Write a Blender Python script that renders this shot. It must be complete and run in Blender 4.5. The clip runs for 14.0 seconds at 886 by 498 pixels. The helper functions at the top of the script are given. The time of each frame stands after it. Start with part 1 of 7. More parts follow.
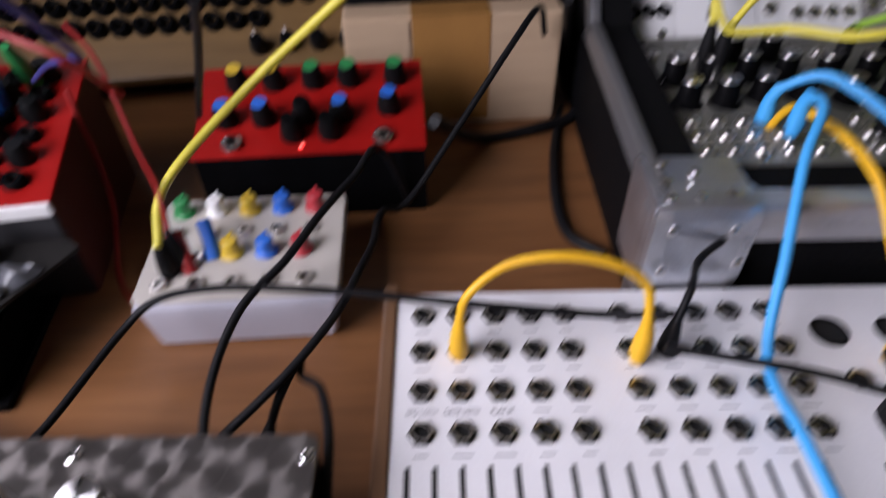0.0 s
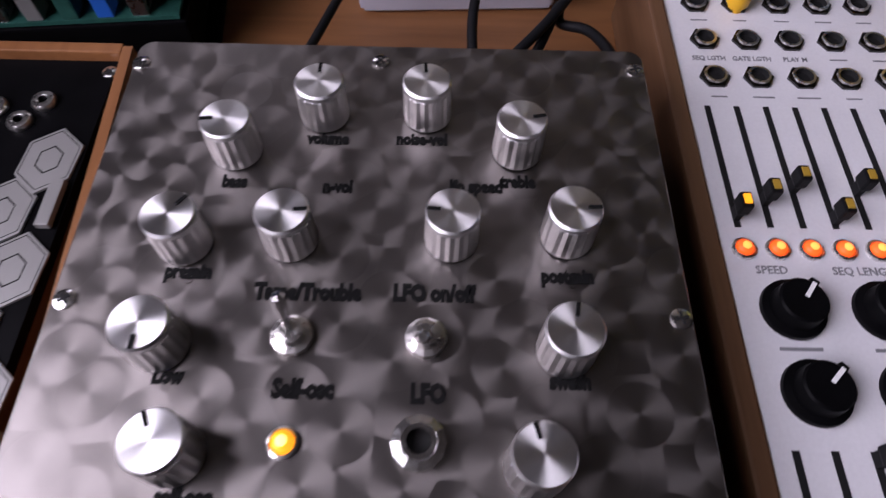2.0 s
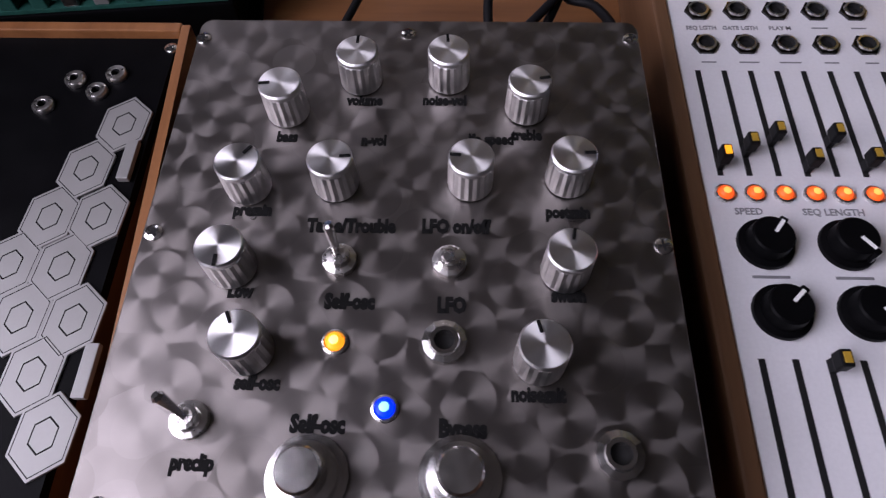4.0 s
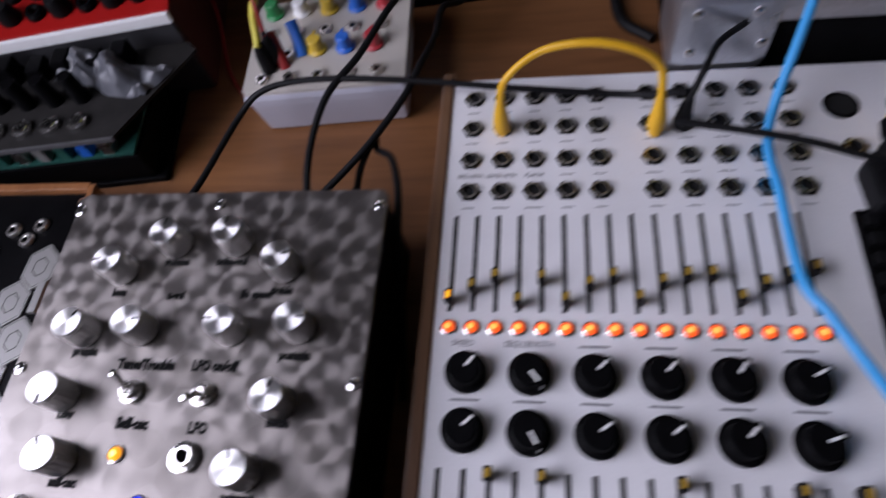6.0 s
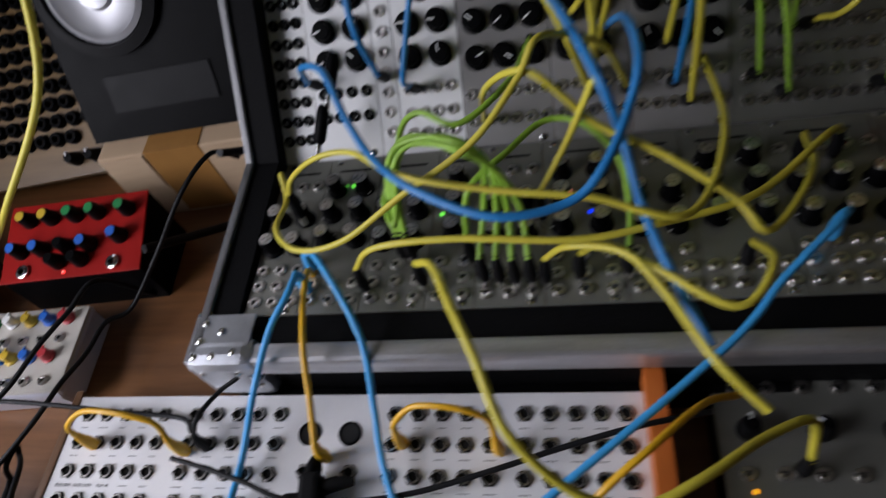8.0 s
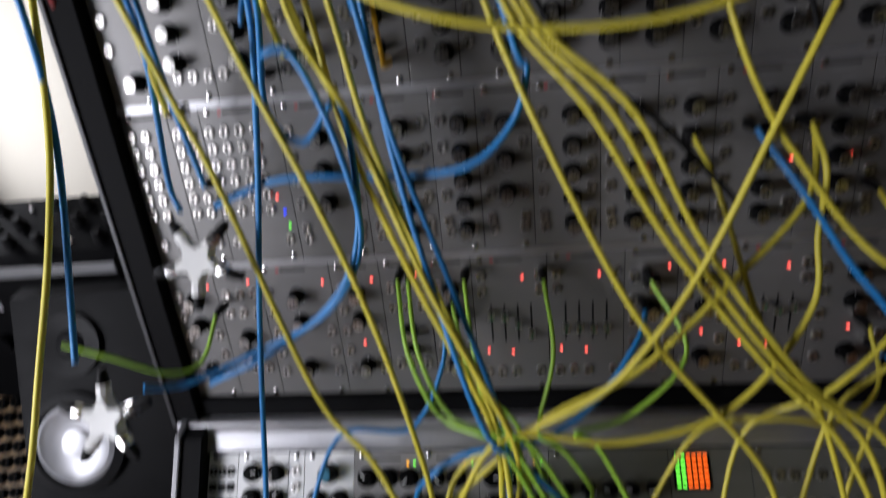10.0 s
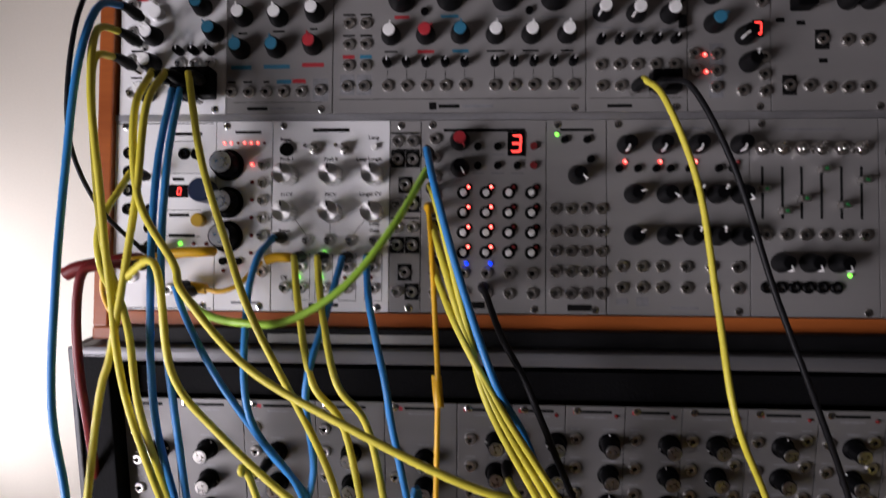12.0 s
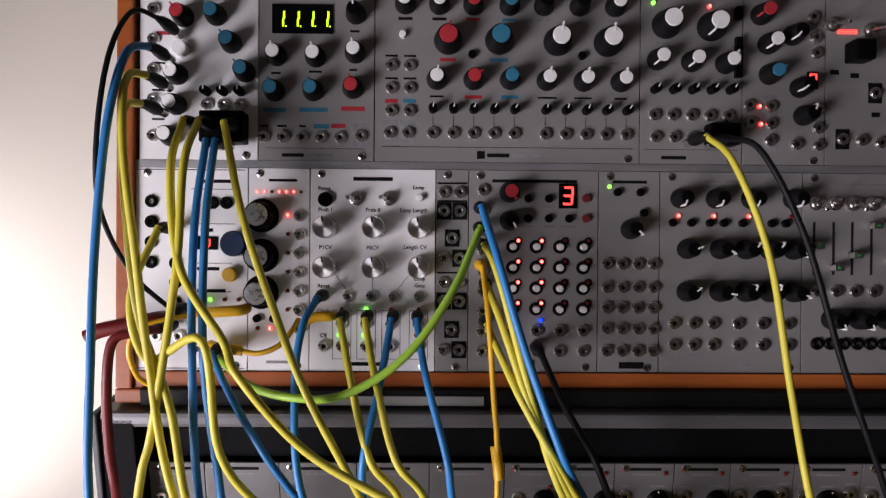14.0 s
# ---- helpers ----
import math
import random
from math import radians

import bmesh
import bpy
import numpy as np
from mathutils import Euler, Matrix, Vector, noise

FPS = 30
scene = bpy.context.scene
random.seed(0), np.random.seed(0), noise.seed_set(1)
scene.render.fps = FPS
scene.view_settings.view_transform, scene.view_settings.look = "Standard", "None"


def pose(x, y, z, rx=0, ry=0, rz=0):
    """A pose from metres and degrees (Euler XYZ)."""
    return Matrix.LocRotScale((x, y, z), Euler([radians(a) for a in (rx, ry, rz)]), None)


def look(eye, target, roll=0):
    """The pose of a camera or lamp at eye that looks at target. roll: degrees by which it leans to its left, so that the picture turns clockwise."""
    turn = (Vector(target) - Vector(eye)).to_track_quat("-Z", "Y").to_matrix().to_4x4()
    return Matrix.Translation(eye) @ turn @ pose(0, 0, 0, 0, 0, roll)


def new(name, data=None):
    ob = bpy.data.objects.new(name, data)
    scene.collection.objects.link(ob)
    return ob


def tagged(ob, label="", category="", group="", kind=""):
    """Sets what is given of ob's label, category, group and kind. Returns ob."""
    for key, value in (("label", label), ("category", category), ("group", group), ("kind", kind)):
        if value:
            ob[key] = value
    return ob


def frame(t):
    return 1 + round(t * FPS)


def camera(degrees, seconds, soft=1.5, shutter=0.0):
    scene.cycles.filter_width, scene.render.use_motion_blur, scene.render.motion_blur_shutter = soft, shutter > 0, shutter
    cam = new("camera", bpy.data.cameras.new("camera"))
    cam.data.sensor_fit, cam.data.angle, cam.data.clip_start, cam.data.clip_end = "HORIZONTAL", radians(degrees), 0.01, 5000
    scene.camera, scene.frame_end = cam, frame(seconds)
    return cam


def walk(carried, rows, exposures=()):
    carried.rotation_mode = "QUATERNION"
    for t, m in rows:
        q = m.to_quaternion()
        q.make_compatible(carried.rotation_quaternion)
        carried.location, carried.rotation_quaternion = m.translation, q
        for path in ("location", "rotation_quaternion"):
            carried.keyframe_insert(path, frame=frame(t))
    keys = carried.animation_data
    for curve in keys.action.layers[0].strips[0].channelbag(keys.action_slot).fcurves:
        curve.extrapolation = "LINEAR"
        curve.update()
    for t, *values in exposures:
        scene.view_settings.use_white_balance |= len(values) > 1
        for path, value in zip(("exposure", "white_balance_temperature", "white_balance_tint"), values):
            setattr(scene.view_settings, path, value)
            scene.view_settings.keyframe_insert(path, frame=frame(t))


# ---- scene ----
cam = camera(70.24, 14.0, 1.25, 0.7)
PATH = [
    (0.0, (0.0193, 0.1203, 0.2581), (0.0165, 0.8460, -0.4299), -1.20),
    (0.5, (-0.0016, 0.1136, 0.2301), (-0.0779, 0.7315, -0.5524), -6.41),
    (0.6, (-0.0081, 0.1131, 0.2247), (-0.0853, 0.7141, -0.5708), -6.43),
    (1.0, (-0.0417, 0.1002, 0.2093), (-0.0672, 0.6736, -0.6095), -1.95),
    (1.5, (-0.0649, 0.0909, 0.2056), (-0.0765, 0.6154, -0.6457), -0.40),
    (2.0, (-0.0786, 0.0844, 0.2095), (-0.0716, 0.5778, -0.6603), 1.80),
    (2.5, (-0.0846, 0.0742, 0.2147), (-0.0770, 0.5573, -0.6609), 1.81),
    (2.7, (-0.0845, 0.0716, 0.2177), (-0.0842, 0.5459, -0.6626), 1.01),
    (4.8, (-0.0613, 0.0579, 0.2453), (-0.1030, 0.5208, -0.6401), -3.75),
    (5.0, (-0.0530, 0.0601, 0.2523), (-0.1077, 0.5183, -0.6349), -5.04),
    (5.5, (-0.0123, 0.0663, 0.2701), (-0.1277, 0.5323, -0.6072), -11.75),
    (6.0, (0.0449, 0.0810, 0.2955), (-0.1197, 0.5457, -0.5746), -17.30),
    (6.5, (0.0943, 0.0946, 0.3250), (-0.0302, 0.5983, -0.5299), -13.29),
    (7.0, (0.1705, 0.1201, 0.3530), (0.0203, 0.6505, -0.4814), -15.38),
    (7.5, (0.2568, 0.1500, 0.3859), (0.0718, 0.6942, -0.4324), -18.50),
    (7.6, (0.2751, 0.1569, 0.3925), (0.0796, 0.7002, -0.4239), -19.45),
    (7.7, (0.2924, 0.1648, 0.3974), (0.0833, 0.7065, -0.4167), -20.79),
    (9.8, (0.4296, 0.1636, 0.5895), (0.2882, 0.9942, 0.0509), -8.39),
    (10.0, (0.4219, 0.1702, 0.6158), (0.3017, 1.0293, 0.1183), -6.90),
    (10.1, (0.4222, 0.1766, 0.6348), (0.3058, 1.0444, 0.1516), -6.93),
    (10.3, (0.4146, 0.1717, 0.6545), (0.3116, 1.0723, 0.2321), -4.67),
    (10.5, (0.4068, 0.1905, 0.6786), (0.3183, 1.1102, 0.2959), -3.61),
    (10.6, (0.4106, 0.1960, 0.6921), (0.3274, 1.1214, 0.3223), -1.31),
    (11.0, (0.4031, 0.2245, 0.7545), (0.3139, 1.1609, 0.4149), -2.68),
    (11.2, (0.3968, 0.2282, 0.7701), (0.3096, 1.1781, 0.4697), -2.55),
    (11.5, (0.3852, 0.2395, 0.7860), (0.3136, 1.2047, 0.5343), -1.12),
    (12.0, (0.3626, 0.2596, 0.8328), (0.3088, 1.2222, 0.5671), -0.51),
    (12.5, (0.3328, 0.2749, 0.8543), (0.3127, 1.2323, 0.5662), 0.20),
    (13.0, (0.3116, 0.2875, 0.8664), (0.3157, 1.2388, 0.5581), 0.61),
    (13.5, (0.3070, 0.2904, 0.8681), (0.3120, 1.2437, 0.5661), 0.57),
    (14.0, (0.3031, 0.2900, 0.8761), (0.3173, 1.2438, 0.5761), 0.68),
]
walk(cam, [(t, look(eye, target, roll)) for t, eye, target, roll in PATH],
     [(0.0, -0.4, 6250, 18), (0.5, -0.7, 6100, 20), (1.0, -0.95, 6050, 24), (2.5, -1.0, 6200, 26), (5.0, -1.2, 6000, 21), (6.5, -1.0, 5950, 17), (7.5, -0.75, 6200, 12), (10.0, -0.15, 6250, 8), (11.0, 0.05, 6350, 14), (12.0, 0.25, 6500, 16), (14.0, 0.38, 6600, 17)])

# ---- world and light ----
world = bpy.data.worlds.new("world")
scene.world = world
world.use_nodes = True
wn = world.node_tree
sky = wn.nodes.new("ShaderNodeTexSky")
sky.sky_type, sky.sun_disc = "NISHITA", False
sky.sun_elevation, sky.sun_rotation = radians(35), radians(100)
wn.nodes["Background"].inputs[1].default_value = 0.08
wn.links.new(sky.outputs[0], wn.nodes["Background"].inputs[0])

ROOM = (-0.46, 2.3, -2.4, 1.05, -0.75, 1.75)   # x0, x1, y0, y1, z0, z1
WINDOWS = ((-0.32, 0.26, 0.16, 0.84), (0.72, 1.00, 0.22, 0.70))   # windows in the left wall: y0, y1, z0, z1


def area_lamp(name, m, sx, sy, watts, colour):
    la = bpy.data.lights.new(name, "AREA")
    la.shape, la.size, la.size_y, la.energy, la.color = "RECTANGLE", sx, sy, watts, colour
    ob = new(name, la)
    ob.matrix_world = m
    return ob


for (wy0, wy1, wz0, wz1), watts in zip(WINDOWS, (15.5, 2.7)):
    area_lamp("window_light", pose(ROOM[0] + 0.02, (wy0 + wy1) / 2, (wz0 + wz1) / 2, 0, -90, 0), wz1 - wz0 - 0.06, wy1 - wy0 - 0.06, watts, (0.96, 0.93, 1.0))

# ---- materials ----


def nodes_of(name):
    m = bpy.data.materials.new(name)
    m.use_nodes = True
    return m, m.node_tree, m.node_tree.nodes["Principled BSDF"]


def mat(name, colour, rough=0.5, metal=0.0, vary=0.12, scale=60.0, bump=0.05, coat=0.0, spec=0.5, fine=900.0, stretch=(1, 1, 1)):
    """A surface with stains at one scale, grain at another, and a little relief."""
    m, nt, b = nodes_of(name)
    co = nt.nodes.new("ShaderNodeTexCoord")
    mp = nt.nodes.new("ShaderNodeMapping")
    mp.inputs["Scale"].default_value = stretch
    nt.links.new(co.outputs["Object"], mp.inputs["Vector"])
    n1 = nt.nodes.new("ShaderNodeTexNoise")
    n1.inputs["Scale"].default_value, n1.inputs["Detail"].default_value = scale, 5
    n2 = nt.nodes.new("ShaderNodeTexNoise")
    n2.inputs["Scale"].default_value, n2.inputs["Detail"].default_value = fine, 2
    for n in (n1, n2):
        nt.links.new(mp.outputs[0], n.inputs["Vector"])
    mul = nt.nodes.new("ShaderNodeMath")
    mul.operation, mul.inputs[1].default_value = "MULTIPLY_ADD", 0.35
    nt.links.new(n2.outputs[0], mul.inputs[0])
    nt.links.new(n1.outputs[0], mul.inputs[2])
    ramp = nt.nodes.new("ShaderNodeValToRGB")
    ramp.color_ramp.elements[0].position, ramp.color_ramp.elements[1].position = 0.35, 0.95
    ramp.color_ramp.elements[0].color = (*[c * (1 - vary) for c in colour], 1)
    ramp.color_ramp.elements[1].color = (*[min(1, c * (1 + vary)) for c in colour], 1)
    nt.links.new(mul.outputs[0], ramp.inputs[0])
    nt.links.new(ramp.outputs[0], b.inputs["Base Color"])
    rr = nt.nodes.new("ShaderNodeMapRange")
    rr.inputs[3].default_value, rr.inputs[4].default_value = max(0.02, rough - 0.1), min(1, rough + 0.12)
    nt.links.new(n1.outputs[0], rr.inputs[0])
    nt.links.new(rr.outputs[0], b.inputs["Roughness"])
    b.inputs["Metallic"].default_value = metal
    b.inputs["Coat Weight"].default_value = coat
    b.inputs["Specular IOR Level"].default_value = spec
    if bump:
        bp = nt.nodes.new("ShaderNodeBump")
        bp.inputs["Strength"].default_value, bp.inputs["Distance"].default_value = bump, 0.0006
        nt.links.new(mul.outputs[0], bp.inputs["Height"])
        nt.links.new(bp.outputs[0], b.inputs["Normal"])
    return m


def glow(name, colour, strength):
    m, nt, b = nodes_of(name)
    b.inputs["Base Color"].default_value = (*colour, 1)
    b.inputs["Emission Color"].default_value = (*colour, 1)
    b.inputs["Emission Strength"].default_value = strength
    return m


def wood_mat(name, dark, light, axis=0, scale=9.0, rough=0.45):
    m, nt, b = nodes_of(name)
    co = nt.nodes.new("ShaderNodeTexCoord")
    mp = nt.nodes.new("ShaderNodeMapping")
    st = [scale * 6] * 3
    st[axis] = scale * 0.55
    mp.inputs["Scale"].default_value = st
    nt.links.new(co.outputs["Object"], mp.inputs["Vector"])
    n1 = nt.nodes.new("ShaderNodeTexNoise")
    n1.inputs["Scale"].default_value, n1.inputs["Detail"].default_value, n1.inputs["Distortion"].default_value = 1.0, 8, 0.6
    n2 = nt.nodes.new("ShaderNodeTexNoise")
    n2.inputs["Scale"].default_value, n2.inputs["Detail"].default_value = 7.0, 4
    nt.links.new(mp.outputs[0], n1.inputs["Vector"])
    nt.links.new(mp.outputs[0], n2.inputs["Vector"])
    mix = nt.nodes.new("ShaderNodeMath")
    mix.operation, mix.inputs[1].default_value = "MULTIPLY_ADD", 0.4
    nt.links.new(n2.outputs[0], mix.inputs[0])
    nt.links.new(n1.outputs[0], mix.inputs[2])
    ramp = nt.nodes.new("ShaderNodeValToRGB")
    ramp.color_ramp.elements[0].position, ramp.color_ramp.elements[1].position = 0.45, 0.95
    ramp.color_ramp.elements[0].color, ramp.color_ramp.elements[1].color = (*dark, 1), (*light, 1)
    nt.links.new(mix.outputs[0], ramp.inputs[0])
    nt.links.new(ramp.outputs[0], b.inputs["Base Color"])
    b.inputs["Roughness"].default_value = rough
    bp = nt.nodes.new("ShaderNodeBump")
    bp.inputs["Strength"].default_value, bp.inputs["Distance"].default_value = 0.12, 0.0004
    nt.links.new(mix.outputs[0], bp.inputs["Height"])
    nt.links.new(bp.outputs[0], b.inputs["Normal"])
    return m


def turned_metal(name):
    """Engine-turned plate: overlapping discs of circular brush marks about 12 mm across."""
    m, nt, b = nodes_of(name)
    co = nt.nodes.new("ShaderNodeTexCoord")
    arms, reach, tone = [], [], []
    for k, turn in enumerate((0.0, 0.7)):
        mp = nt.nodes.new("ShaderNodeMapping")
        mp.inputs["Location"].default_value = (0.0047 * k, 0.0061 * k, 0)
        mp.inputs["Rotation"].default_value = (0, 0, turn)
        nt.links.new(co.outputs["Object"], mp.inputs["Vector"])
        vo = nt.nodes.new("ShaderNodeTexVoronoi")
        vo.voronoi_dimensions = "2D"
        vo.inputs["Scale"].default_value, vo.inputs["Randomness"].default_value = 68, 0.45
        nt.links.new(mp.outputs[0], vo.inputs["Vector"])
        sub = nt.nodes.new("ShaderNodeVectorMath")
        sub.operation = "SUBTRACT"
        nt.links.new(mp.outputs[0], sub.inputs[0])
        nt.links.new(vo.outputs["Position"], sub.inputs[1])
        back = nt.nodes.new("ShaderNodeVectorRotate")
        back.rotation_type = "Z_AXIS"
        back.inputs["Angle"].default_value = -turn
        nt.links.new(sub.outputs[0], back.inputs["Vector"])
        arms.append(back), reach.append(vo)
        bw = nt.nodes.new("ShaderNodeRGBToBW")
        nt.links.new(vo.outputs["Color"], bw.inputs[0])
        tone.append(bw)
    inside = nt.nodes.new("ShaderNodeMath")
    inside.operation, inside.inputs[1].default_value = "LESS_THAN", 0.47
    nt.links.new(reach[1].outputs["Distance"], inside.inputs[0])
    mix = nt.nodes.new("ShaderNodeMix")
    mix.data_type = "VECTOR"
    nt.links.new(inside.outputs[0], mix.inputs[0])
    nt.links.new(arms[0].outputs[0], mix.inputs[4])
    nt.links.new(arms[1].outputs[0], mix.inputs[5])
    way = nt.nodes.new("ShaderNodeVectorMath")
    way.operation = "NORMALIZE"
    nt.links.new(mix.outputs[1], way.inputs[0])
    nt.links.new(way.outputs[0], b.inputs["Tangent"])
    each = nt.nodes.new("ShaderNodeMix")
    nt.links.new(inside.outputs[0], each.inputs[0])
    nt.links.new(tone[0].outputs[0], each.inputs[2])
    nt.links.new(tone[1].outputs[0], each.inputs[3])
    grime = nt.nodes.new("ShaderNodeTexNoise")
    grime.inputs["Scale"].default_value, grime.inputs["Detail"].default_value = 40, 7
    nt.links.new(co.outputs["Object"], grime.inputs["Vector"])
    both = nt.nodes.new("ShaderNodeMath")
    both.operation, both.inputs[1].default_value = "MULTIPLY_ADD", 0.5
    nt.links.new(each.outputs[0], both.inputs[0])
    nt.links.new(grime.outputs[0], both.inputs[2])
    ramp = nt.nodes.new("ShaderNodeValToRGB")
    ramp.color_ramp.elements[0].position, ramp.color_ramp.elements[1].position = 0.3, 0.95
    ramp.color_ramp.elements[0].color, ramp.color_ramp.elements[1].color = (0.150, 0.137, 0.126, 1), (0.225, 0.208, 0.196, 1)
    nt.links.new(both.outputs[0], ramp.inputs[0])
    nt.links.new(ramp.outputs[0], b.inputs["Base Color"])
    mr = nt.nodes.new("ShaderNodeMapRange")
    mr.inputs[1].default_value, mr.inputs[2].default_value = 0.3, 1.0
    mr.inputs[3].default_value, mr.inputs[4].default_value = 0.50, 0.40
    nt.links.new(both.outputs[0], mr.inputs[0])
    nt.links.new(mr.outputs[0], b.inputs["Roughness"])
    b.inputs["Metallic"].default_value = 1.0
    b.inputs["Anisotropic"].default_value = 0.55
    return m


def spun_metal(name, colour, rough=0.28):
    m, nt, b = nodes_of(name)
    tg = nt.nodes.new("ShaderNodeTangent")
    tg.direction_type, tg.axis = "RADIAL", "Z"
    nt.links.new(tg.outputs[0], b.inputs["Tangent"])
    b.inputs["Anisotropic"].default_value = 0.85
    b.inputs["Metallic"].default_value = 1.0
    b.inputs["Roughness"].default_value = rough
    no = nt.nodes.new("ShaderNodeTexNoise")
    no.inputs["Scale"].default_value = 400
    co = nt.nodes.new("ShaderNodeTexCoord")
    nt.links.new(co.outputs["Object"], no.inputs["Vector"])
    ramp = nt.nodes.new("ShaderNodeValToRGB")
    ramp.color_ramp.elements[0].color = (*[c * 0.85 for c in colour], 1)
    ramp.color_ramp.elements[1].color = (*colour, 1)
    nt.links.new(no.outputs[0], ramp.inputs[0])
    nt.links.new(ramp.outputs[0], b.inputs["Base Color"])
    return m


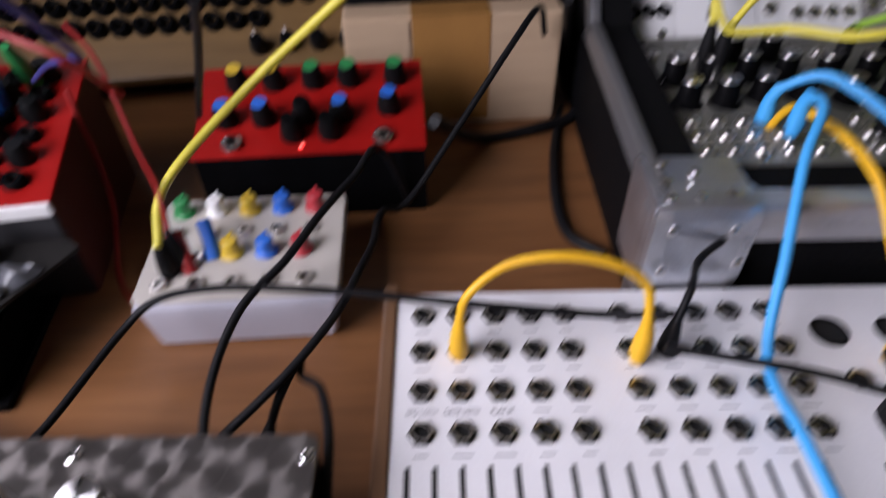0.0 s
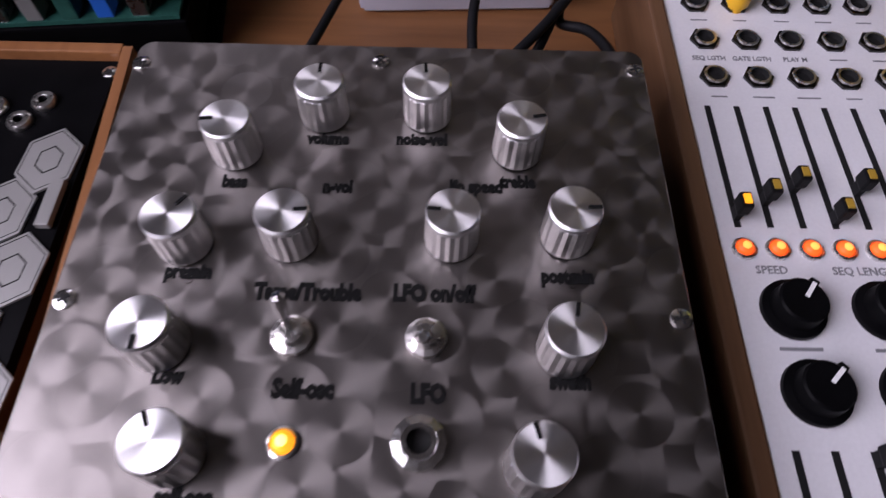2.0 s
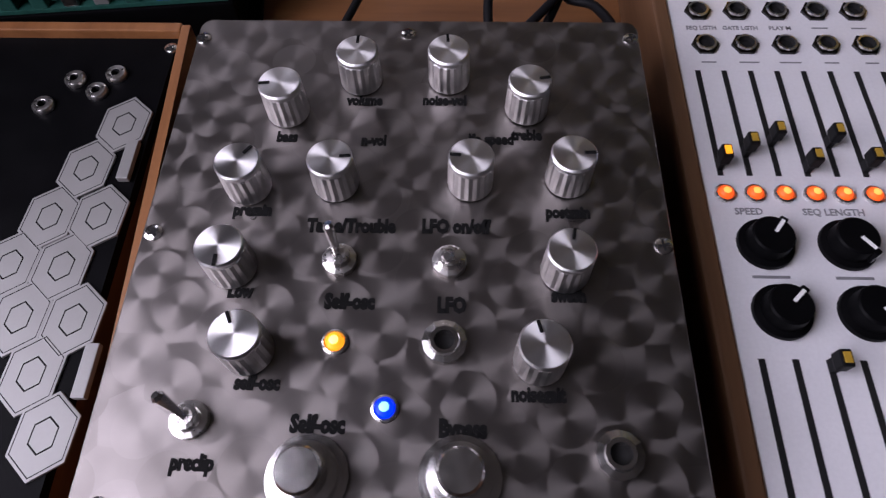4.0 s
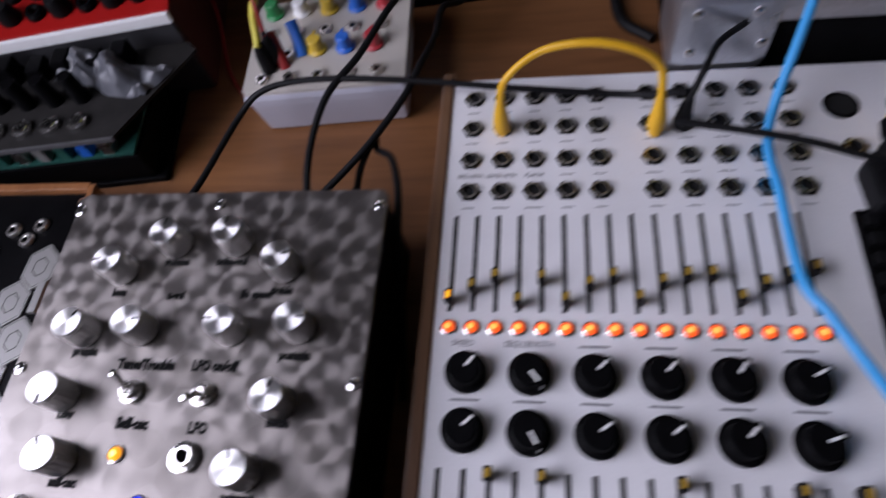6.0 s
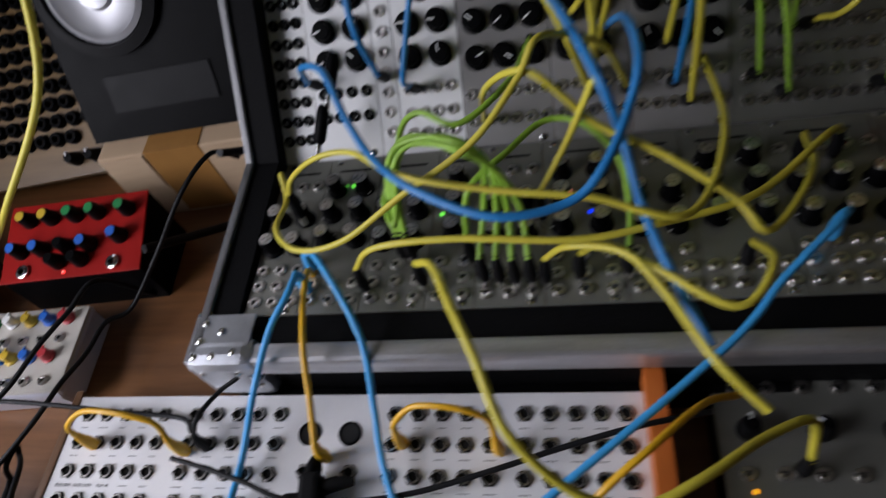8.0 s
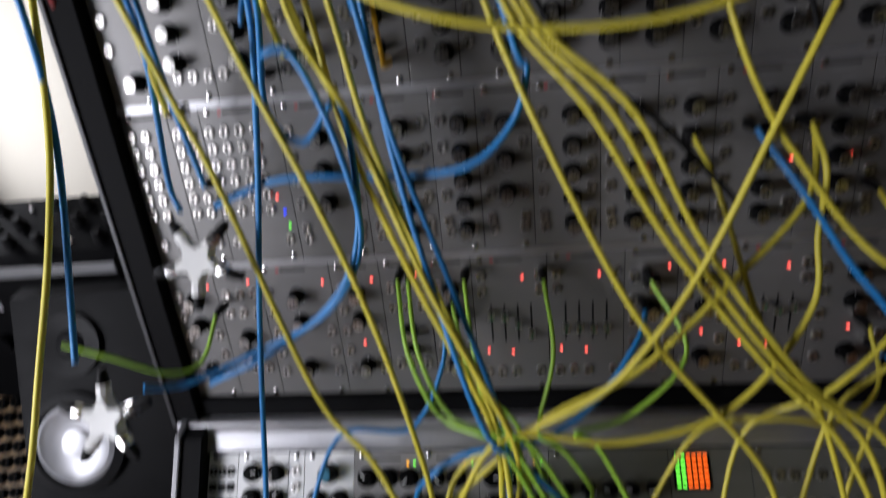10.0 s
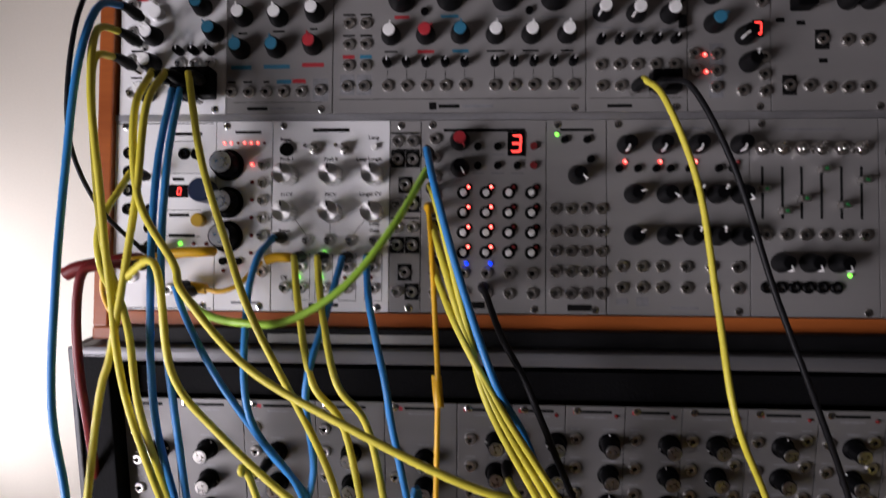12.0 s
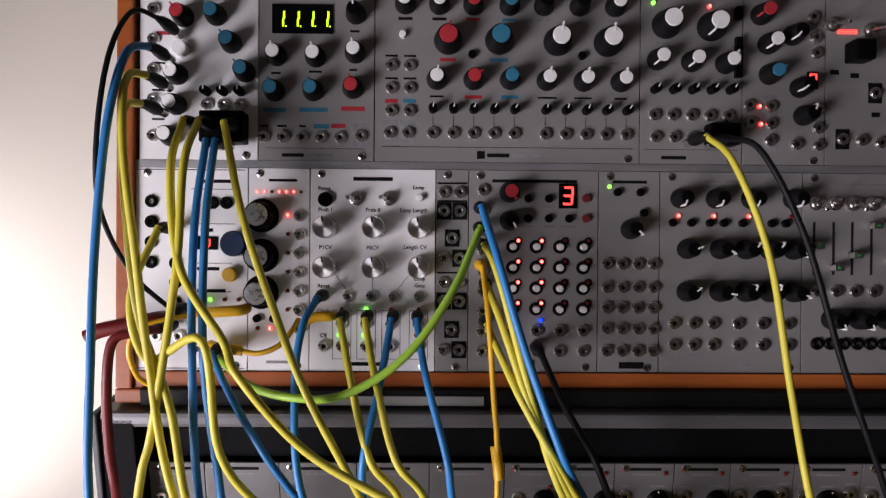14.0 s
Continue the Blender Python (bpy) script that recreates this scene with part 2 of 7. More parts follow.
M = dict(
    desk=wood_mat("desk_wood", (0.125, 0.050, 0.017), (0.27, 0.118, 0.043), 0, 6.0, 0.42),
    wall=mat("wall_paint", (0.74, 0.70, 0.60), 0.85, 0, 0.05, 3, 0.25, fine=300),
    # for walls out of view, kept dark so they bounce little light
    wall_dim=mat("low_bounce_paint", (0.06, 0.05, 0.042), 0.85, 0, 0.05, 3, 0.25, fine=300),
    floor=wood_mat("floor_wood", (0.10, 0.06, 0.03), (0.2, 0.12, 0.06), 1, 2.0),
    ceiling=mat("ceiling_paint", (0.16, 0.145, 0.13), 0.9, 0, 0.03, 3, 0.1),
    plate=turned_metal("engine_turned_steel"),
    alu=spun_metal("spun_aluminium", (0.93, 0.92, 0.91), 0.40),
    bag=mat("grey_plastic_bag", (0.10, 0.104, 0.116), 0.3, 0, 0.12, 60, 0.4),
    chrome=mat("chrome", (0.75, 0.74, 0.72), 0.2, 1.0, 0.08, 300, 0.0),
    nickel=mat("nickel", (0.66, 0.64, 0.61), 0.28, 1.0, 0.15, 300, 0.0),
    panel=mat("brushed_panel", (0.30, 0.291, 0.284), 0.40, 0.3, 0.07, 25, 0.04, stretch=(0.15, 3, 1)),
    panel_plain=mat("plain_aluminium_panel", (0.185, 0.180, 0.177), 0.42, 0.3, 0.08, 25, 0.05, stretch=(0.15, 3, 1)),
    panel_grey=mat("grey_panel", (0.165, 0.165, 0.17), 0.4, 0.5, 0.10, 25, 0.05, stretch=(0.15, 3, 1)),
    panel_olive=mat("olive_grey_panel", (0.23, 0.23, 0.205), 0.42, 0.5, 0.12, 25, 0.05, stretch=(0.15, 3, 1)),
    panel_dark=mat("dark_panel", (0.05, 0.05, 0.053), 0.45, 0.4, 0.15, 30, 0.05),
    # metal panel whose near-black colour stands in for shade
    tar=mat("shade_dark_panel", (0.018, 0.017, 0.016), 0.6, 0.0, 0.35, 90, 0.15, spec=0.12),
    panel_white=mat("white_panel", (0.80, 0.80, 0.80), 0.38, 0.0, 0.05, 25, 0.03),
    white=mat("white_lacquer", (0.78, 0.775, 0.79), 0.40, 0, 0.10, 22, 0.12),
    black=mat("black_plastic", (0.003, 0.003, 0.0034), 0.42, 0, 0.3, 80, 0.05, spec=0.045),
    gloss=mat("gloss_black_sheet", (0.003, 0.003, 0.0034), 0.4, 0, 0.3, 80, 0.0, spec=0.03),
    matte=mat("black_rubber", (0.006, 0.006, 0.0065), 0.5, 0, 0.3, 80, 0.1, spec=0.12),
    nut=mat("black_nickel", (0.06, 0.058, 0.055), 0.25, 1.0, 0.2, 300, 0.0),
    hole=mat("dark_hole", (0.004, 0.004, 0.004), 0.9, 0, 0.1, 80, 0.0),
    tolex=mat("case_vinyl", (0.005, 0.005, 0.0055), 0.6, 0, 0.3, 500, 0.6, fine=2500, spec=0.06),
    profile=mat("aluminium_profile", (0.52, 0.52, 0.54), 0.36, 0.8, 0.5, 26, 0.12, stretch=(0.35, 3, 3)),
    steel=mat("zinc_steel", (0.56, 0.58, 0.62), 0.3, 0.9, 0.25, 40, 0.08),
    oak=wood_mat("light_wood", (0.09, 0.044, 0.021), (0.19, 0.100, 0.050), 1, 8.0, 0.35),
    tray=wood_mat("tray_wood", (0.17, 0.065, 0.020), (0.31, 0.13, 0.045), 1, 9.0, 0.4),
    walnut=wood_mat("walnut", (0.11, 0.05, 0.022), (0.21, 0.10, 0.045), 1, 9.0),
    cherry=wood_mat("cherry_wood", (0.27, 0.064, 0.014), (0.42, 0.115, 0.026), 0, 7.0, 0.35),
    orange=wood_mat("orange_wood", (0.50, 0.115, 0.018), (0.68, 0.19, 0.035), 1, 7.0, 0.4),
    ply=wood_mat("birch_ply", (0.14, 0.078, 0.024), (0.24, 0.14, 0.047), 0, 5.0),
    card=mat("cardboard", (0.50, 0.36, 0.23), 0.8, 0, 0.08, 20, 0.3, stretch=(1, 1, 8)),
    tape=mat("parcel_tape", (0.34, 0.17, 0.05), 0.2, 0, 0.12, 30, 0.3, coat=0.4),
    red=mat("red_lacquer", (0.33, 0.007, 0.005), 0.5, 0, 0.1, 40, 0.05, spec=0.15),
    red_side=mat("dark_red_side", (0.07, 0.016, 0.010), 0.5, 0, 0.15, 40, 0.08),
    grey=mat("grey_enamel", (0.50, 0.50, 0.56), 0.4, 0, 0.06, 20, 0.05),
    grey_top=mat("warm_grey_panel", (0.50, 0.47, 0.42), 0.45, 0, 0.06, 20, 0.05),
    ink=mat("black_print", (0.006, 0.006, 0.006), 0.8, 0, 0.3, 200, 0.0, spec=0.1),
    ink_grey=mat("grey_print", (0.22, 0.22, 0.23), 0.6, 0, 0.3, 200, 0.0),
    pointer=mat("white_mark", (0.85, 0.85, 0.83), 0.5, 0, 0.03, 200, 0.0),
    cap_white=mat("white_cap", (0.82, 0.82, 0.80), 0.4, 0, 0.03, 200, 0.0),
    cap_red=mat("red_cap", (0.42, 0.03, 0.04), 0.4, 0, 0.05, 200, 0.0),
    cap_teal=mat("teal_cap", (0.03, 0.17, 0.27), 0.4, 0, 0.05, 200, 0.0),
    cap_blue=mat("blue_cap", (0.02, 0.13, 0.55), 0.4, 0, 0.05, 200, 0.0),
    cap_yellow=mat("yellow_cap", (0.62, 0.42, 0.03), 0.4, 0, 0.05, 200, 0.0),
    cap_green=mat("green_cap", (0.02, 0.22, 0.06), 0.4, 0, 0.05, 200, 0.0),
    navy=mat("navy_knob", (0.02, 0.035, 0.08), 0.3, 0, 0.1, 200, 0.0),
    button=mat("ochre_button", (0.60, 0.36, 0.02), 0.4, 0, 0.05, 200, 0.0),
    cream=mat("cream_plate", (0.25, 0.246, 0.235), 0.42, 0.2, 0.06, 40, 0.04),
    yellow=mat("yellow_cable", (0.60, 0.52, 0.05), 0.42, 0, 0.08, 60, 0.05),
    amber=mat("amber_cable", (0.72, 0.40, 0.01), 0.4, 0, 0.08, 60, 0.05),
    blue=mat("blue_cable", (0.02, 0.19, 0.48), 0.4, 0, 0.08, 60, 0.05),
    sky_blue=mat("light_blue_cable", (0.05, 0.34, 0.72), 0.4, 0, 0.08, 60, 0.05),
    lime=mat("green_cable", (0.30, 0.52, 0.05), 0.42, 0, 0.08, 60, 0.05),
    violet=mat("dull_violet_cable", (0.045, 0.04, 0.17), 0.45, 0, 0.08, 60, 0.05),
    maroon=mat("dark_red_cable", (0.15, 0.008, 0.008), 0.45, 0, 0.08, 60, 0.05),
    scarlet=mat("red_cable", (0.28, 0.009, 0.008), 0.45, 0, 0.08, 60, 0.05),
    cord=mat("black_cord", (0.006, 0.006, 0.007), 0.5, 0, 0.2, 60, 0.05, spec=0.2),
    cone=mat("speaker_cone", (0.42, 0.42, 0.44), 0.35, 0.4, 0.06, 60, 0.05),
    pcb=mat("green_board", (0.02, 0.09, 0.07), 0.4, 0, 0.3, 300, 0.2),
    window=mat("window_paint", (0.8, 0.8, 0.78), 0.4, 0, 0.03, 30, 0.02),
    led_off=mat("unlit_red_lens", (0.16, 0.02, 0.02), 0.25, 0, 0.05, 200, 0.0),
    led_red=glow("red_led", (1.0, 0.05, 0.04), 2.4),
    red_core=glow("red_led_core", (1.0, 0.20, 0.16), 3.2),
    led_orange=glow("orange_led", (1.0, 0.13, 0.012), 1.8),
    led_core=glow("led_core", (1.0, 0.38, 0.06), 3.2),
    led_amber=glow("amber_led", (1.0, 0.42, 0.01), 1.9),
    amber_core=glow("amber_led_core", (1.0, 0.72, 0.16), 4.0),
    blue_core=glow("blue_led_core", (0.22, 0.55, 1.0), 4.0),
    led_blue=glow("blue_led", (0.002, 0.035, 1.0), 2.4),
    led_green=glow("green_led", (0.2, 1.0, 0.08), 1.8),
    led_lime=glow("lime_segment", (0.50, 0.95, 0.01), 1.5),
    cap_off=mat("amber_lens", (0.42, 0.26, 0.03), 0.3, 0, 0.05, 200, 0.0),
)

# ---- mesh helpers ----


def box(bm, lo, hi, bevel=0.0, mi=0, m=None):
    r = bmesh.ops.create_cube(bm, size=1)
    vs = r["verts"]
    for v in vs:
        v.co = Vector([lo[k] + (hi[k] - lo[k]) * (v.co[k] + 0.5) for k in range(3)])
    fs = {f for v in vs for f in v.link_faces}
    if bevel:
        es = list({e for v in vs for e in v.link_edges})
        out = bmesh.ops.bevel(bm, geom=es, offset=bevel, segments=2, affect="EDGES", profile=0.6)
        fs = {f for v in out["verts"] for f in v.link_faces} | {f for f in fs if f.is_valid}
    for f in fs:
        f.material_index = mi
    if m is not None:
        bmesh.ops.transform(bm, matrix=m, verts=list({v for f in fs for v in f.verts}))
    return bm


def lathe(bm, prof, seg=16, at=(0, 0, 0), flute=0.0, smooth=True, m=None):
    """prof: rows of r, z, material of the band up to the next row."""
    rings = []
    for r, z, *_ in prof:
        if r < 1e-6:
            rings.append([bm.verts.new((at[0], at[1], at[2] + z))])
        else:
            ring = []
            for k in range(seg):
                a = 2 * math.pi * k / seg
                q = r * (1 - flute * (k % 2)) if flute and z > 0.0012 else r
                ring.append(bm.verts.new((at[0] + q * math.cos(a), at[1] + q * math.sin(a), at[2] + z)))
            rings.append(ring)
    faces = []
    for i in range(len(rings) - 1):
        a, b2 = rings[i], rings[i + 1]
        mi = prof[i][2] if len(prof[i]) > 2 else 0
        for k in range(seg):
            k2 = (k + 1) % seg
            if len(a) == 1 and len(b2) == 1:
                continue
            vs = [a[0], b2[k2], b2[k]] if len(a) == 1 else [a[k], a[k2], b2[0]] if len(b2) == 1 else [a[k], a[k2], b2[k2], b2[k]]
            f = bm.faces.new(vs)
            f.material_index, f.smooth = mi, smooth and not flute
            faces.append(f)
    if m is not None:
        bmesh.ops.transform(bm, matrix=m, verts=[v for r in rings for v in r])
    return bm


def to_mesh(bm, name, mats, auto=True):
    bmesh.ops.recalc_face_normals(bm, faces=bm.faces)
    me = bpy.data.meshes.new(name)
    bm.to_mesh(me)
    bm.free()
    for k in mats if isinstance(mats, (list, tuple)) else [mats]:
        me.materials.append(M[k])
    if auto and any(p.use_smooth for p in me.polygons):
        me.set_sharp_from_angle(angle=radians(35))
    return me


def part(name, bm, material, parent, label="", m=None):
    ob = new(name, bm if isinstance(bm, bpy.types.Mesh) else to_mesh(bm, name, material))
    ob.parent = parent
    if m is not None:
        ob.matrix_basis = m
    if label:
        ob["label"] = label
    return ob


def put(name, me, parent, x, y, z=0.0, rz=0.0, label=""):
    ob = new(name, me)
    ob.parent = parent
    ob.matrix_basis = Matrix.Translation((x, y, z)) @ Matrix.Rotation(radians(rz), 4, "Z")
    if label:
        ob["label"] = label
    return ob


def thing(name, m, label, category, group="", kind=""):
    ob = new(name)
    ob.empty_display_size = 0.02
    ob.matrix_world = m
    return tagged(ob, label, category, group, kind)


def bx(lo, hi, bevel=0.0):
    return box(bmesh.new(), lo, hi, bevel)


def rounded_plate(x0, y0, x1, y1, z0, z1, rad, n=5):
    """A flat plate with rounded corners and a slightly broken upper edge."""
    bm = bmesh.new()
    loops = []
    for inset, z in ((0, z0), (0, z1 - 0.0004), (0.0004, z1)):
        ring = []
        for cx, cy, a0 in ((x1 - rad, y1 - rad, 0), (x0 + rad, y1 - rad, 90), (x0 + rad, y0 + rad, 180), (x1 - rad, y0 + rad, 270)):
            for k in range(n):
                a = radians(a0 + 90 * k / (n - 1))
                ring.append(bm.verts.new((cx + (rad - inset) * math.cos(a), cy + (rad - inset) * math.sin(a), z)))
        loops.append(ring)
    for a, b2 in zip(loops, loops[1:]):
        for k in range(len(a)):
            j = (k + 1) % len(a)
            bm.faces.new((a[k], a[j], b2[j], b2[k]))
    bm.faces.new(loops[0][::-1]), bm.faces.new(loops[-1])
    return bm


def spline(pts, n=8):
    """A smooth line through the points."""
    p = [Vector(q) for q in pts]
    p = [p[0] * 2 - p[1]] + p + [p[-1] * 2 - p[-2]]
    out = []
    for i in range(1, len(p) - 2):
        for k in range(n):
            t = k / n
            a, b2, c, d = p[i - 1], p[i], p[i + 1], p[i + 2]
            out.append(0.5 * (2 * b2 + (c - a) * t + (2 * a - 5 * b2 + 4 * c - d) * t * t + (3 * b2 - a - 3 * c + d) * t ** 3))
    return out + [p[-2]]


def tube(bm, pts, r, seg=12, caps=True):
    up, rings = None, []
    for i, q in enumerate(pts):
        d = (pts[min(i + 1, len(pts) - 1)] - pts[max(i - 1, 0)]).normalized()
        if up is None:
            up = d.orthogonal().normalized()
        up = (up - d * up.dot(d)).normalized()
        sd = d.cross(up)
        rr = r[i] if isinstance(r, list) else r
        rings.append([bm.verts.new(q + (up * math.cos(2 * math.pi * k / seg) + sd * math.sin(2 * math.pi * k / seg)) * rr) for k in range(seg)])
    for a, b2 in zip(rings, rings[1:]):
        for k in range(seg):
            f = bm.faces.new((a[k], a[(k + 1) % seg], b2[(k + 1) % seg], b2[k]))
            f.smooth = True
    if caps:
        bm.faces.new(rings[0][::-1]), bm.faces.new(rings[-1])
    return bm


_text = {}


def text_mesh(s, size, material, bold=0.0, squeeze=1.0, depth=0.00012):
    key = (s, size, material)
    if key not in _text:
        cu = bpy.data.curves.new("writing", "FONT")
        cu.body, cu.size, cu.align_x, cu.align_y, cu.extrude, cu.offset = s, size, "CENTER", "CENTER", depth, bold
        cu.resolution_u = 2
        ob = bpy.data.objects.new("writing", cu)
        scene.collection.objects.link(ob)
        bpy.context.view_layer.update()
        me = bpy.data.meshes.new_from_object(ob.evaluated_get(bpy.context.evaluated_depsgraph_get()))
        bpy.data.objects.remove(ob)
        for v in me.vertices:
            v.co.x *= squeeze
        me.materials.clear()
        me.materials.append(M[material])
        _text[key] = me
    return _text[key]


def write(s, size, parent, x, y, z, material="ink", bold=0.0, squeeze=1.0, rz=0.0, name="lettering"):
    return put(name, text_mesh(s, size, material, bold, squeeze), parent, x, y, z, rz)


# ---- small hardware, one mesh each, shared by all repeats ----
mm = 0.001
HW = {}
HW["jack"] = to_mesh(lathe(bmesh.new(), [(3.9 * mm, 0, 0), (3.9 * mm, 1.3 * mm, 0), (3.4 * mm, 2.0 * mm, 0), (2.0 * mm, 2.2 * mm, 0), (1.55 * mm, 2.0 * mm, 1), (1.5 * mm, -0.0 * mm, 1), (0, 0.0 * mm, 1)], 14), "jack", ["nickel", "hole"])
HW["jack_dark"] = to_mesh(lathe(bmesh.new(), [(4.0 * mm, 0, 0), (4.0 * mm, 1.2 * mm, 0), (3.2 * mm, 2.0 * mm, 0), (2.0 * mm, 2.0 * mm, 1), (1.9 * mm, 0, 1), (0, 0, 1)], 14), "jack_dark", ["black", "hole"])
HW["hexjack"] = to_mesh(lathe(bmesh.new(), [(5.6 * mm, 0, 0), (5.6 * mm, 2.2 * mm, 0), (4.0 * mm, 2.6 * mm, 0), (3.6 * mm, 3.4 * mm, 0), (2.6 * mm, 3.4 * mm, 0), (2.4 * mm, 0.2 * mm, 1), (0, 0.2 * mm, 1)], 12, smooth=False), "hexjack", ["chrome", "hole"])
HW["screw"] = to_mesh(box(box(lathe(bmesh.new(), [(2.6 * mm, 0, 0), (2.5 * mm, 0.4 * mm, 0), (1.9 * mm, 0.7 * mm, 0), (0, 0.75 * mm, 0)], 14), (-1.6 * mm, -0.35 * mm, 0.6 * mm), (1.6 * mm, 0.35 * mm, 0.79 * mm), 0, 1), (-0.35 * mm, -1.6 * mm, 0.6 * mm), (0.35 * mm, 1.6 * mm, 0.80 * mm), 0, 1), "screw", ["chrome", "hole"])
HW["knob_body"] = to_mesh(lathe(bmesh.new(), [(7.0 * mm, 0.6 * mm), (7.2 * mm, 1.4 * mm), (6.9 * mm, 12.0 * mm), (6.5 * mm, 12.6 * mm), (0, 12.6 * mm)], 36, flute=0.055), "knob_body", ["alu"])
HW["knob_top"] = to_mesh(lathe(bmesh.new(), [(6.8 * mm, 12.6 * mm), (6.9 * mm, 14.0 * mm), (6.4 * mm, 14.6 * mm), (0, 14.65 * mm)], 28), "knob_top", ["alu"])
HW["knob_mark"] = to_mesh(bx((-0.45 * mm, 3.0 * mm, 14.5 * mm), (0.45 * mm, 6.4 * mm, 14.9 * mm)), "knob_mark", ["ink"])
bm = lathe(bmesh.new(), [(10.0 * mm, 0.5 * mm), (10.2 * mm, 1.0 * mm), (10.0 * mm, 2.6 * mm), (8.0 * mm, 3.4 * mm), (7.5 * mm, 8.6 * mm), (6.9 * mm, 9.2 * mm), (0, 9.3 * mm)], 26)
box(bm, (-1.5 * mm, 6.0 * mm, 2.4 * mm), (1.5 * mm, 9.2 * mm, 8.6 * mm), 0.6 * mm)
HW["pointer_knob"] = to_mesh(bm, "pointer_knob", ["black"])
HW["pointer_line"] = to_mesh(box(box(bmesh.new(), (-0.65 * mm, 1.0 * mm, 9.25 * mm), (0.65 * mm, 7.0 * mm, 9.5 * mm)), (-0.65 * mm, 8.9 * mm, 3.0 * mm), (0.65 * mm, 9.35 * mm, 8.0 * mm)), "pointer_line", ["pointer"])


def skirt_knob(name, r, h, cap):
    """Soft black knob with a coloured cap and a pointer line: meshes of body, cap, line."""
    a = to_mesh(lathe(bmesh.new(), [(r, 0.5 * mm), (r * 1.02, 2 * mm), (r * 0.74, h * 0.93), (r * 0.66, h), (0, h)], 20), name + "_body", ["matte"])
    b2 = to_mesh(lathe(bmesh.new(), [(r * 0.63, h), (r * 0.60, h + 0.7 * mm), (0, h + 0.8 * mm)], 18), name + "_cap", [cap])
    c = to_mesh(box(box(bmesh.new(), (-0.5 * mm, r * 0.3, h + 0.7 * mm), (0.5 * mm, r * 0.72, h + 1.1 * mm)), (-0.5 * mm, r * 0.7, h * 0.5), (0.5 * mm, r * 0.9, h + 0.9 * mm)), name + "_line", ["pointer" if cap in ("cap_white", "black") else cap])
    return a, b2, c


for c in ("white", "red", "teal", "blue", "yellow", "green"):
    HW["soft_" + c] = skirt_knob("soft_" + c, 6.6 * mm, 13 * mm, "cap_" + c)
    HW["big_" + c] = skirt_knob("big_" + c, 9.0 * mm, 15 * mm, "cap_" + c)
HW["soft_black"] = skirt_knob("soft_black", 6.4 * mm, 13 * mm, "black")
HW["doep_body"] = to_mesh(lathe(bmesh.new(), [(7.2 * mm, 0.5 * mm), (7.2 * mm, 1.6 * mm), (5.6 * mm, 3.0 * mm), (5.3 * mm, 12.5 * mm), (4.9 * mm, 13.2 * mm), (0, 13.2 * mm)], 22), "doep_body", ["black"])
HW["doep_cap"] = to_mesh(lathe(bmesh.new(), [(4.7 * mm, 13.2 * mm), (4.5 * mm, 13.7 * mm), (0, 13.8 * mm)], 18), "doep_cap", ["nickel"])
HW["doep_line"] = to_mesh(bx((-0.4 * mm, 5.0 * mm, 1.7 * mm), (0.4 * mm, 7.0 * mm, 2.6 * mm)), "doep_line", ["pointer"])
HW["mini"] = to_mesh(box(lathe(bmesh.new(), [(2.9 * mm, 0.3 * mm), (2.9 * mm, 7.5 * mm), (2.5 * mm, 8.2 * mm), (0, 8.2 * mm)], 12), (-0.35 * mm, 0, 7.9 * mm), (0.35 * mm, 2.6 * mm, 8.5 * mm), 0, 1), "mini", ["black", "pointer"])
bm = lathe(bmesh.new(), [(4.6 * mm, 0, 0), (4.6 * mm, 1.8 * mm, 0), (3.2 * mm, 2.2 * mm, 0), (3.0 * mm, 4.4 * mm, 0), (2.0 * mm, 4.6 * mm, 0), (0, 4.4 * mm, 0)], 12, smooth=False)
HW["switch_base"] = to_mesh(bm, "switch_base", ["nickel"])
HW["switch_lever"] = to_mesh(tube(bmesh.new(), [Vector((0, 0, 3.8 * mm)), Vector((0, 2.2 * mm, 8 * mm)), Vector((0, 4.2 * mm, 12.2 * mm)), Vector((0, 4.6 * mm, 13.0 * mm))], [0.9 * mm, 1.1 * mm, 1.6 * mm, 1.0 * mm], 8), "switch_lever", ["chrome"])
HW["led_ring"] = to_mesh(lathe(bmesh.new(), [(3.4 * mm, 0), (3.3 * mm, 0.9 * mm), (2.7 * mm, 1.2 * mm), (2.3 * mm, 0.3 * mm)], 16), "led_ring", ["nickel"])
for c in ("red", "orange", "amber", "blue", "green", "off"):
    HW["led_" + c] = to_mesh(lathe(bmesh.new(), [(1.35 * mm, 0, 0), (1.35 * mm, 0.8 * mm, 0), (0.95 * mm, 1.5 * mm, 1), (0, 1.8 * mm, 1)], 12), "led_" + c, ["led_" + c, "red_core" if c == "red" else "led_" + c])
    HW["lens_" + c] = to_mesh(lathe(bmesh.new(), [(2.3 * mm, 0.3 * mm, 0), (2.2 * mm, 1.6 * mm, 0), (1.2 * mm, 2.5 * mm, 1), (0, 2.9 * mm, 1)], 14), "lens_" + c, ["led_" + c, {"orange": "led_core", "amber": "amber_core", "blue": "blue_core"}.get(c, "led_" + c)])
HW["push"] = to_mesh(lathe(bmesh.new(), [(2.6 * mm, 0), (2.6 * mm, 2.2 * mm), (2.2 * mm, 2.6 * mm), (0, 2.6 * mm)], 12), "push", ["black"])
HW["push_white"] = to_mesh(lathe(bmesh.new(), [(2.3 * mm, 0), (2.3 * mm, 3.0 * mm), (1.9 * mm, 3.5 * mm), (0, 3.5 * mm)], 12), "push_white", ["cap_white"])
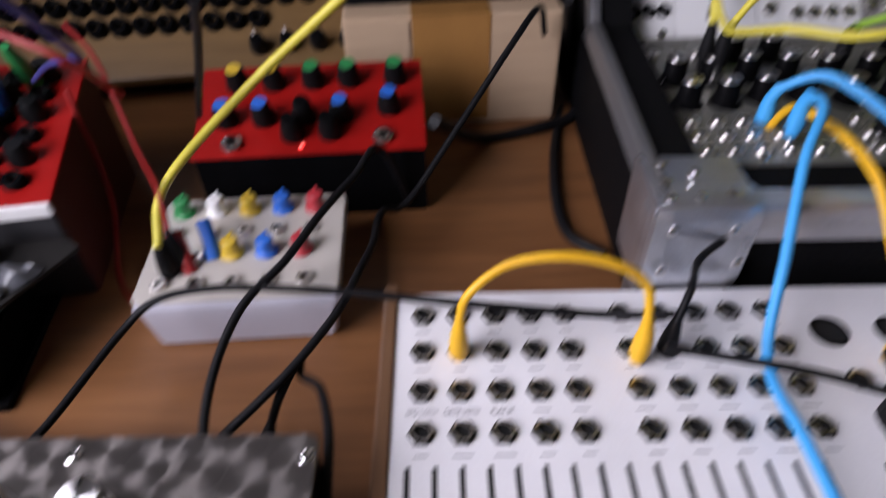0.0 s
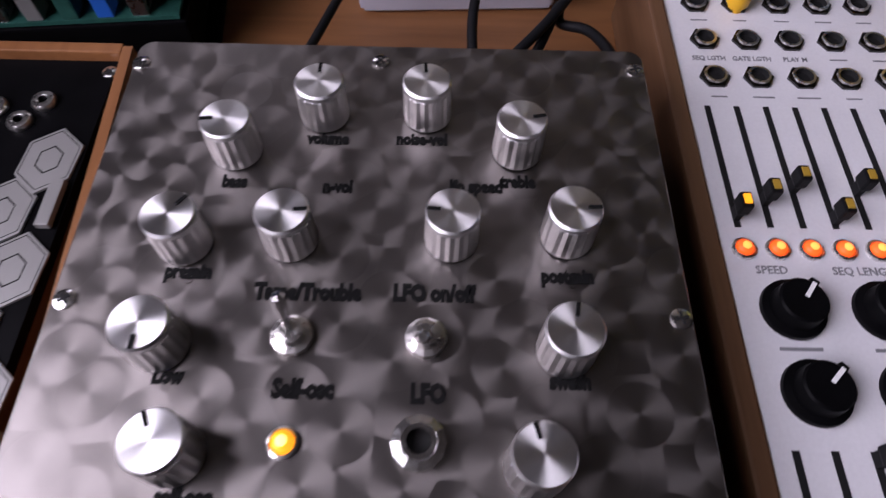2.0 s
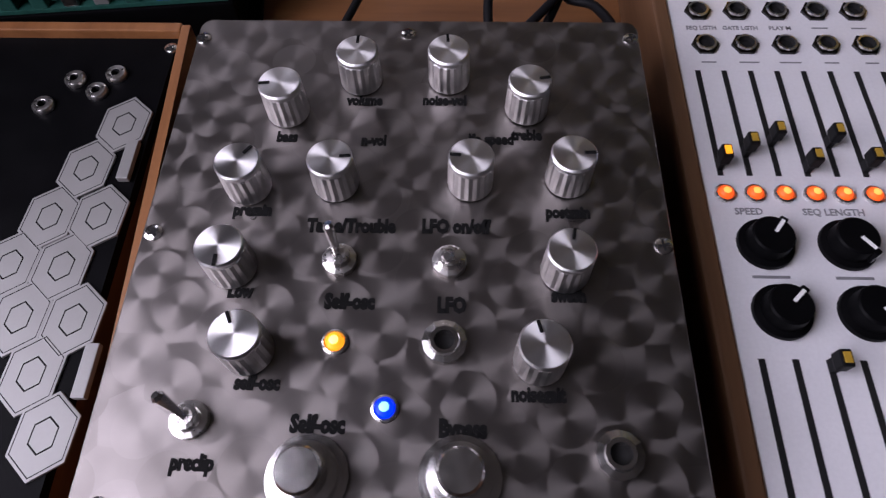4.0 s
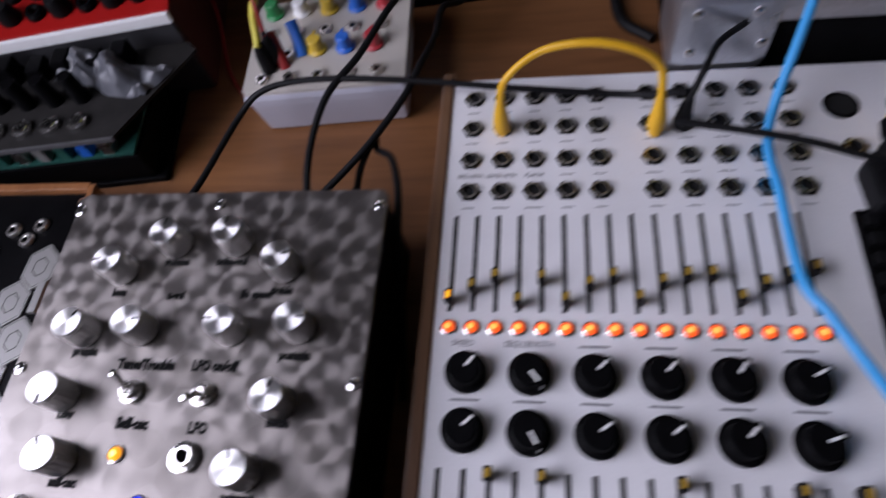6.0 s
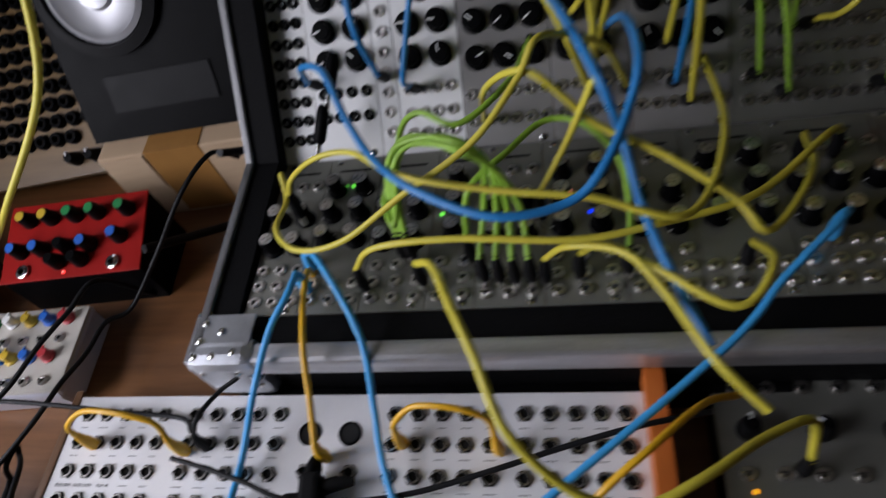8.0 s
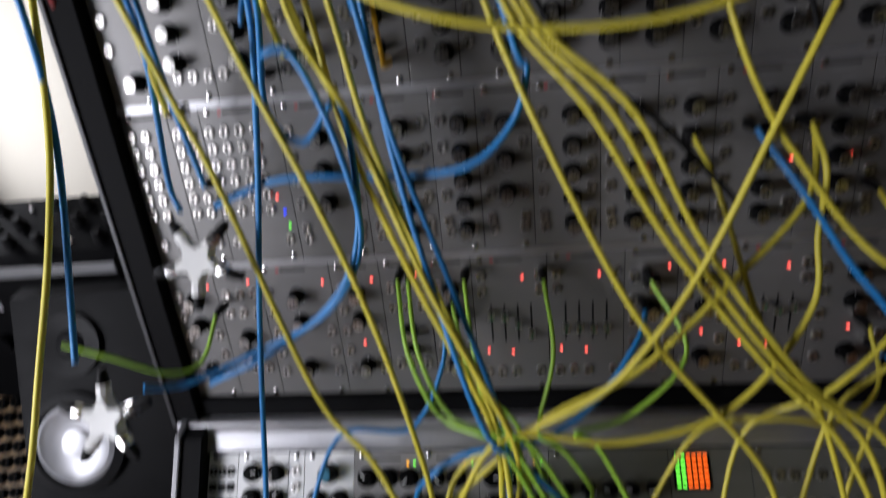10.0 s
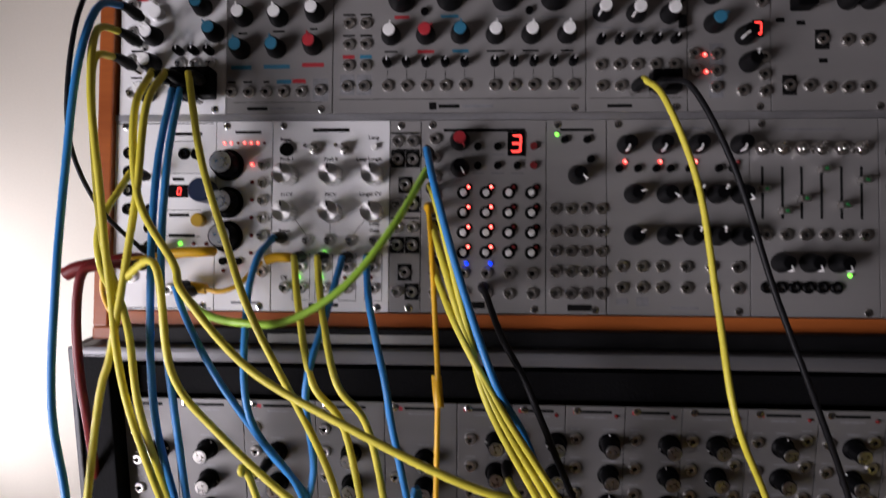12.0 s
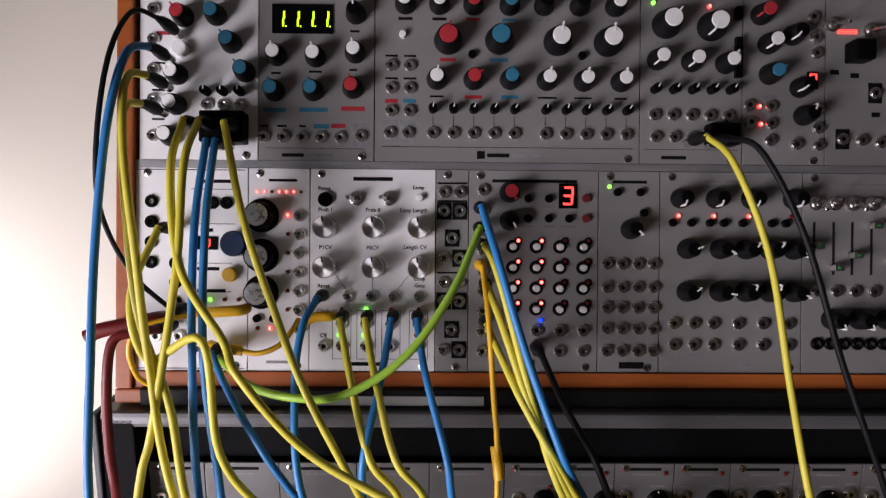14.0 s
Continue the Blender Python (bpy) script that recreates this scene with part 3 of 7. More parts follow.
HW["push_red"] = to_mesh(lathe(bmesh.new(), [(2.6 * mm, 0), (2.6 * mm, 2.2 * mm), (2.2 * mm, 2.6 * mm), (0, 2.6 * mm)], 12), "push_red", ["led_off"])
HW["push_ochre"] = to_mesh(lathe(bmesh.new(), [(4.6 * mm, 0), (4.6 * mm, 4.5 * mm), (4.0 * mm, 5.2 * mm), (0, 5.2 * mm)], 18), "push_ochre", ["button"])


def jack(p, x, y, kind="jack", z=0.0):
    return put("jack", HW[kind], p, x * mm, y * mm, z)


def screw(p, x, y, z=0.0):
    return put("screw", HW["screw"], p, x * mm, y * mm, z, (x * 37) % 90)


def soft(p, x, y, kind, rz=0.0):
    a, b2, c = HW[kind]
    k = put("knob", a, p, x * mm, y * mm, 0, rz)
    put("cap", b2, k, 0, 0)
    put("pointer_line", c, k, 0, 0)
    return k


def doep(p, x, y, rz=0.0):
    k = put("knob", HW["doep_body"], p, x * mm, y * mm, 0, rz)
    put("cap", HW["doep_cap"], k, 0, 0)
    put("pointer_line", HW["doep_line"], k, 0, 0)
    return k


def alu_knob(p, x, y, rz=0.0, s=1.0, z=0.0):
    k = put("knob", HW["knob_body"], p, x * mm, y * mm, z, rz)
    k.scale = (s, s, s)
    put("top", HW["knob_top"], k, 0, 0, 0, 0, "spun aluminium top")
    put("pointer_line", HW["knob_mark"], k, 0, 0)
    return k


def black_knob(p, x, y, rz=0.0, s=1.0, z=0.0):
    k = put("knob", HW["pointer_knob"], p, x * mm, y * mm, z, rz)
    k.scale = (s, s, s)
    put("pointer_line", HW["pointer_line"], k, 0, 0)
    return k


def switch(p, x, y, rz=0.0, z=0.0):
    b2 = put("toggle_switch", HW["switch_base"], p, x * mm, y * mm, z, rz)
    put("lever", HW["switch_lever"], b2, 0, 0)
    return b2


def led(p, x, y, c, big=False, z=0.0):
    if big:
        r = put("led", HW["led_ring"], p, x * mm, y * mm, z)
        put("lens", HW["lens_" + c], r, 0, 0)
        return r
    return put("led", HW["led_" + c], p, x * mm, y * mm, z)


def bar(p, x, y, w, h, material="ink", z=0.0, name="label", d=0.12):
    """A flat printed bar, centred on x, y."""
    return part(name, bx(((x - w / 2) * mm, (y - h / 2) * mm, z), ((x + w / 2) * mm, (y + h / 2) * mm, z + d * mm)), material, p)


SEG = {"0": "abcdef", "1": "bc", "3": "abgcd", "7": "abc"}


def digit(p, ch, x, y, h, material, slant=0.1, z=0.0):
    """A seven-segment figure as lit bars."""
    w, t = h * 0.52, h * 0.13
    spots = dict(a=(0, h / 2, w, t), d=(0, -h / 2, w, t), g=(0, 0, w, t), f=(-w / 2, h / 4, t, h / 2), b=(w / 2, h / 4, t, h / 2), e=(-w / 2, -h / 4, t, h / 2), c=(w / 2, -h / 4, t, h / 2))
    bm = bmesh.new()
    for s in SEG[ch]:
        cx, cy, sw, sh = spots[s]
        cx += cy * slant
        box(bm, (cx - sw / 2, cy - sh / 2, 0), (cx + sw / 2, cy + sh / 2, 0.3), 0)
    bmesh.ops.scale(bm, vec=(mm, mm, mm), verts=bm.verts)
    return part("digit", bm, material, p, "", Matrix.Translation((x * mm, y * mm, z)))


# ---- the room ----
def slab(name, lo, hi, material, label, category):
    ob = part(name, bx(lo, hi), material, None)
    return tagged(ob, label, category, "", "structure")


X0, X1, Y0, Y1, Z0, Z1 = ROOM
DZ = 0.024   # height of the desk top
# all but the back wall are unseen, added dark to limit bounce light
slab("floor", (X0 - 0.1, Y0 - 0.1, Z0 - 0.1), (X1 + 0.1, Y1 + 0.1, Z0), "floor", "unseen wooden floor, dark to limit bounce light", "floor")
slab("ceiling", (X0 - 0.1, Y0 - 0.1, Z1), (X1 + 0.1, Y1 + 0.1, Z1 + 0.1), "ceiling", "unseen ceiling, dark to limit bounce light", "ceiling")
slab("wall_back", (X0 - 0.1, Y1, Z0), (X1 + 0.1, Y1 + 0.1, Z1), "wall", "plain cream painted wall behind the synthesizer", "wall")
slab("wall_right", (X1, Y0, Z0), (X1 + 0.1, Y1, Z1), "wall_dim", "unseen side wall, dark to limit bounce light", "wall")
slab("wall_front", (X0 - 0.1, Y0 - 0.1, Z0), (X1 + 0.1, Y0, Z1), "wall_dim", "unseen front wall, dark to limit bounce light", "wall")
bm = bmesh.new()
edge = Y0
for wy0, wy1, wz0, wz1 in WINDOWS:
    box(bm, (X0 - 0.1, edge, Z0), (X0, wy0, Z1))
    box(bm, (X0 - 0.1, wy0, Z0), (X0, wy1, wz0))
    box(bm, (X0 - 0.1, wy0, wz1), (X0, wy1, Z1))
    edge = wy1
box(bm, (X0 - 0.1, edge, Z0), (X0, Y1, Z1))
tagged(part("wall_left", bm, "wall_dim", None), "unseen wall, dark to limit bounce light, with two window openings", "wall", "", "structure")
for k, (wy0, wy1, wz0, wz1) in enumerate(WINDOWS):
    bm = bmesh.new()
    for a, b2 in ((wy0, wy0 + 0.04), (wy1 - 0.04, wy1)):
        box(bm, (X0 - 0.07, a, wz0), (X0 - 0.03, b2, wz1), 0.004)
    for a, b2 in ((wz0, wz0 + 0.04), (wz1 - 0.04, wz1)):
        box(bm, (X0 - 0.068, wy0 + 0.038, a), (X0 - 0.032, wy1 - 0.038, b2), 0.004)
    tagged(part(f"window_{k + 1}", bm, "window", None), "white painted window frame in the side wall", "window", "", "structure")

# desk: a board on panel legs
desk = thing("desk", pose(0, 0, 0), "brown wood veneer desk carrying all the instruments", "desk")
part("tabletop", bx((X0 + 0.005, -0.30, DZ - 0.028), (1.25, 0.98, DZ), 0.003), "desk", desk)
for x in (X0 + 0.05, 1.2):
    part("leg", bx((x - 0.015, -0.25, Z0), (x + 0.015, 0.93, DZ - 0.028), 0.002), "desk", desk)

# ---- the steel noise box on the desk ----
PZ = 0.080
box_m = pose(0, 0, PZ)
noise_box = thing("noise_box", box_m, "steel noise box with engine-turned top and aluminium knobs", "effect box")
bm = box(bmesh.new(), (-0.1640, 0.0670, DZ - PZ), (-0.0222, 0.2240, -0.002), 0.003)
part("body", bm, "black", noise_box, "black painted metal sides")
part("top_plate", rounded_plate(-0.1652, 0.0660, -0.0212, 0.2250, -0.002, 0, 0.004), "plate", noise_box, "engine-turned steel plate")
for x, y in ((-163, 216), (-96, 218.5), (-24, 217), (-162, 143), (-24, 141), (-158, 73), (-25, 73)):
    screw(noise_box, x, y)
for x, y, a in ((-130.6, 185.5, 95), (-109.4, 198.2, 0), (-82.3, 198.9, 5), (-58.9, 187.2, -80), (-138, 158.1, -35), (-113.4, 159.5, -85), (-75.6, 160.3, 85), (-48.2, 161.7, -88), (-138, 132.6, 180), (-50.9, 132.8, -10), (-130, 109.7, 25), (-58.7, 108.5, 15)):
    alu_knob(noise_box, x, y, a, 0.9)
switch(noise_box, -110, 135, 20)
switch(noise_box, -81, 135, 175)
switch(noise_box, -141, 92.5, 55)
led(noise_box, -109, 112.4, "amber", True)
led(noise_box, -95.5, 96.2, "blue", True)
jack(noise_box, -81.8, 112.6, "hexjack")
jack(noise_box, -41.7, 86.6, "hexjack")
foot = to_mesh(lathe(bmesh.new(), [(9.5 * mm, 0, 0), (9.5 * mm, 0.8 * mm, 0), (7.6 * mm, 1.0 * mm, 0), (7.4 * mm, 4.2 * mm, 0), (5.4 * mm, 4.6 * mm, 0), (5.2 * mm, 10.5 * mm, 0), (4.6 * mm, 11.2 * mm, 0), (0, 11.3 * mm, 0)], 20), "foot_switch", ["chrome"])
for x, y in ((-112, 80.6), (-77.6, 81.1)):
    put("foot_switch", foot, noise_box, x * mm, y * mm)
for s, x, y in (("volume", -107.9, 190.2), ("noise-vol", -83.5, 190.5), ("bass", -129.8, 176), ("treble", -59, 177.5), ("n-vol", -104, 175), ("lfo speed", -69.5, 175.8), ("pregain", -135.9, 150.5), ("postgain", -48.7, 151), ("Low", -135.1, 125.8), ("swash", -50.2, 126), ("self-osc", -126.8, 101.8), ("noisegait", -59.2, 100.2), ("preclip", -138.7, 83)):
    write(s, 0.0049, noise_box, x * mm, y * mm, 0.0001, "ink", 0.00030, 0.74)
for s, x, y in (("Tame/Trouble", -108, 145.8), ("LFO on/off", -79.5, 146), ("Self-osc", -106.4, 123.4), ("LFO", -80.2, 122.8), ("Self-osc", -111, 92.2), ("Bypass", -77.1, 91.8)):
    write(s, 0.0056, noise_box, x * mm, y * mm, 0.0001, "ink", 0.00036, 0.74)

# ---- the white slider synthesizer ----
WZ = 0.060
white_synth = thing("slider_synthesizer", pose(0, 0, WZ), "white desktop synthesizer with sliders, sockets and black knobs", "synthesizer")
part("front_panel", bx((-0.001, 0.030, -0.003), (0.368, 0.302, 0), 0.0008), "white", white_synth, "white lacquered metal panel")
part("base", bx((-0.001, 0.032, DZ - WZ), (0.368, 0.300, -0.003)), "walnut", white_synth)
part("end_cheek", bx((-0.0066, 0.024, DZ - WZ), (-0.001, 0.306, 0.0012), 0.001), "oak", white_synth, "pale wooden end cheek")
part("end_cheek", bx((0.368, 0.024, DZ - WZ), (0.379, 0.312, 0.012), 0.001), "orange", white_synth, "orange stained wooden end cheek")
bm = lathe(bmesh.new(), [(5.0 * mm, 0.05 * mm, 0), (5.0 * mm, 0.9 * mm, 0), (4.3 * mm, 1.2 * mm, 0), (3.5 * mm, 1.2 * mm, 0)], 6, smooth=False)
lathe(bm, [(3.75 * mm, 1.15 * mm, 2), (3.7 * mm, 1.9 * mm, 2), (2.9 * mm, 1.9 * mm, 1), (2.7 * mm, 0.12 * mm, 1), (0, 0.12 * mm, 1)], 16)
HW["well"] = to_mesh(bm, "well", ["nut", "hole", "nickel"])
LEFT = [10, 24.3, 38.8, 53.3, 67.5]
for cols in (LEFT, [90.5, 105.5, 120.5, 134.8, 149.6], [224, 238.5, 253, 267.5, 282], [301, 315.5, 330, 344, 357.5]):
    for y in (289, 270.8, 252.6, 235.4):
        for x in cols:
            jack(white_synth, x, y, "well")
            if y != 252.6 or x > 40:
                bar(white_synth, x, y - 8.4, 7.5 - (x * 7 + y) % 3, 0.55, "ink_grey", 0.0001)
for x, y in ((172, 254.5), (200, 254.5), (174.5, 235.8), (199, 236)):
    jack(white_synth, x, y, "well")
big_well = to_mesh(lathe(bmesh.new(), [(7.4 * mm, 0, 0), (7.2 * mm, 0.7 * mm, 0), (6.0 * mm, 0.8 * mm, 1), (5.9 * mm, 0.12 * mm, 1), (0, 0.12 * mm, 1)], 20), "big_well", ["black", "hole"])
for x in (171.2, 197):
    put("large_jack", big_well, white_synth, x * mm, 0.2774)
slot = to_mesh(bx((-0.95 * mm, -22.5 * mm, 0.05 * mm), (0.95 * mm, 22.5 * mm, 0.15 * mm)), "slot", ["hole"])
cap_m = to_mesh(box(box(bmesh.new(), (-0.9 * mm, -1.8 * mm, 0.2 * mm), (0.9 * mm, 1.8 * mm, 4.2 * mm)), (-1.6 * mm, -2.5 * mm, 3.6 * mm), (1.6 * mm, 2.5 * mm, 8.4 * mm), 0.6 * mm), "slider_cap", ["matte"])
cap_l = to_mesh(bx((-0.95 * mm, -1.5 * mm, 8.3 * mm), (0.95 * mm, 1.5 * mm, 8.8 * mm)), "cap_lens", ["cap_off"])
cap_lit = to_mesh(bx((-0.95 * mm, -1.5 * mm, 8.3 * mm), (0.95 * mm, 1.5 * mm, 8.8 * mm)), "cap_lens_lit", ["led_amber"])


def slider(p, x, y0, y, lit=False):
    put("slot", slot, p, x * mm, y0 * mm)
    c = put("slider", cap_m, p, x * mm, y * mm)
    put("lens", cap_lit if lit else cap_l, c, 0, 0)


RIGHT = [182, 183, 194, 184, 197, 198, 191, 186, 199, 193, 184, 196, 189, 201, 187]
UP = [182, 187, 191.5, 181, 191, 181.5, 188.5, 192, 182.5, 189.5, 192.5, 193, 183, 189, 192.5, 195.5]
for k in range(16):
    slider(white_synth, 5.3 + 9.25 * k, 200.5, UP[k], k == 0)
    led(white_synth, 5.3 + 9.25 * k, 171, "orange", True)
    put("slot", slot, white_synth, (5.3 + 9.25 * k) * mm, 0.0945)
    if k in (2, 4, 9, 13, 15):
        c = put("slider", cap_m, white_synth, (5.3 + 9.25 * k) * mm, 0.115)
        put("lens", cap_l, c, 0, 0)
    if k < 15:
        slider(white_synth, 207 + 9.25 * k, 200.5, RIGHT[k], k == 0)
        led(white_synth, 207 + 9.25 * k, 171, "orange", True)
        put("slot", slot, white_synth, (207 + 9.25 * k) * mm, 0.0945)
for k in range(6):
    for y in (152.5, 130.5):
        black_knob(white_synth, 13.5 + 24.3 * k, y, (-38, -142, -45, -42, -35, -60)[k] - (y < 140) * 8, 0.83)
        black_knob(white_synth, 218 + 24.3 * k, y, (-40, -150, -30, 60, -45, 20)[k] + (y < 140) * 15, 0.83)
        if k > 1 or y < 140:
            bar(white_synth, 13.5 + 24.3 * k, y + 11.5, 11, 0.9, "ink_grey", 0.0001)
        bar(white_synth, 218 + 24.3 * k, y + 12.0, 11, 0.7, "ink_grey", 0.0001)
write("SPEED", 0.0034, white_synth, 0.0115, 0.1645, 0.0001, "ink_grey", 0.00003, 0.95)
write("SEQ LENGTH", 0.0034, white_synth, 0.0375, 0.1645, 0.0001, "ink_grey", 0.00003, 0.95)
for s, x in (("SEQ LGTH", 10), ("GATE LGTH", 24.3), ("PLAY M", 38.8)):
    write(s, 0.0027, white_synth, x * mm, 0.2440, 0.0001, "ink_grey", 0.00003, 0.9)
# the black key block in the middle of the panel
kb = part("key_block", bx((0.1640, 0.1610, 0.0001), (0.1975, 0.2220, 0.0035), 0.0008), "black", white_synth, "glossy black key block")
key = to_mesh(bx((-2.6 * mm, -2.6 * mm, 3.4 * mm), (2.6 * mm, 2.6 * mm, 6.2 * mm), 0.6 * mm), "key", ["matte"])
for i in range(4):
    for j in range(7):
        put("key", key, kb, (168.5 + 8 * i) * mm, (166 + 8.4 * j) * mm)
part("label_plate", bx((0.1640, 0.1330, 0.0001), (0.1975, 0.1590, 0.0008)), "panel_white", white_synth)
kb2 = part("key_block", bx((0.1650, 0.0900, 0.0001), (0.1965, 0.1300, 0.0035), 0.0008), "black", white_synth)

# ---- panel rows: origin at the lower left corner, x along the row, y up the panel, z out of it ----


def row_frame(x, y, z, vy, vz):
    n = math.hypot(vy, vz)
    vy, vz = vy / n, vz / n
    return Matrix(((1, 0, 0, x), (0, vy, -vz, y), (0, vz, vy, z), (0, 0, 0, 1)))


ROW = {"A": row_frame(0.129, 0.339, 0.098, 1, -0.03), "B": row_frame(0.126, 0.470, 0.092, 0.09, 0.092)}
for k, n in enumerate("CDE"):
    ROW[n] = row_frame(0.120, 0.588 + 0.1335 * 0.125 * k, 0.229 + 0.1335 * 0.992 * k, 0.125, 0.992)
for k, n in enumerate("FG"):
    ROW[n] = row_frame(0.120, 0.650 + 0.1335 * 0.295 * k, 0.681 + 0.1335 * 0.955 * k, 0.295, 0.955)


def module(row, u, w, panel="panel", label="", screws=True, group="modules in the cases"):
    m = thing("synth_module", ROW[row] @ Matrix.Translation((u * mm, 0, 0)), label, "module", group)
    part("panel", bx((0.0003, 0, -0.0018), (w * mm - 0.0003, 0.1285, 0), 0.0003), panel, m)
    if screws:
        for x, y in ((min(7.5, w / 2), 125.3), (w - 7.5, 3.2)) if w > 15 else ((w / 2, 125.3), (w / 2, 3.2)):
            screw(m, x, y)
    return m


# --- lower row of the wooden case ---
a = module("F", -6, 71, "panel_white", "white clock module with sockets, navy encoder and ochre button")
for k in range(4):
    jack(a, 10.2, 107 - 12.85 * k, "jack_dark")
for x, y in ((48.8, 106.3), (57.5, 106.3), (25.6, 68), (25.6, 55.7), (25.6, 43), (40, 14), (52, 14), (62, 14), (14, 22), (28, 22)):
    jack(a, x, y, "jack_dark" if y > 40 else "jack")
k = put("encoder", to_mesh(lathe(bmesh.new(), [(8 * mm, 0.4 * mm), (8 * mm, 12 * mm), (7.2 * mm, 13 * mm), (0, 13 * mm)], 24), "encoder", ["navy"]), a, 0.0651, 0.0805)
part("display", bx((0.0380, 0.0765, 0.0001), (0.0520, 0.0850, 0.0006)), "black", a)
digit(a, "0", 46, 80.7, 4.4, "led_red", 0.1, 0.0007)
put("push_button", HW["push_ochre"], a, 0.0605, 0.0610)
for x in (47.3, 56.5, 65.4):
    led(a, x, 45, "green" if x < 50 else "off")
for y, w in ((115, 26), (93, 30), (68, 26), (50, 26)):
    bar(a, 48, y, w, 0.35, "ink")
for x, y, w in ((50, 120, 22), (45, 89, 8), (46, 64.5, 14), (48, 50.5, 18)):
    bar(a, x, y, w, 2.2, "ink")
bar(a, 35, 127.2, 68, 0.5, "ink"), bar(a, 35, 1.3, 68, 0.5, "ink")

# aluminium in white panel colour, which stands in for window glare
a = module("F", 65, 39, "panel_white", "narrow aluminium module, whitened for window glare, with silver knobs and red lights")
for k in range(7):
    led(a, 5.8 + 4.6 * k, 113.7, "red" if k not in (2, 6) else "off").scale = (0.75, 0.75, 0.6)
for y in (98.5, 73, 50):
    kk = put("knob", HW["doep_body"], a, 0.009, y * mm)
    kk.scale = (1.5, 1.5, 1.1)
    put("cap", HW["doep_cap"], kk, 0, 0)
for k in range(6):
    led(a, 25.3, 98.9 - 12 * k, "red" if k == 0 else "off")
for k in range(7):
    jack(a, 32.8, 98.6 - 12 * k)
for x in (6.2, 16.5):
    put("push_button", HW["push"], a, x * mm, 0.0333)
led(a, 14.4, 27, "red"), led(a, 6.4, 27, "off")
bar(a, 22, 121, 18, 1.8), bar(a, 22, 5.5, 20, 1.8, "ink_grey")

# also aluminium; the white colour paints in the glare from the window
a = module("F", 104, 80, "panel_white", "aluminium probability module, whitened for window glare, with six spun knobs")
put("push_button", to_mesh(lathe(bmesh.new(), [(4.6 * mm, 0), (4.6 * mm, 2.5 * mm), (4 * mm, 3 * mm), (0, 3 * mm)], 16), "cap_button", ["black"]), a, 0.0100, 0.1090)
put("push_button", HW["push_white"], a, 0.0697, 0.1105)
for x in (29.5, 50):
    switch(a, x, 109.8, 90)
for x in (11, 41.5, 69.5):
    for y in (91.3, 66.5):
        alu_knob(a, x, y, 8, 1.0)
for x in (8.8, 25, 39.7, 54.2, 70.3):
    jack(a, x, 47.8)
for x in (20.7, 36.2, 52, 69.5):
    jack(a, x, 30), jack(a, x, 16)
    led(a, x, 39.5, "green" if x == 36.2 else "off"), led(a, x - 1.5, 23, "green" if 15 < x < 40 else "off")
    bm = bmesh.new()
    for lo, hi in (((-6, -22.5), (6, -22.2)), ((-6, 8.5), (6, 8.8)), ((-6, -22.5), (-5.7, 8.8)), ((5.7, -22.5), (6, 8.8))):
        box(bm, (lo[0] * mm, lo[1] * mm, 0), (hi[0] * mm, hi[1] * mm, 0.00012))
    part("print_frame", bm, "ink", a, "", Matrix.Translation((x * mm, 0.030, 0)))
jack(a, 9.6, 16)
for s, x, y in (("Reset", 9, 116), ("Prob 1", 10, 102.5), ("Prob 8", 40, 102.5), ("Loop Length", 66, 102.5), ("Loop", 69, 117), ("P1CV", 10, 78.5), ("P8CV", 40, 78.5), ("Length CV", 67, 79), ("Loop", 70, 59), ("Gate", 70, 54.5), ("Reset", 9, 54), ("Clock", 9, 38), ("CV", 9, 22.5)):
    write(s, 0.0036, a, x * mm, y * mm, 0.0001, "ink", 0.00005, 0.95)
bar(a, 40, 122.3, 25, 2.4), bar(a, 36, 4.5, 20, 2.4)
for x0, y0, x1, y1 in ((16, 62, 24, 51), (40, 61, 40, 52), (63, 61, 56, 52)):
    d = Vector((x1 - x0, y1 - y0, 0)) * mm
    part("print_line", bx((0, -0.00015, 0), (d.length, 0.00015, 0.00012)), "ink", a, "", Matrix.Translation((x0 * mm, y0 * mm, 0)) @ Matrix.Rotation(math.atan2(d.y, d.x), 4, "Z"))

a = module("F", 184, 21, "panel", "narrow multiple module with black marked sockets")
for y in (114.3, 102.4, 72.3, 56.8, 45, 13.9):
    for x in (5.4, 15.4):
        if y in (102.4, 45) or (x > 10 and y in (72.3, 13.9)):
            bar(a, x, y, 9.4, 11, "ink", 0.0, "print_square")
        jack(a, x, y)
for y in (85.1, 26.8):
    bar(a, 10.6, y, 9.4, 11, "ink", 0.0, "print_square")
    jack(a, 10.6, y)
for y in (120, 63, 108.6):
    bar(a, 10.5, y, 19, 1.2)

a = module("F", 205, 83, "panel", "aluminium switch-matrix module with lit red digit and buttons")
for k in range(9):
    jack(a, 9.2, 115.9 - 12.85 * k)
soft(a, 26, 114.5, "soft_red", -150), soft(a, 26, 96.5, "soft_black", -150)
part("display", bx((0.0575, 0.1045, 0.0001), (0.0690, 0.1205, 0.0008)), "black", a)
digit(a, "3", 63.3, 112.6, 10.5, "led_red", 0.08, 0.0009)
for x, y in ((37.8, 110.7), (51, 110.7), (37.8, 98), (51, 98), (64, 98)):
    put("push_button", HW["push"], a, x * mm, y * mm)
for y in (111, 98.2):
    put("push_button", HW["push_red"], a, 0.0748, y * mm)
tear = lathe(bmesh.new(), [(4.4 * mm, 0), (4.4 * mm, 0.5 * mm), (0, 0.5 * mm)], 16)
lathe(tear, [(2.6 * mm, 0), (2.6 * mm, 0.52 * mm), (0, 0.52 * mm)], 12, (3.2 * mm, 3.6 * mm, 0))
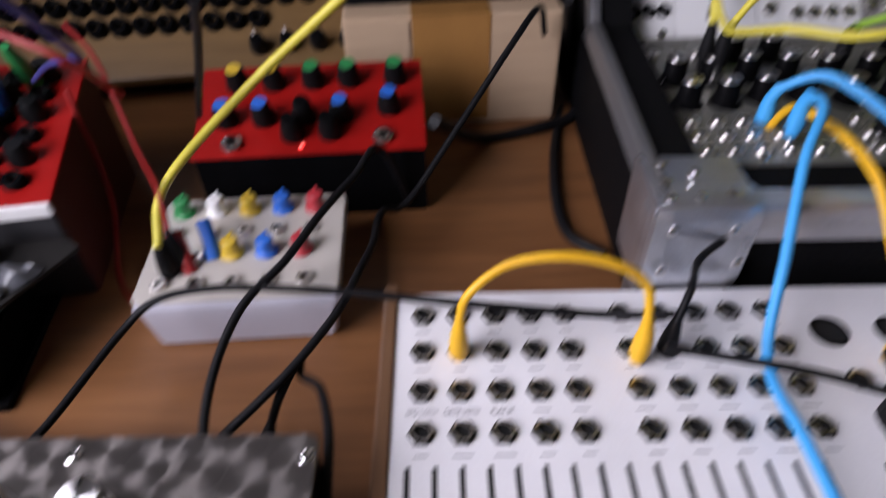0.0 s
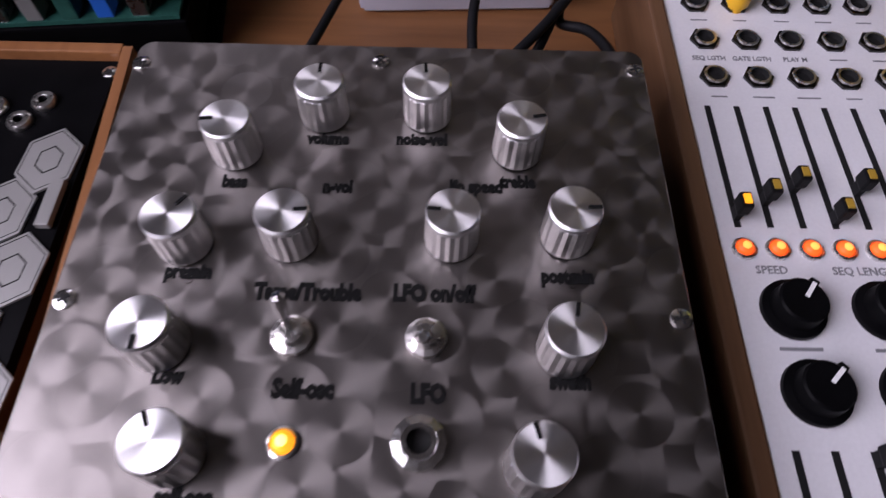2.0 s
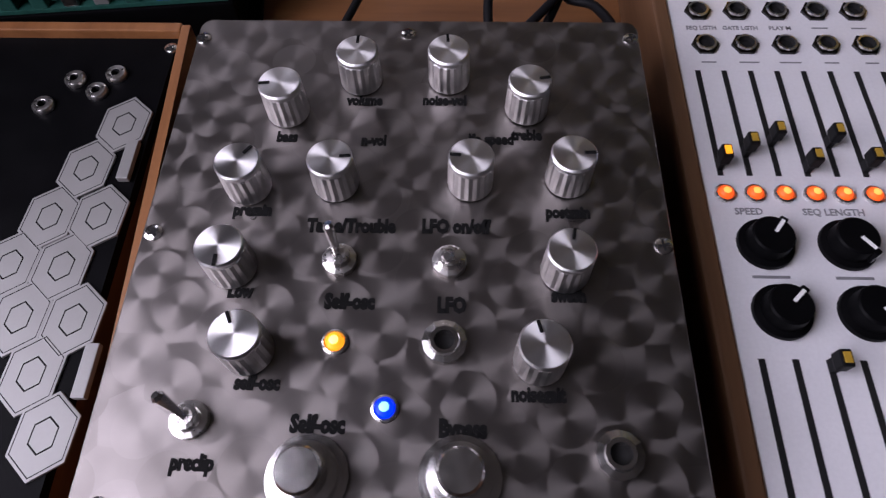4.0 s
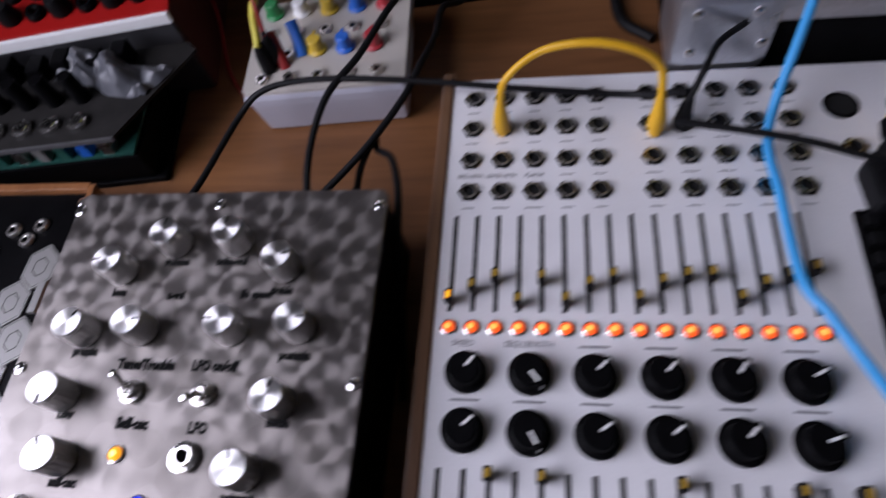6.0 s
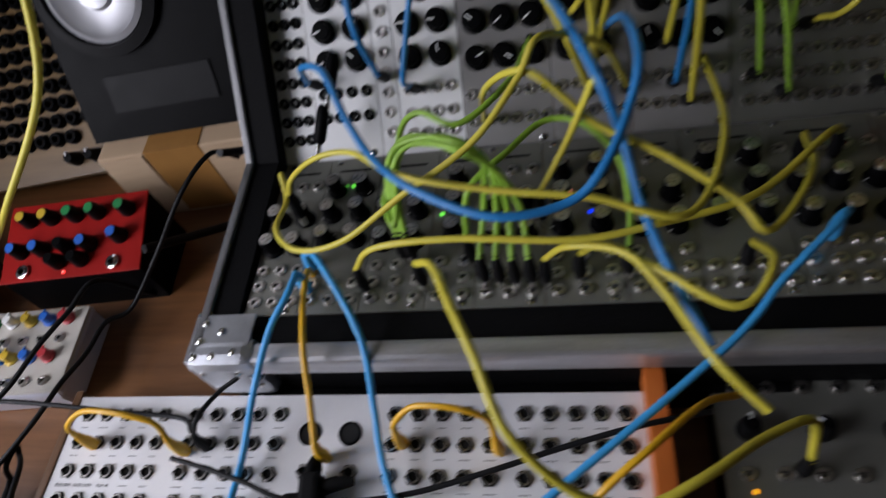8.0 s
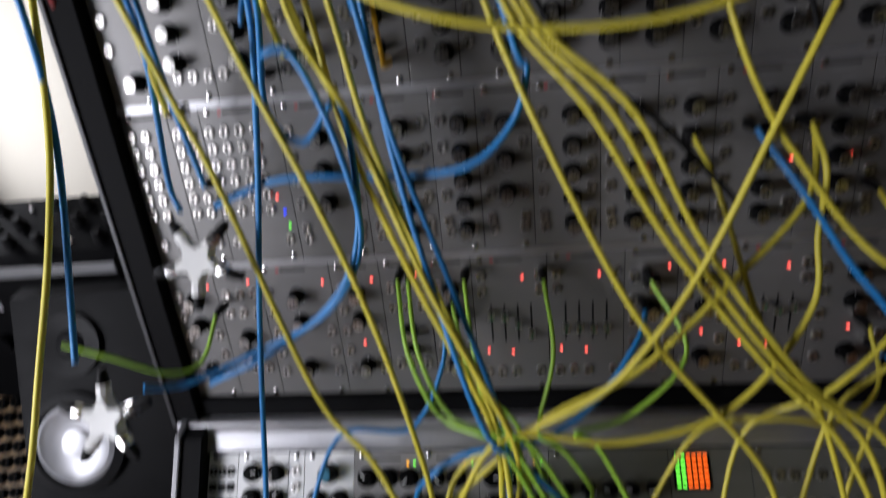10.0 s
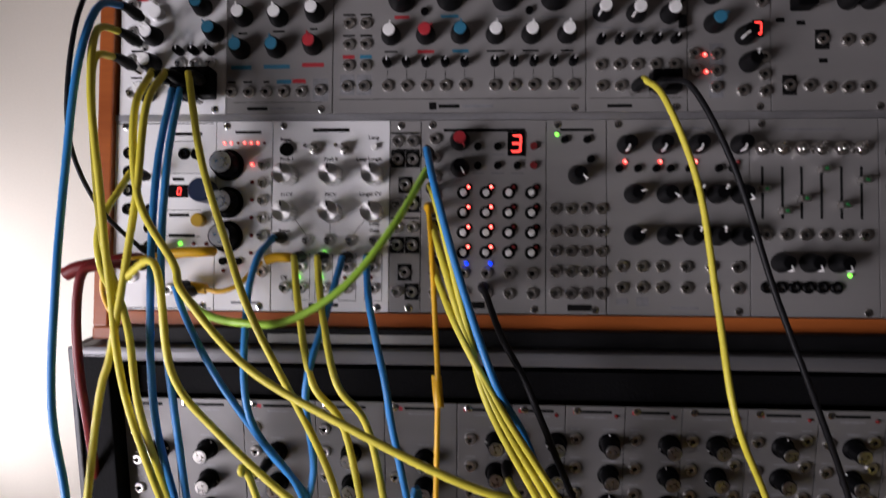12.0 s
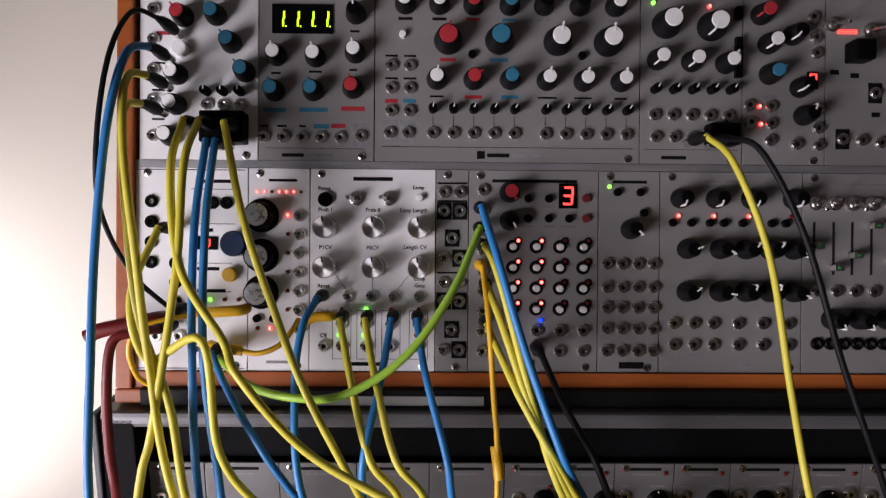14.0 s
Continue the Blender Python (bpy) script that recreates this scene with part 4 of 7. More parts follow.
tear = to_mesh(tear, "button_bezel", ["ink"])
for i in range(4):
    for j in range(4):
        x, y = 28.4 + 15 * i, 80 - 13.25 * j
        t = put("button", tear, a, x * mm, y * mm)
        put("button_cap", HW["push_white"], t, 0, 0, 0.0004)
        led(a, x + 3.4, y + 3.8, "red" if i < 2 else "off")
led(a, 30.6, 33, "blue"), led(a, 46.5, 33, "blue")
for x in (28.8, 43.8, 58.8, 73.8):
    jack(a, x, 26.6), jack(a, x, 13.4)
bar(a, 42, 121.8, 54, 2.0), bar(a, 36, 5.5, 14, 4.2)
for x, y in ((37.8, 105.5), (51, 105.5), (64, 105.5), (37.8, 93), (51, 93), (64, 93)):
    bar(a, x, y, 8, 0.9, "ink_grey")

a = module("F", 288, 39.5, "panel", "aluminium gate module with sixteen sockets and one black knob")
led(a, 7, 118.8, "green")
for x, y in ((12, 115.2), (26.7, 115.2), (29, 102.2)):
    put("push_button", HW["push"], a, x * mm, y * mm)
soft(a, 20.5, 91.5, "soft_black", -130)
for i in range(4):
    for j in range(5):
        jack(a, 6 + 10 * i, (69.4, 54.5, 41.5, 28, 13.8)[j])
bar(a, 20, 121.8, 22, 1.8), bar(a, 22, 4.4, 16, 4.2)

a = module("F", 327.5, 92, "panel", "grey mixer module with black knobs lit by red lights")
for k, x in enumerate((12.8, 35.6, 58.3, 85.4)):
    soft(a, x, 111.5, "soft_black", 160)
    led(a, x - 1, 100.5, "red" if k < 3 else "off", False)
for x in (8, 20, 32, 41, 53, 72, 81):
    put("push_button", HW["push"], a, x * mm, 0.0960)
for j, y in enumerate((79.2, 52)):
    for k, x in enumerate((17.3, 38.4, 55, 70.5, 85.7)):
        soft(a, x, y, "soft_black", (-75, -120, -40, -35, -140)[k] + 20 * j)
for x in (9.7, 22.5, 35, 51, 67, 83.7):
    jack(a, x, 31.7), jack(a, x, 18)
bar(a, 46, 122.5, 34, 1.8, "ink_grey"), bar(a, 10, 9, 8, 4, "ink_grey"), bar(a, 23, 9, 8, 6, "ink_grey"), bar(a, 50, 5, 18, 2, "ink_grey")

a = module("F", 419.5, 81, "panel", "grey module with vertical faders, switches and black knobs")
fader = to_mesh(bx((-0.8 * mm, -17 * mm, 0), (0.8 * mm, 17 * mm, 0.15 * mm)), "fader_slot", ["hole"])
fcap = to_mesh(box(box(bmesh.new(), (-3 * mm, -2 * mm, 0.2 * mm), (3 * mm, 2 * mm, 7 * mm), 0.6 * mm), (-1 * mm, -0.8 * mm, 6.8 * mm), (1 * mm, 0.8 * mm, 7.4 * mm), 0, 1), "fader_cap", ["nickel", "cap_green"])
for k, x in enumerate((7.8, 20.4, 32.5, 45, 57.5, 70)):
    put("fader_slot", fader, a, x * mm, 0.0803)
    put("fader", fcap, a, x * mm, (82, 68, 76, 95, 72, 88)[k] * mm)
    switch(a, x, 109, 70 if k % 2 else 190)
    jack(a, x + 2, 52.8)
    jack(a, 10 + 8.7 * k, 19, "jack_dark")
for x in (18.7, 36.6, 54.5):
    soft(a, x, 34.8, "soft_black", -160)
led(a, 62, 27, "green")
bar(a, 40, 121.5, 40, 1.2, "ink_grey")

# --- upper row of the wooden case ---
a = module("G", -4, 75, "panel_white", "white modulation module with teal, red and white capped knobs")
for x, y, c, r in ((28.1, 90, "red", 40), (48.6, 91, "teal", 40), (58.2, 73.7, "teal", 40), (67, 55.6, "teal", 40), (24.4, 53.5, "white", 60), (23.7, 34.5, "white", 60), (20.6, 14.7, "white", 50), (28, 112, "red", 30), (50, 112, "teal", 30)):
    soft(a, x, y, "soft_" + c, r)
put("push_button", to_mesh(lathe(bmesh.new(), [(5 * mm, 0), (5 * mm, 5 * mm), (4.4 * mm, 5.8 * mm), (0, 5.8 * mm)], 18), "clear_button", ["cap_white"]), a, 0.0267, 0.0694)
for k, x in enumerate((42.9, 53.4, 64)):
    jack(a, x, 34.9)
    put("trimmer", HW["mini"], a, x * mm, 0.0430)
for y in (76, 57, 38, 15, 95):
    jack(a, 9, y)
bar(a, 15, 80, 9, 2.4, "cap_red"), bar(a, 12, 44, 8, 1.2), bar(a, 12, 25.5, 8, 1.2), bar(a, 12, 61, 8, 1.2)
part("splitter", bx((0.0430, 0.0090, 0.0022), (0.0700, 0.0285, 0.0160), 0.0015), "black", a, "black plug block in the sockets")

a = module("G", 71, 73.5, "panel", "aluminium oscillator module with lime four-digit display")
part("display", bx((0.0085, 0.0805, 0.0001), (0.0470, 0.0990, 0.0012), 0.0004), "black", a, "black display window")
for k in range(4):
    digit(a, "1", 13.5 + 9.3 * k, 89.5, 9.5, "led_lime", 0.12, 0.0013)
    bar(a, 17.4 + 9.3 * k, 84.9, 0.9, 0.9, "led_lime", 0.0013, "segment")
for x, y, c in ((61.5, 92.9, "black"), (11.7, 66.1, "white"), (36.3, 65.6, "white"), (61.2, 68.3, "white"), (10.3, 43.9, "teal"), (34.9, 44.2, "teal"), (59.9, 46, "red")):
    soft(a, x, y, "soft_" + c, 10)
for k in range(5):
    jack(a, 2.2 + 12.1 * k + 1.5, 15)
part("out_plate", bx((0.0600, 0.0085, 0), (0.0705, 0.0240, 0.00012)), "ink_grey", a)
jack(a, 65.2, 16)
for x, y, w, c in ((10.3, 32, 14, "cap_teal"), (34.9, 32.4, 18, "cap_teal"), (59.9, 33.4, 15, "cap_red"), (40, 22, 10, "cap_teal"), (50.5, 22.4, 9, "cap_red")):
    bar(a, x, y, w, 2.8, c)
for x, y, w in ((11, 55.5, 6), (36, 56.6, 8), (60, 58, 5), (60.8, 82.5, 6), (4, 22, 5), (15, 22, 6), (28, 22, 4)):
    bar(a, x, y, w, 1.4)
bar(a, 22, 3.6, 14, 2.2), bar(a, 39, 3.8, 17, 1.6, "ink_grey"), bar(a, 36, 8, 62, 0.3)

a = module("G", 144.5, 169.5, "panel", "wide aluminium voice module with many capped knobs")
for x, y, c in ((46.6, 77, "big_red"), (79, 77.4, "big_teal"), (116.2, 77, "big_white"), (148.3, 76.8, "big_white"), (39.6, 52.2, "soft_white"), (63, 52.4, "soft_red"), (86.2, 52.7, "soft_teal"), (109.6, 52.3, "soft_white"), (133.2, 52.1, "soft_white"), (156.9, 52, "soft_white")):
    soft(a, x, y, c, -8 if c != "soft_red" else -60)
for k, x in enumerate((19.3, 41, 62.5, 85.5, 107.3, 130, 152.9)):
    soft(a, x, 99.8, "soft_" + ("white", "white", "red", "teal", "black", "black", "white")[k], 20)
    bar(a, x, 91, 9, 1.8, (None, "ink", "cap_red", "cap_teal", "ink_grey", "ink_grey", "ink_grey")[k] or "ink")
for k in range(5):
    for x0 in (37.3, 109):
        x = x0 + 12.95 * k
        put("trimmer", HW["mini"], a, x * mm, 0.0335, 0, -10 - 5 * k)
        jack(a, x, 18.4)
        bar(a, x, 26, 0.3, 7)
for x in (10.8, 22.4):
    for y in (61.1, 46.8, 32.4):
        jack(a, x, y)
        bar(a, x, y + 6.2, 8, 1.3 if y > 40 else 2.4, "ink" if y > 40 else ("cap_red" if x < 15 else "cap_teal"))
    bar(a, x - 0.9, 19.5, 9.8, 14, "ink_grey")
    jack(a, x - 0.9, 18.4)
put("push_button", HW["push_white"], a, 0.0178, 0.0806)
for x, y, w, c in ((46.6, 65.2, 10, "cap_red"), (79, 65.4, 12, "cap_teal"), (63, 41.6, 11, "cap_red"), (86.2, 41.8, 11, "cap_teal"), (39.6, 41.8, 9, "ink"), (110, 41.6, 12, "ink"), (133, 41.6, 11, "ink"), (157, 41.4, 8, "ink"), (117, 65, 14, "ink_grey"), (148, 64, 15, "ink_grey")):
    bar(a, x, y, w, 2.2 if c.startswith("cap") else 1.2, c)
for x in (62, 132):
    put("push_button", HW["push"], a, x * mm, 0.0685)
bar(a, 68, 4.8, 5, 5), bar(a, 79, 4.6, 14, 2.4), bar(a, 98, 4.6, 21, 2.0, "ink_grey"), bar(a, 85, 9.6, 160, 0.35)

a = module("G", 314, 66, "panel", "grey aluminium effects module with white pointer knobs")
for x, y, c, r in ((15.9, 88.8, "big_white", -40), (44.8, 87.6, "big_white", 150), (10.6, 66.3, "soft_white", 140), (32.5, 65.3, "soft_white", 140), (54.4, 64.4, "soft_white", -30)):
    soft(a, x, y, c, r)
for k in range(5):
    put("trimmer", HW["mini"], a, (9.2 + 12.1 * k) * mm, 0.0475, 0, -30)
    jack(a, 9.4 + 11.9 * k, 31.3)
for x in (10.3, 22.5, 34):
    jack(a, x, 17.3)
part("splitter", bx((0.0400, 0.0105, 0.0022), (0.0585, 0.0245, 0.0150), 0.0015), "black", a, "black plug block in the sockets")
led(a, 8, 103, "green"), led(a, 44, 101, "red")
for x, y in ((62.3, 96.3), (62.3, 77), (62.3, 59.2)):
    part("slide_switch", bx(((x - 2) * mm, (y - 4) * mm, 0), ((x + 2) * mm, (y + 4) * mm, 0.004), 0.0004), "black", a)
bar(a, 22, 4.2, 16, 2.2), bar(a, 33, 9.4, 60, 0.3)
for x, y in ((12, 56.5), (33, 55.5), (54, 54.5), (16, 77.5), (46, 76)):
    bar(a, x, y, 12, 1.2, "ink_grey")

a = module("G", 380, 53.5, "panel", "grey module with slanted knobs and a lit red digit")
for x, y, c, r in ((10.8, 95.7, "red", 120), (15.6, 77.2, "white", 140), (31.3, 82.8, "black", 140), (16.6, 57.8, "teal", -60), (36.3, 49.4, "black", 130), (38.9, 31.6, "black", -20)):
    soft(a, x, y, "soft_" + c, r)
bar(a, 18.5, 27, 9, 36, "ink_grey")
for x, y in ((4.3, 38.2), (18.4, 37.6), (5.2, 27.3), (18.4, 26.5), (18.1, 15.8), (49, 35.6), (49, 23.9), (35.1, 13.6), (49.5, 12.8), (45, 95), (47, 82), (47.5, 72)):
    jack(a, x, y)
led(a, 10.9, 37.5, "red"), led(a, 11.9, 26.2, "red")
part("display", bx((0.0415, 0.0490, 0.0001), (0.0485, 0.0600, 0.0008)), "black", a)
digit(a, "0", 45, 54.5, 7.5, "led_red", 0.05, 0.0009)

a = module("G", 433.5, 76, "panel", "grey module with a lit red bar and square black knob")
bar(a, 13.9, 86, 12.5, 2.4, "led_red", 0.0001, "light_bar", 0.6)
switch(a, 3.5, 90.1, 250), switch(a, 28, 86.5, 250)
part("knob", box(bmesh.new(), (0.0115, 0.0650, 0.0005), (0.0245, 0.0780, 0.0130), 0.0015), "black", a)
for x, y in ((32.4, 46.9), (11.5, 17.1)):
    bar(a, x, y, 9, 13, "ink")
for x, y in ((32.4, 46.9), (11.5, 17.1), (24.1, 16.4), (36.4, 15), (48, 15), (60, 15), (48, 46), (60, 46)):
    jack(a, x, y)
for x in (48, 62):
    soft(a, x, 72, "soft_black", 40)
for x, y in ((6, 60), (19, 58), (33, 33)):
    bar(a, x, y, 5.5, 3)

# grey modules at the far end of both rows
for row, u0, ws in (("F", 500.5, (61, 51, 51)), ("G", 509.5, (76, 78))):
    for w in ws:
        a = module(row, u0, w, "panel", "grey module with black knobs and sockets at the cabinet end")
        n = int(w / 17)
        for i in range(n):
            x = (i + 0.5) * w / n
            for y in (106, 84, 61):
                soft(a, x, y, "soft_black", (-40, 120, -150, 60)[i % 4] + y)
            jack(a, x, 40), jack(a, x, 26), jack(a, x, 12)
            bar(a, x, 95, 10, 0.9, "ink_grey")
        bar(a, w / 2, 121, w * 0.4, 1.8, "ink_grey")
        led(a, w - 6, 116, "red")
        u0 += w

# the wooden case itself
wc = thing("wooden_case", ROW["F"], "cherry wood cabinet holding two rows of modules", "case")
part("side_panel", bx((-0.0165, -0.0110, -0.110), (-0.0062, 0.276, 0.004), 0.0012), "cherry", wc)
part("side_panel", bx((0.6640, -0.0110, -0.110), (0.6740, 0.276, 0.004), 0.0012), "cherry", wc)
part("bottom_panel", bx((-0.0165, -0.0200, -0.110), (0.6740, -0.0110, 0.0045), 0.0012), "cherry", wc)
part("front_strip", bx((-0.0062, -0.0110, -0.020), (0.6640, -0.0006, 0.0015), 0.0005), "cherry", wc)
part("top_panel", bx((-0.0165, 0.276, -0.110), (0.6740, 0.285, 0.0045), 0.0012), "cherry", wc)
part("front_strip", bx((-0.0062, 0.2625, -0.020), (0.6640, 0.276, 0.0015), 0.0005), "cherry", wc)
part("back_panel", bx((-0.0062, -0.0110, -0.110), (0.6640, 0.276, -0.106)), "black", wc)
part("rail", bx((-0.0060, 0.1288, -0.006), (0.6638, 0.1332, 0.0005)), "profile", wc, "aluminium mounting rail")
foam = thing("support_strip", ROW["E"], "black rubber strip under the wooden cabinet", "strip")
part("strip", bx((0.0, 0.1690, -0.080), (0.64, 0.1800, 0.004), 0.001), "matte", foam)
part("label", bx((0.105, 0.1705, 0.0042), (0.215, 0.1765, 0.0052)), "cream", foam, "pale paper strip")

# --- three rows of grey modules in the black flight case ---
rnd = random.Random(4)


def grey_module(row, u, w, panel, jacks, knobs, label, low=(), lights=(), sliders=()):
    """jacks, knobs: columns as (x, list of heights)."""
    a = module(row, u, w, panel, label)
    for x, ys in jacks:
        for y in ys:
            jack(a, x, y, "jack")
            bar(a, x, y + 6.4, 6.5, 0.9, "ink_grey")
    for x, ys in knobs:
        for y in ys:
            doep(a, x, y, rnd.uniform(-150, 150))
            bar(a, x, y + 9.6, 9, 0.9, "ink_grey")
    for x in low:
        jack(a, x, 18.5)
    for x, y, c in lights:
        led(a, x, y, c)
    for x in sliders:
        put("fader_slot", fader, a, x * mm, 0.066)
        put("fader", fcap, a, x * mm, rnd.uniform(56, 78) * mm)
    bar(a, w * 0.5, 124.6, min(w * 0.55, 22), 2.0, "ink")
    bar(a, w * 0.5 - min(w * 0.55, 22) / 2 - 2.6, 124.4, 2.8, 2.8, "cap_red", 0.0, "maker_mark")
    bar(a, w * 0.5, 120.8, min(w * 0.4, 16), 1.0, "ink_grey")
    return a


J5, K5, K4 = (106, 86, 67.5, 48, 27), (103, 81, 60, 40, 20), (93, 71, 50, 29)
OSC = "grey oscillator module with black silver-capped knobs"
grey_module("E", 0, 36, "panel_plain", [(8, (105, 84, 63, 42))], [(24, (92, 17.5))], "grey module with a column of sockets and knobs")
grey_module("E", 36, 48, "panel_plain", [], [(22, K4)], OSC, (20, 32, 44))
grey_module("E", 84, 50, "panel_plain", [(8, (109, 92, 74, 53, 19))], [(23, (92, 70, 48, 27))], OSC, (23, 34))
grey_module("E", 134, 47, "panel_plain", [(6, (109, 93, 75, 53, 34, 19))], [(24, (92, 70, 48, 27))], OSC)
grey_module("E", 181, 49, "panel_plain", [(7, (94.7, 75.7, 53, 35, 19))], [(27, (89.4, 69.3, 49, 27.3))], OSC)
grey_module("E", 230, 37, "panel_plain", [(9, (104, 85, 66, 46, 27))], [(26, K5)], "grey filter module with black knobs", (), [(30, 112, "off")])
for k, (u, w) in enumerate(((267, 35), (302, 39), (341, 37), (378, 42), (420, 45), (465, 42.5), (507.5, 40), (547.5, 50))):
    grey_module("E", u, w, "panel_plain", [(7, J5)] + ([(w - 7, (108, 90, 68, 46, 26))] if w > 41 else []), [(29 if w < 41 else 23, K5)], "grey filter module with black knobs and sockets", (), [(w - 6, 122, "off")])
DW = (38, 26, 61, 60, 56, 34, 40, 50, 40, 40, 61, 40, 51)
u = 0
for k, w in enumerate(DW):
    if k < 3:
        js, ks = [(6 + 12 * i, (110, 97, 84, 71, 58, 45)) for i in range(int(w / 13))], []
    elif k in (3, 6):
        js, ks = [(7, J5), (w - 7, (86, 48, 27))], [(w / 2, (100, 74, 48))]
    else:
        js, ks = [(7, J5)] + ([(w - 7, J5)] if w > 45 else []), [(w / 2 + 4, K5)]
    lights = ((w - 6, 30, "green"), (w - 12, 55, "red"), (w - 8, 42, "blue")) if k == 2 else ((w - 7, 60, "red"),) if k in (8, 10, 11) else ()
    grey_module("D", u, w, "panel_plain", js, ks, "grey utility module with rows of sockets" if k < 3 else "grey module with black knobs and sockets", (8, w - 8), lights)
    u += w
u = 0
for k, w in enumerate((42, 40, 62, 42, 40, 36, 61, 61, 41, 41, 61, 61)):
    if k in (6, 7, 10):
        grey_module("C", u, w, "panel_plain", [(7, (110, 97)), (w - 7, (110, 97))], [], "grey fader module with sliders and red lights", (8, 20, 32, w - 8), [(w - 20, 108, "red"), (w / 2, 38, "red"), (10, 40, "red")], [14 + 11 * i for i in range(4)])
    elif k == 1 or k == 4:
        grey_module("C", u, w, "panel_plain", [(8, (104, 86, 30)), (20, (104, 86, 30)), (32, (104, 86, 30))], [(w / 2, (62, 44))], "grey mixer module with sockets and two knobs", (), [(30, 115, "red")])
    else:
        grey_module("C", u, w, "panel_plain", [(7, (104, 85, 65, 45, 25)), (w - 7, (65, 45, 25))], [(w / 2, (100, 76, 30))], "grey module with black knobs and sockets", (), [(w - 7, 112, "red"), (w / 2, 52, "red")][: 1 + k % 2])
    u += w


def case_sides(name, row, w, lo, hi, label, depth):
    """A black flight case round panel rows: sides, rails and aluminium edging, in the first row's frame."""
    c = thing(name, ROW[row], label, "flight case")
    part("side", bx((-0.0225, lo + 0.004, -depth), (-0.0012, hi - 0.004, 0.012), 0.001), "tolex", c)
    part("side", bx((w + 0.0012, lo + 0.004, -depth), (w + 0.0225, hi - 0.004, 0.012), 0.001), "tolex", c)
    part("edge_profile", bx((-0.0265, lo, -0.020), (-0.0225, hi, 0.014), 0.001), "panel_dark", c, "dark metal edge profile")
    part("edge_profile", bx((w + 0.0225, lo, -0.020), (w + 0.0285, hi, 0.016), 0.002), "profile", c, "aluminium edge profile")
    part("edge_profile", bx((-0.0225, hi - 0.010, -0.030), (w + 0.0225, hi, 0.012), 0.003), "panel_grey", c, "grey metal edge profile")
    part("back", bx((-0.0225, lo + 0.004, -depth), (w + 0.0225, hi - 0.004, -depth + 0.006)), "tolex", c)
    return c


c2 = case_sides("flight_case", "C", 0.598, -0.034, 0.435, "black vinyl flight case with aluminium edges, three module rows", 0.13)
part("inner_rim", bx((-0.0010, 0.3970, -0.030), (0.5990, 0.4165, -0.006)), "tolex", c2)
part("lower_rim", bx((-0.0010, -0.0200, -0.020), (0.5990, -0.0015, 0.0050)), "tolex", c2)
part("edge_profile", bx((-0.0225, -0.0340, -0.030), (0.6205, -0.0200, 0.0160), 0.003), "profile", c2, "aluminium edge profile")
for v in (0.1288, 0.2623):
    part("rail", bx((-0.0005, v, -0.004), (0.5985, v + 0.0044, 0.0004)), "profile", c2, "aluminium mounting rail")
part("top", bx((-0.0225, 0.4100, -0.13), (0.6205, 0.4340, -0.030)), "tolex", c2)
part("bottom", bx((-0.0225, -0.0300, -0.13), (0.6205, -0.0180, -0.030)), "tolex", c2)

# --- near case: a flat lower row and a slanted upper row ---
W1 = 0.598
c1 = thing("flight_case", pose(0.129, 0, 0), "black flight case with aluminium edges, its lower row lying flat", "flight case")
side = [(0.314, DZ), (0.314, 0.100), (0.462, 0.104), (0.556, 0.206), (0.600, 0.214), (0.600, DZ)]


def plate(pts, x0, x1):
    bm = bmesh.new()
    f = [bm.verts.new((x0, y, z)) for y, z in pts]
    g = [bm.verts.new((x1, y, z)) for y, z in pts]
    bm.faces.new(f), bm.faces.new(g[::-1])
    for i in range(len(pts)):
        j = (i + 1) % len(pts)
        bm.faces.new((f[i], f[j], g[j], g[i]))
    return bm


for x in (-0.0200, W1 + 0.0015):
    part("side", plate(side, x, x + 0.0185), "tolex", c1)
for x in (-0.0260, W1 + 0.0200):
    bm = bmesh.new()
    for (ya, za), (yb, zb) in zip(side[:4], side[1:5]):
        d = Vector((0, yb - ya, zb - za))
        box(bm, (x, -0.004, -0.012), (x + 0.006, d.length + 0.004, 0.003), 0.0015, 0, Matrix.Translation((0, ya, za)) @ Matrix.Rotation(math.atan2(d.z, d.y), 4, "X"))
    part("edge_profile", bm, "panel_grey", c1, "grey metal edge profile")
part("front_profile", bx((-0.0260, 0.3060, 0.0820), (W1 + 0.0260, 0.3190, 0.1010), 0.003), "profile", c1, "scuffed aluminium edge profile")
part("front_wall", bx((-0.0200, 0.3110, DZ), (W1 + 0.0200, 0.3260, 0.0820)), "tolex", c1)
part("front_lip", bx((-0.0010, 0.3195, 0.0830), (W1 + 0.0010, 0.3384, 0.0965)), "tolex", c1)
part("mid_rail", bx((-0.0010, 0.4680, 0.0850), (W1 + 0.0010, 0.4715, 0.0915)), "profile", c1, "aluminium mounting rail")
part("top_profile", box(bmesh.new(), (-0.0260, 0.130, -0.030), (W1 + 0.0260, 0.150, 0.0060), 0.003, 0, Matrix.Translation((-0.129, 0, 0)) @ ROW["B"] @ Matrix.Translation((0.003, 0, 0))), "profile", c1, "aluminium edge profile")
part("back", bx((-0.0200, 0.5960, DZ), (W1 + 0.0200, 0.6020, 0.2120)), "tolex", c1)
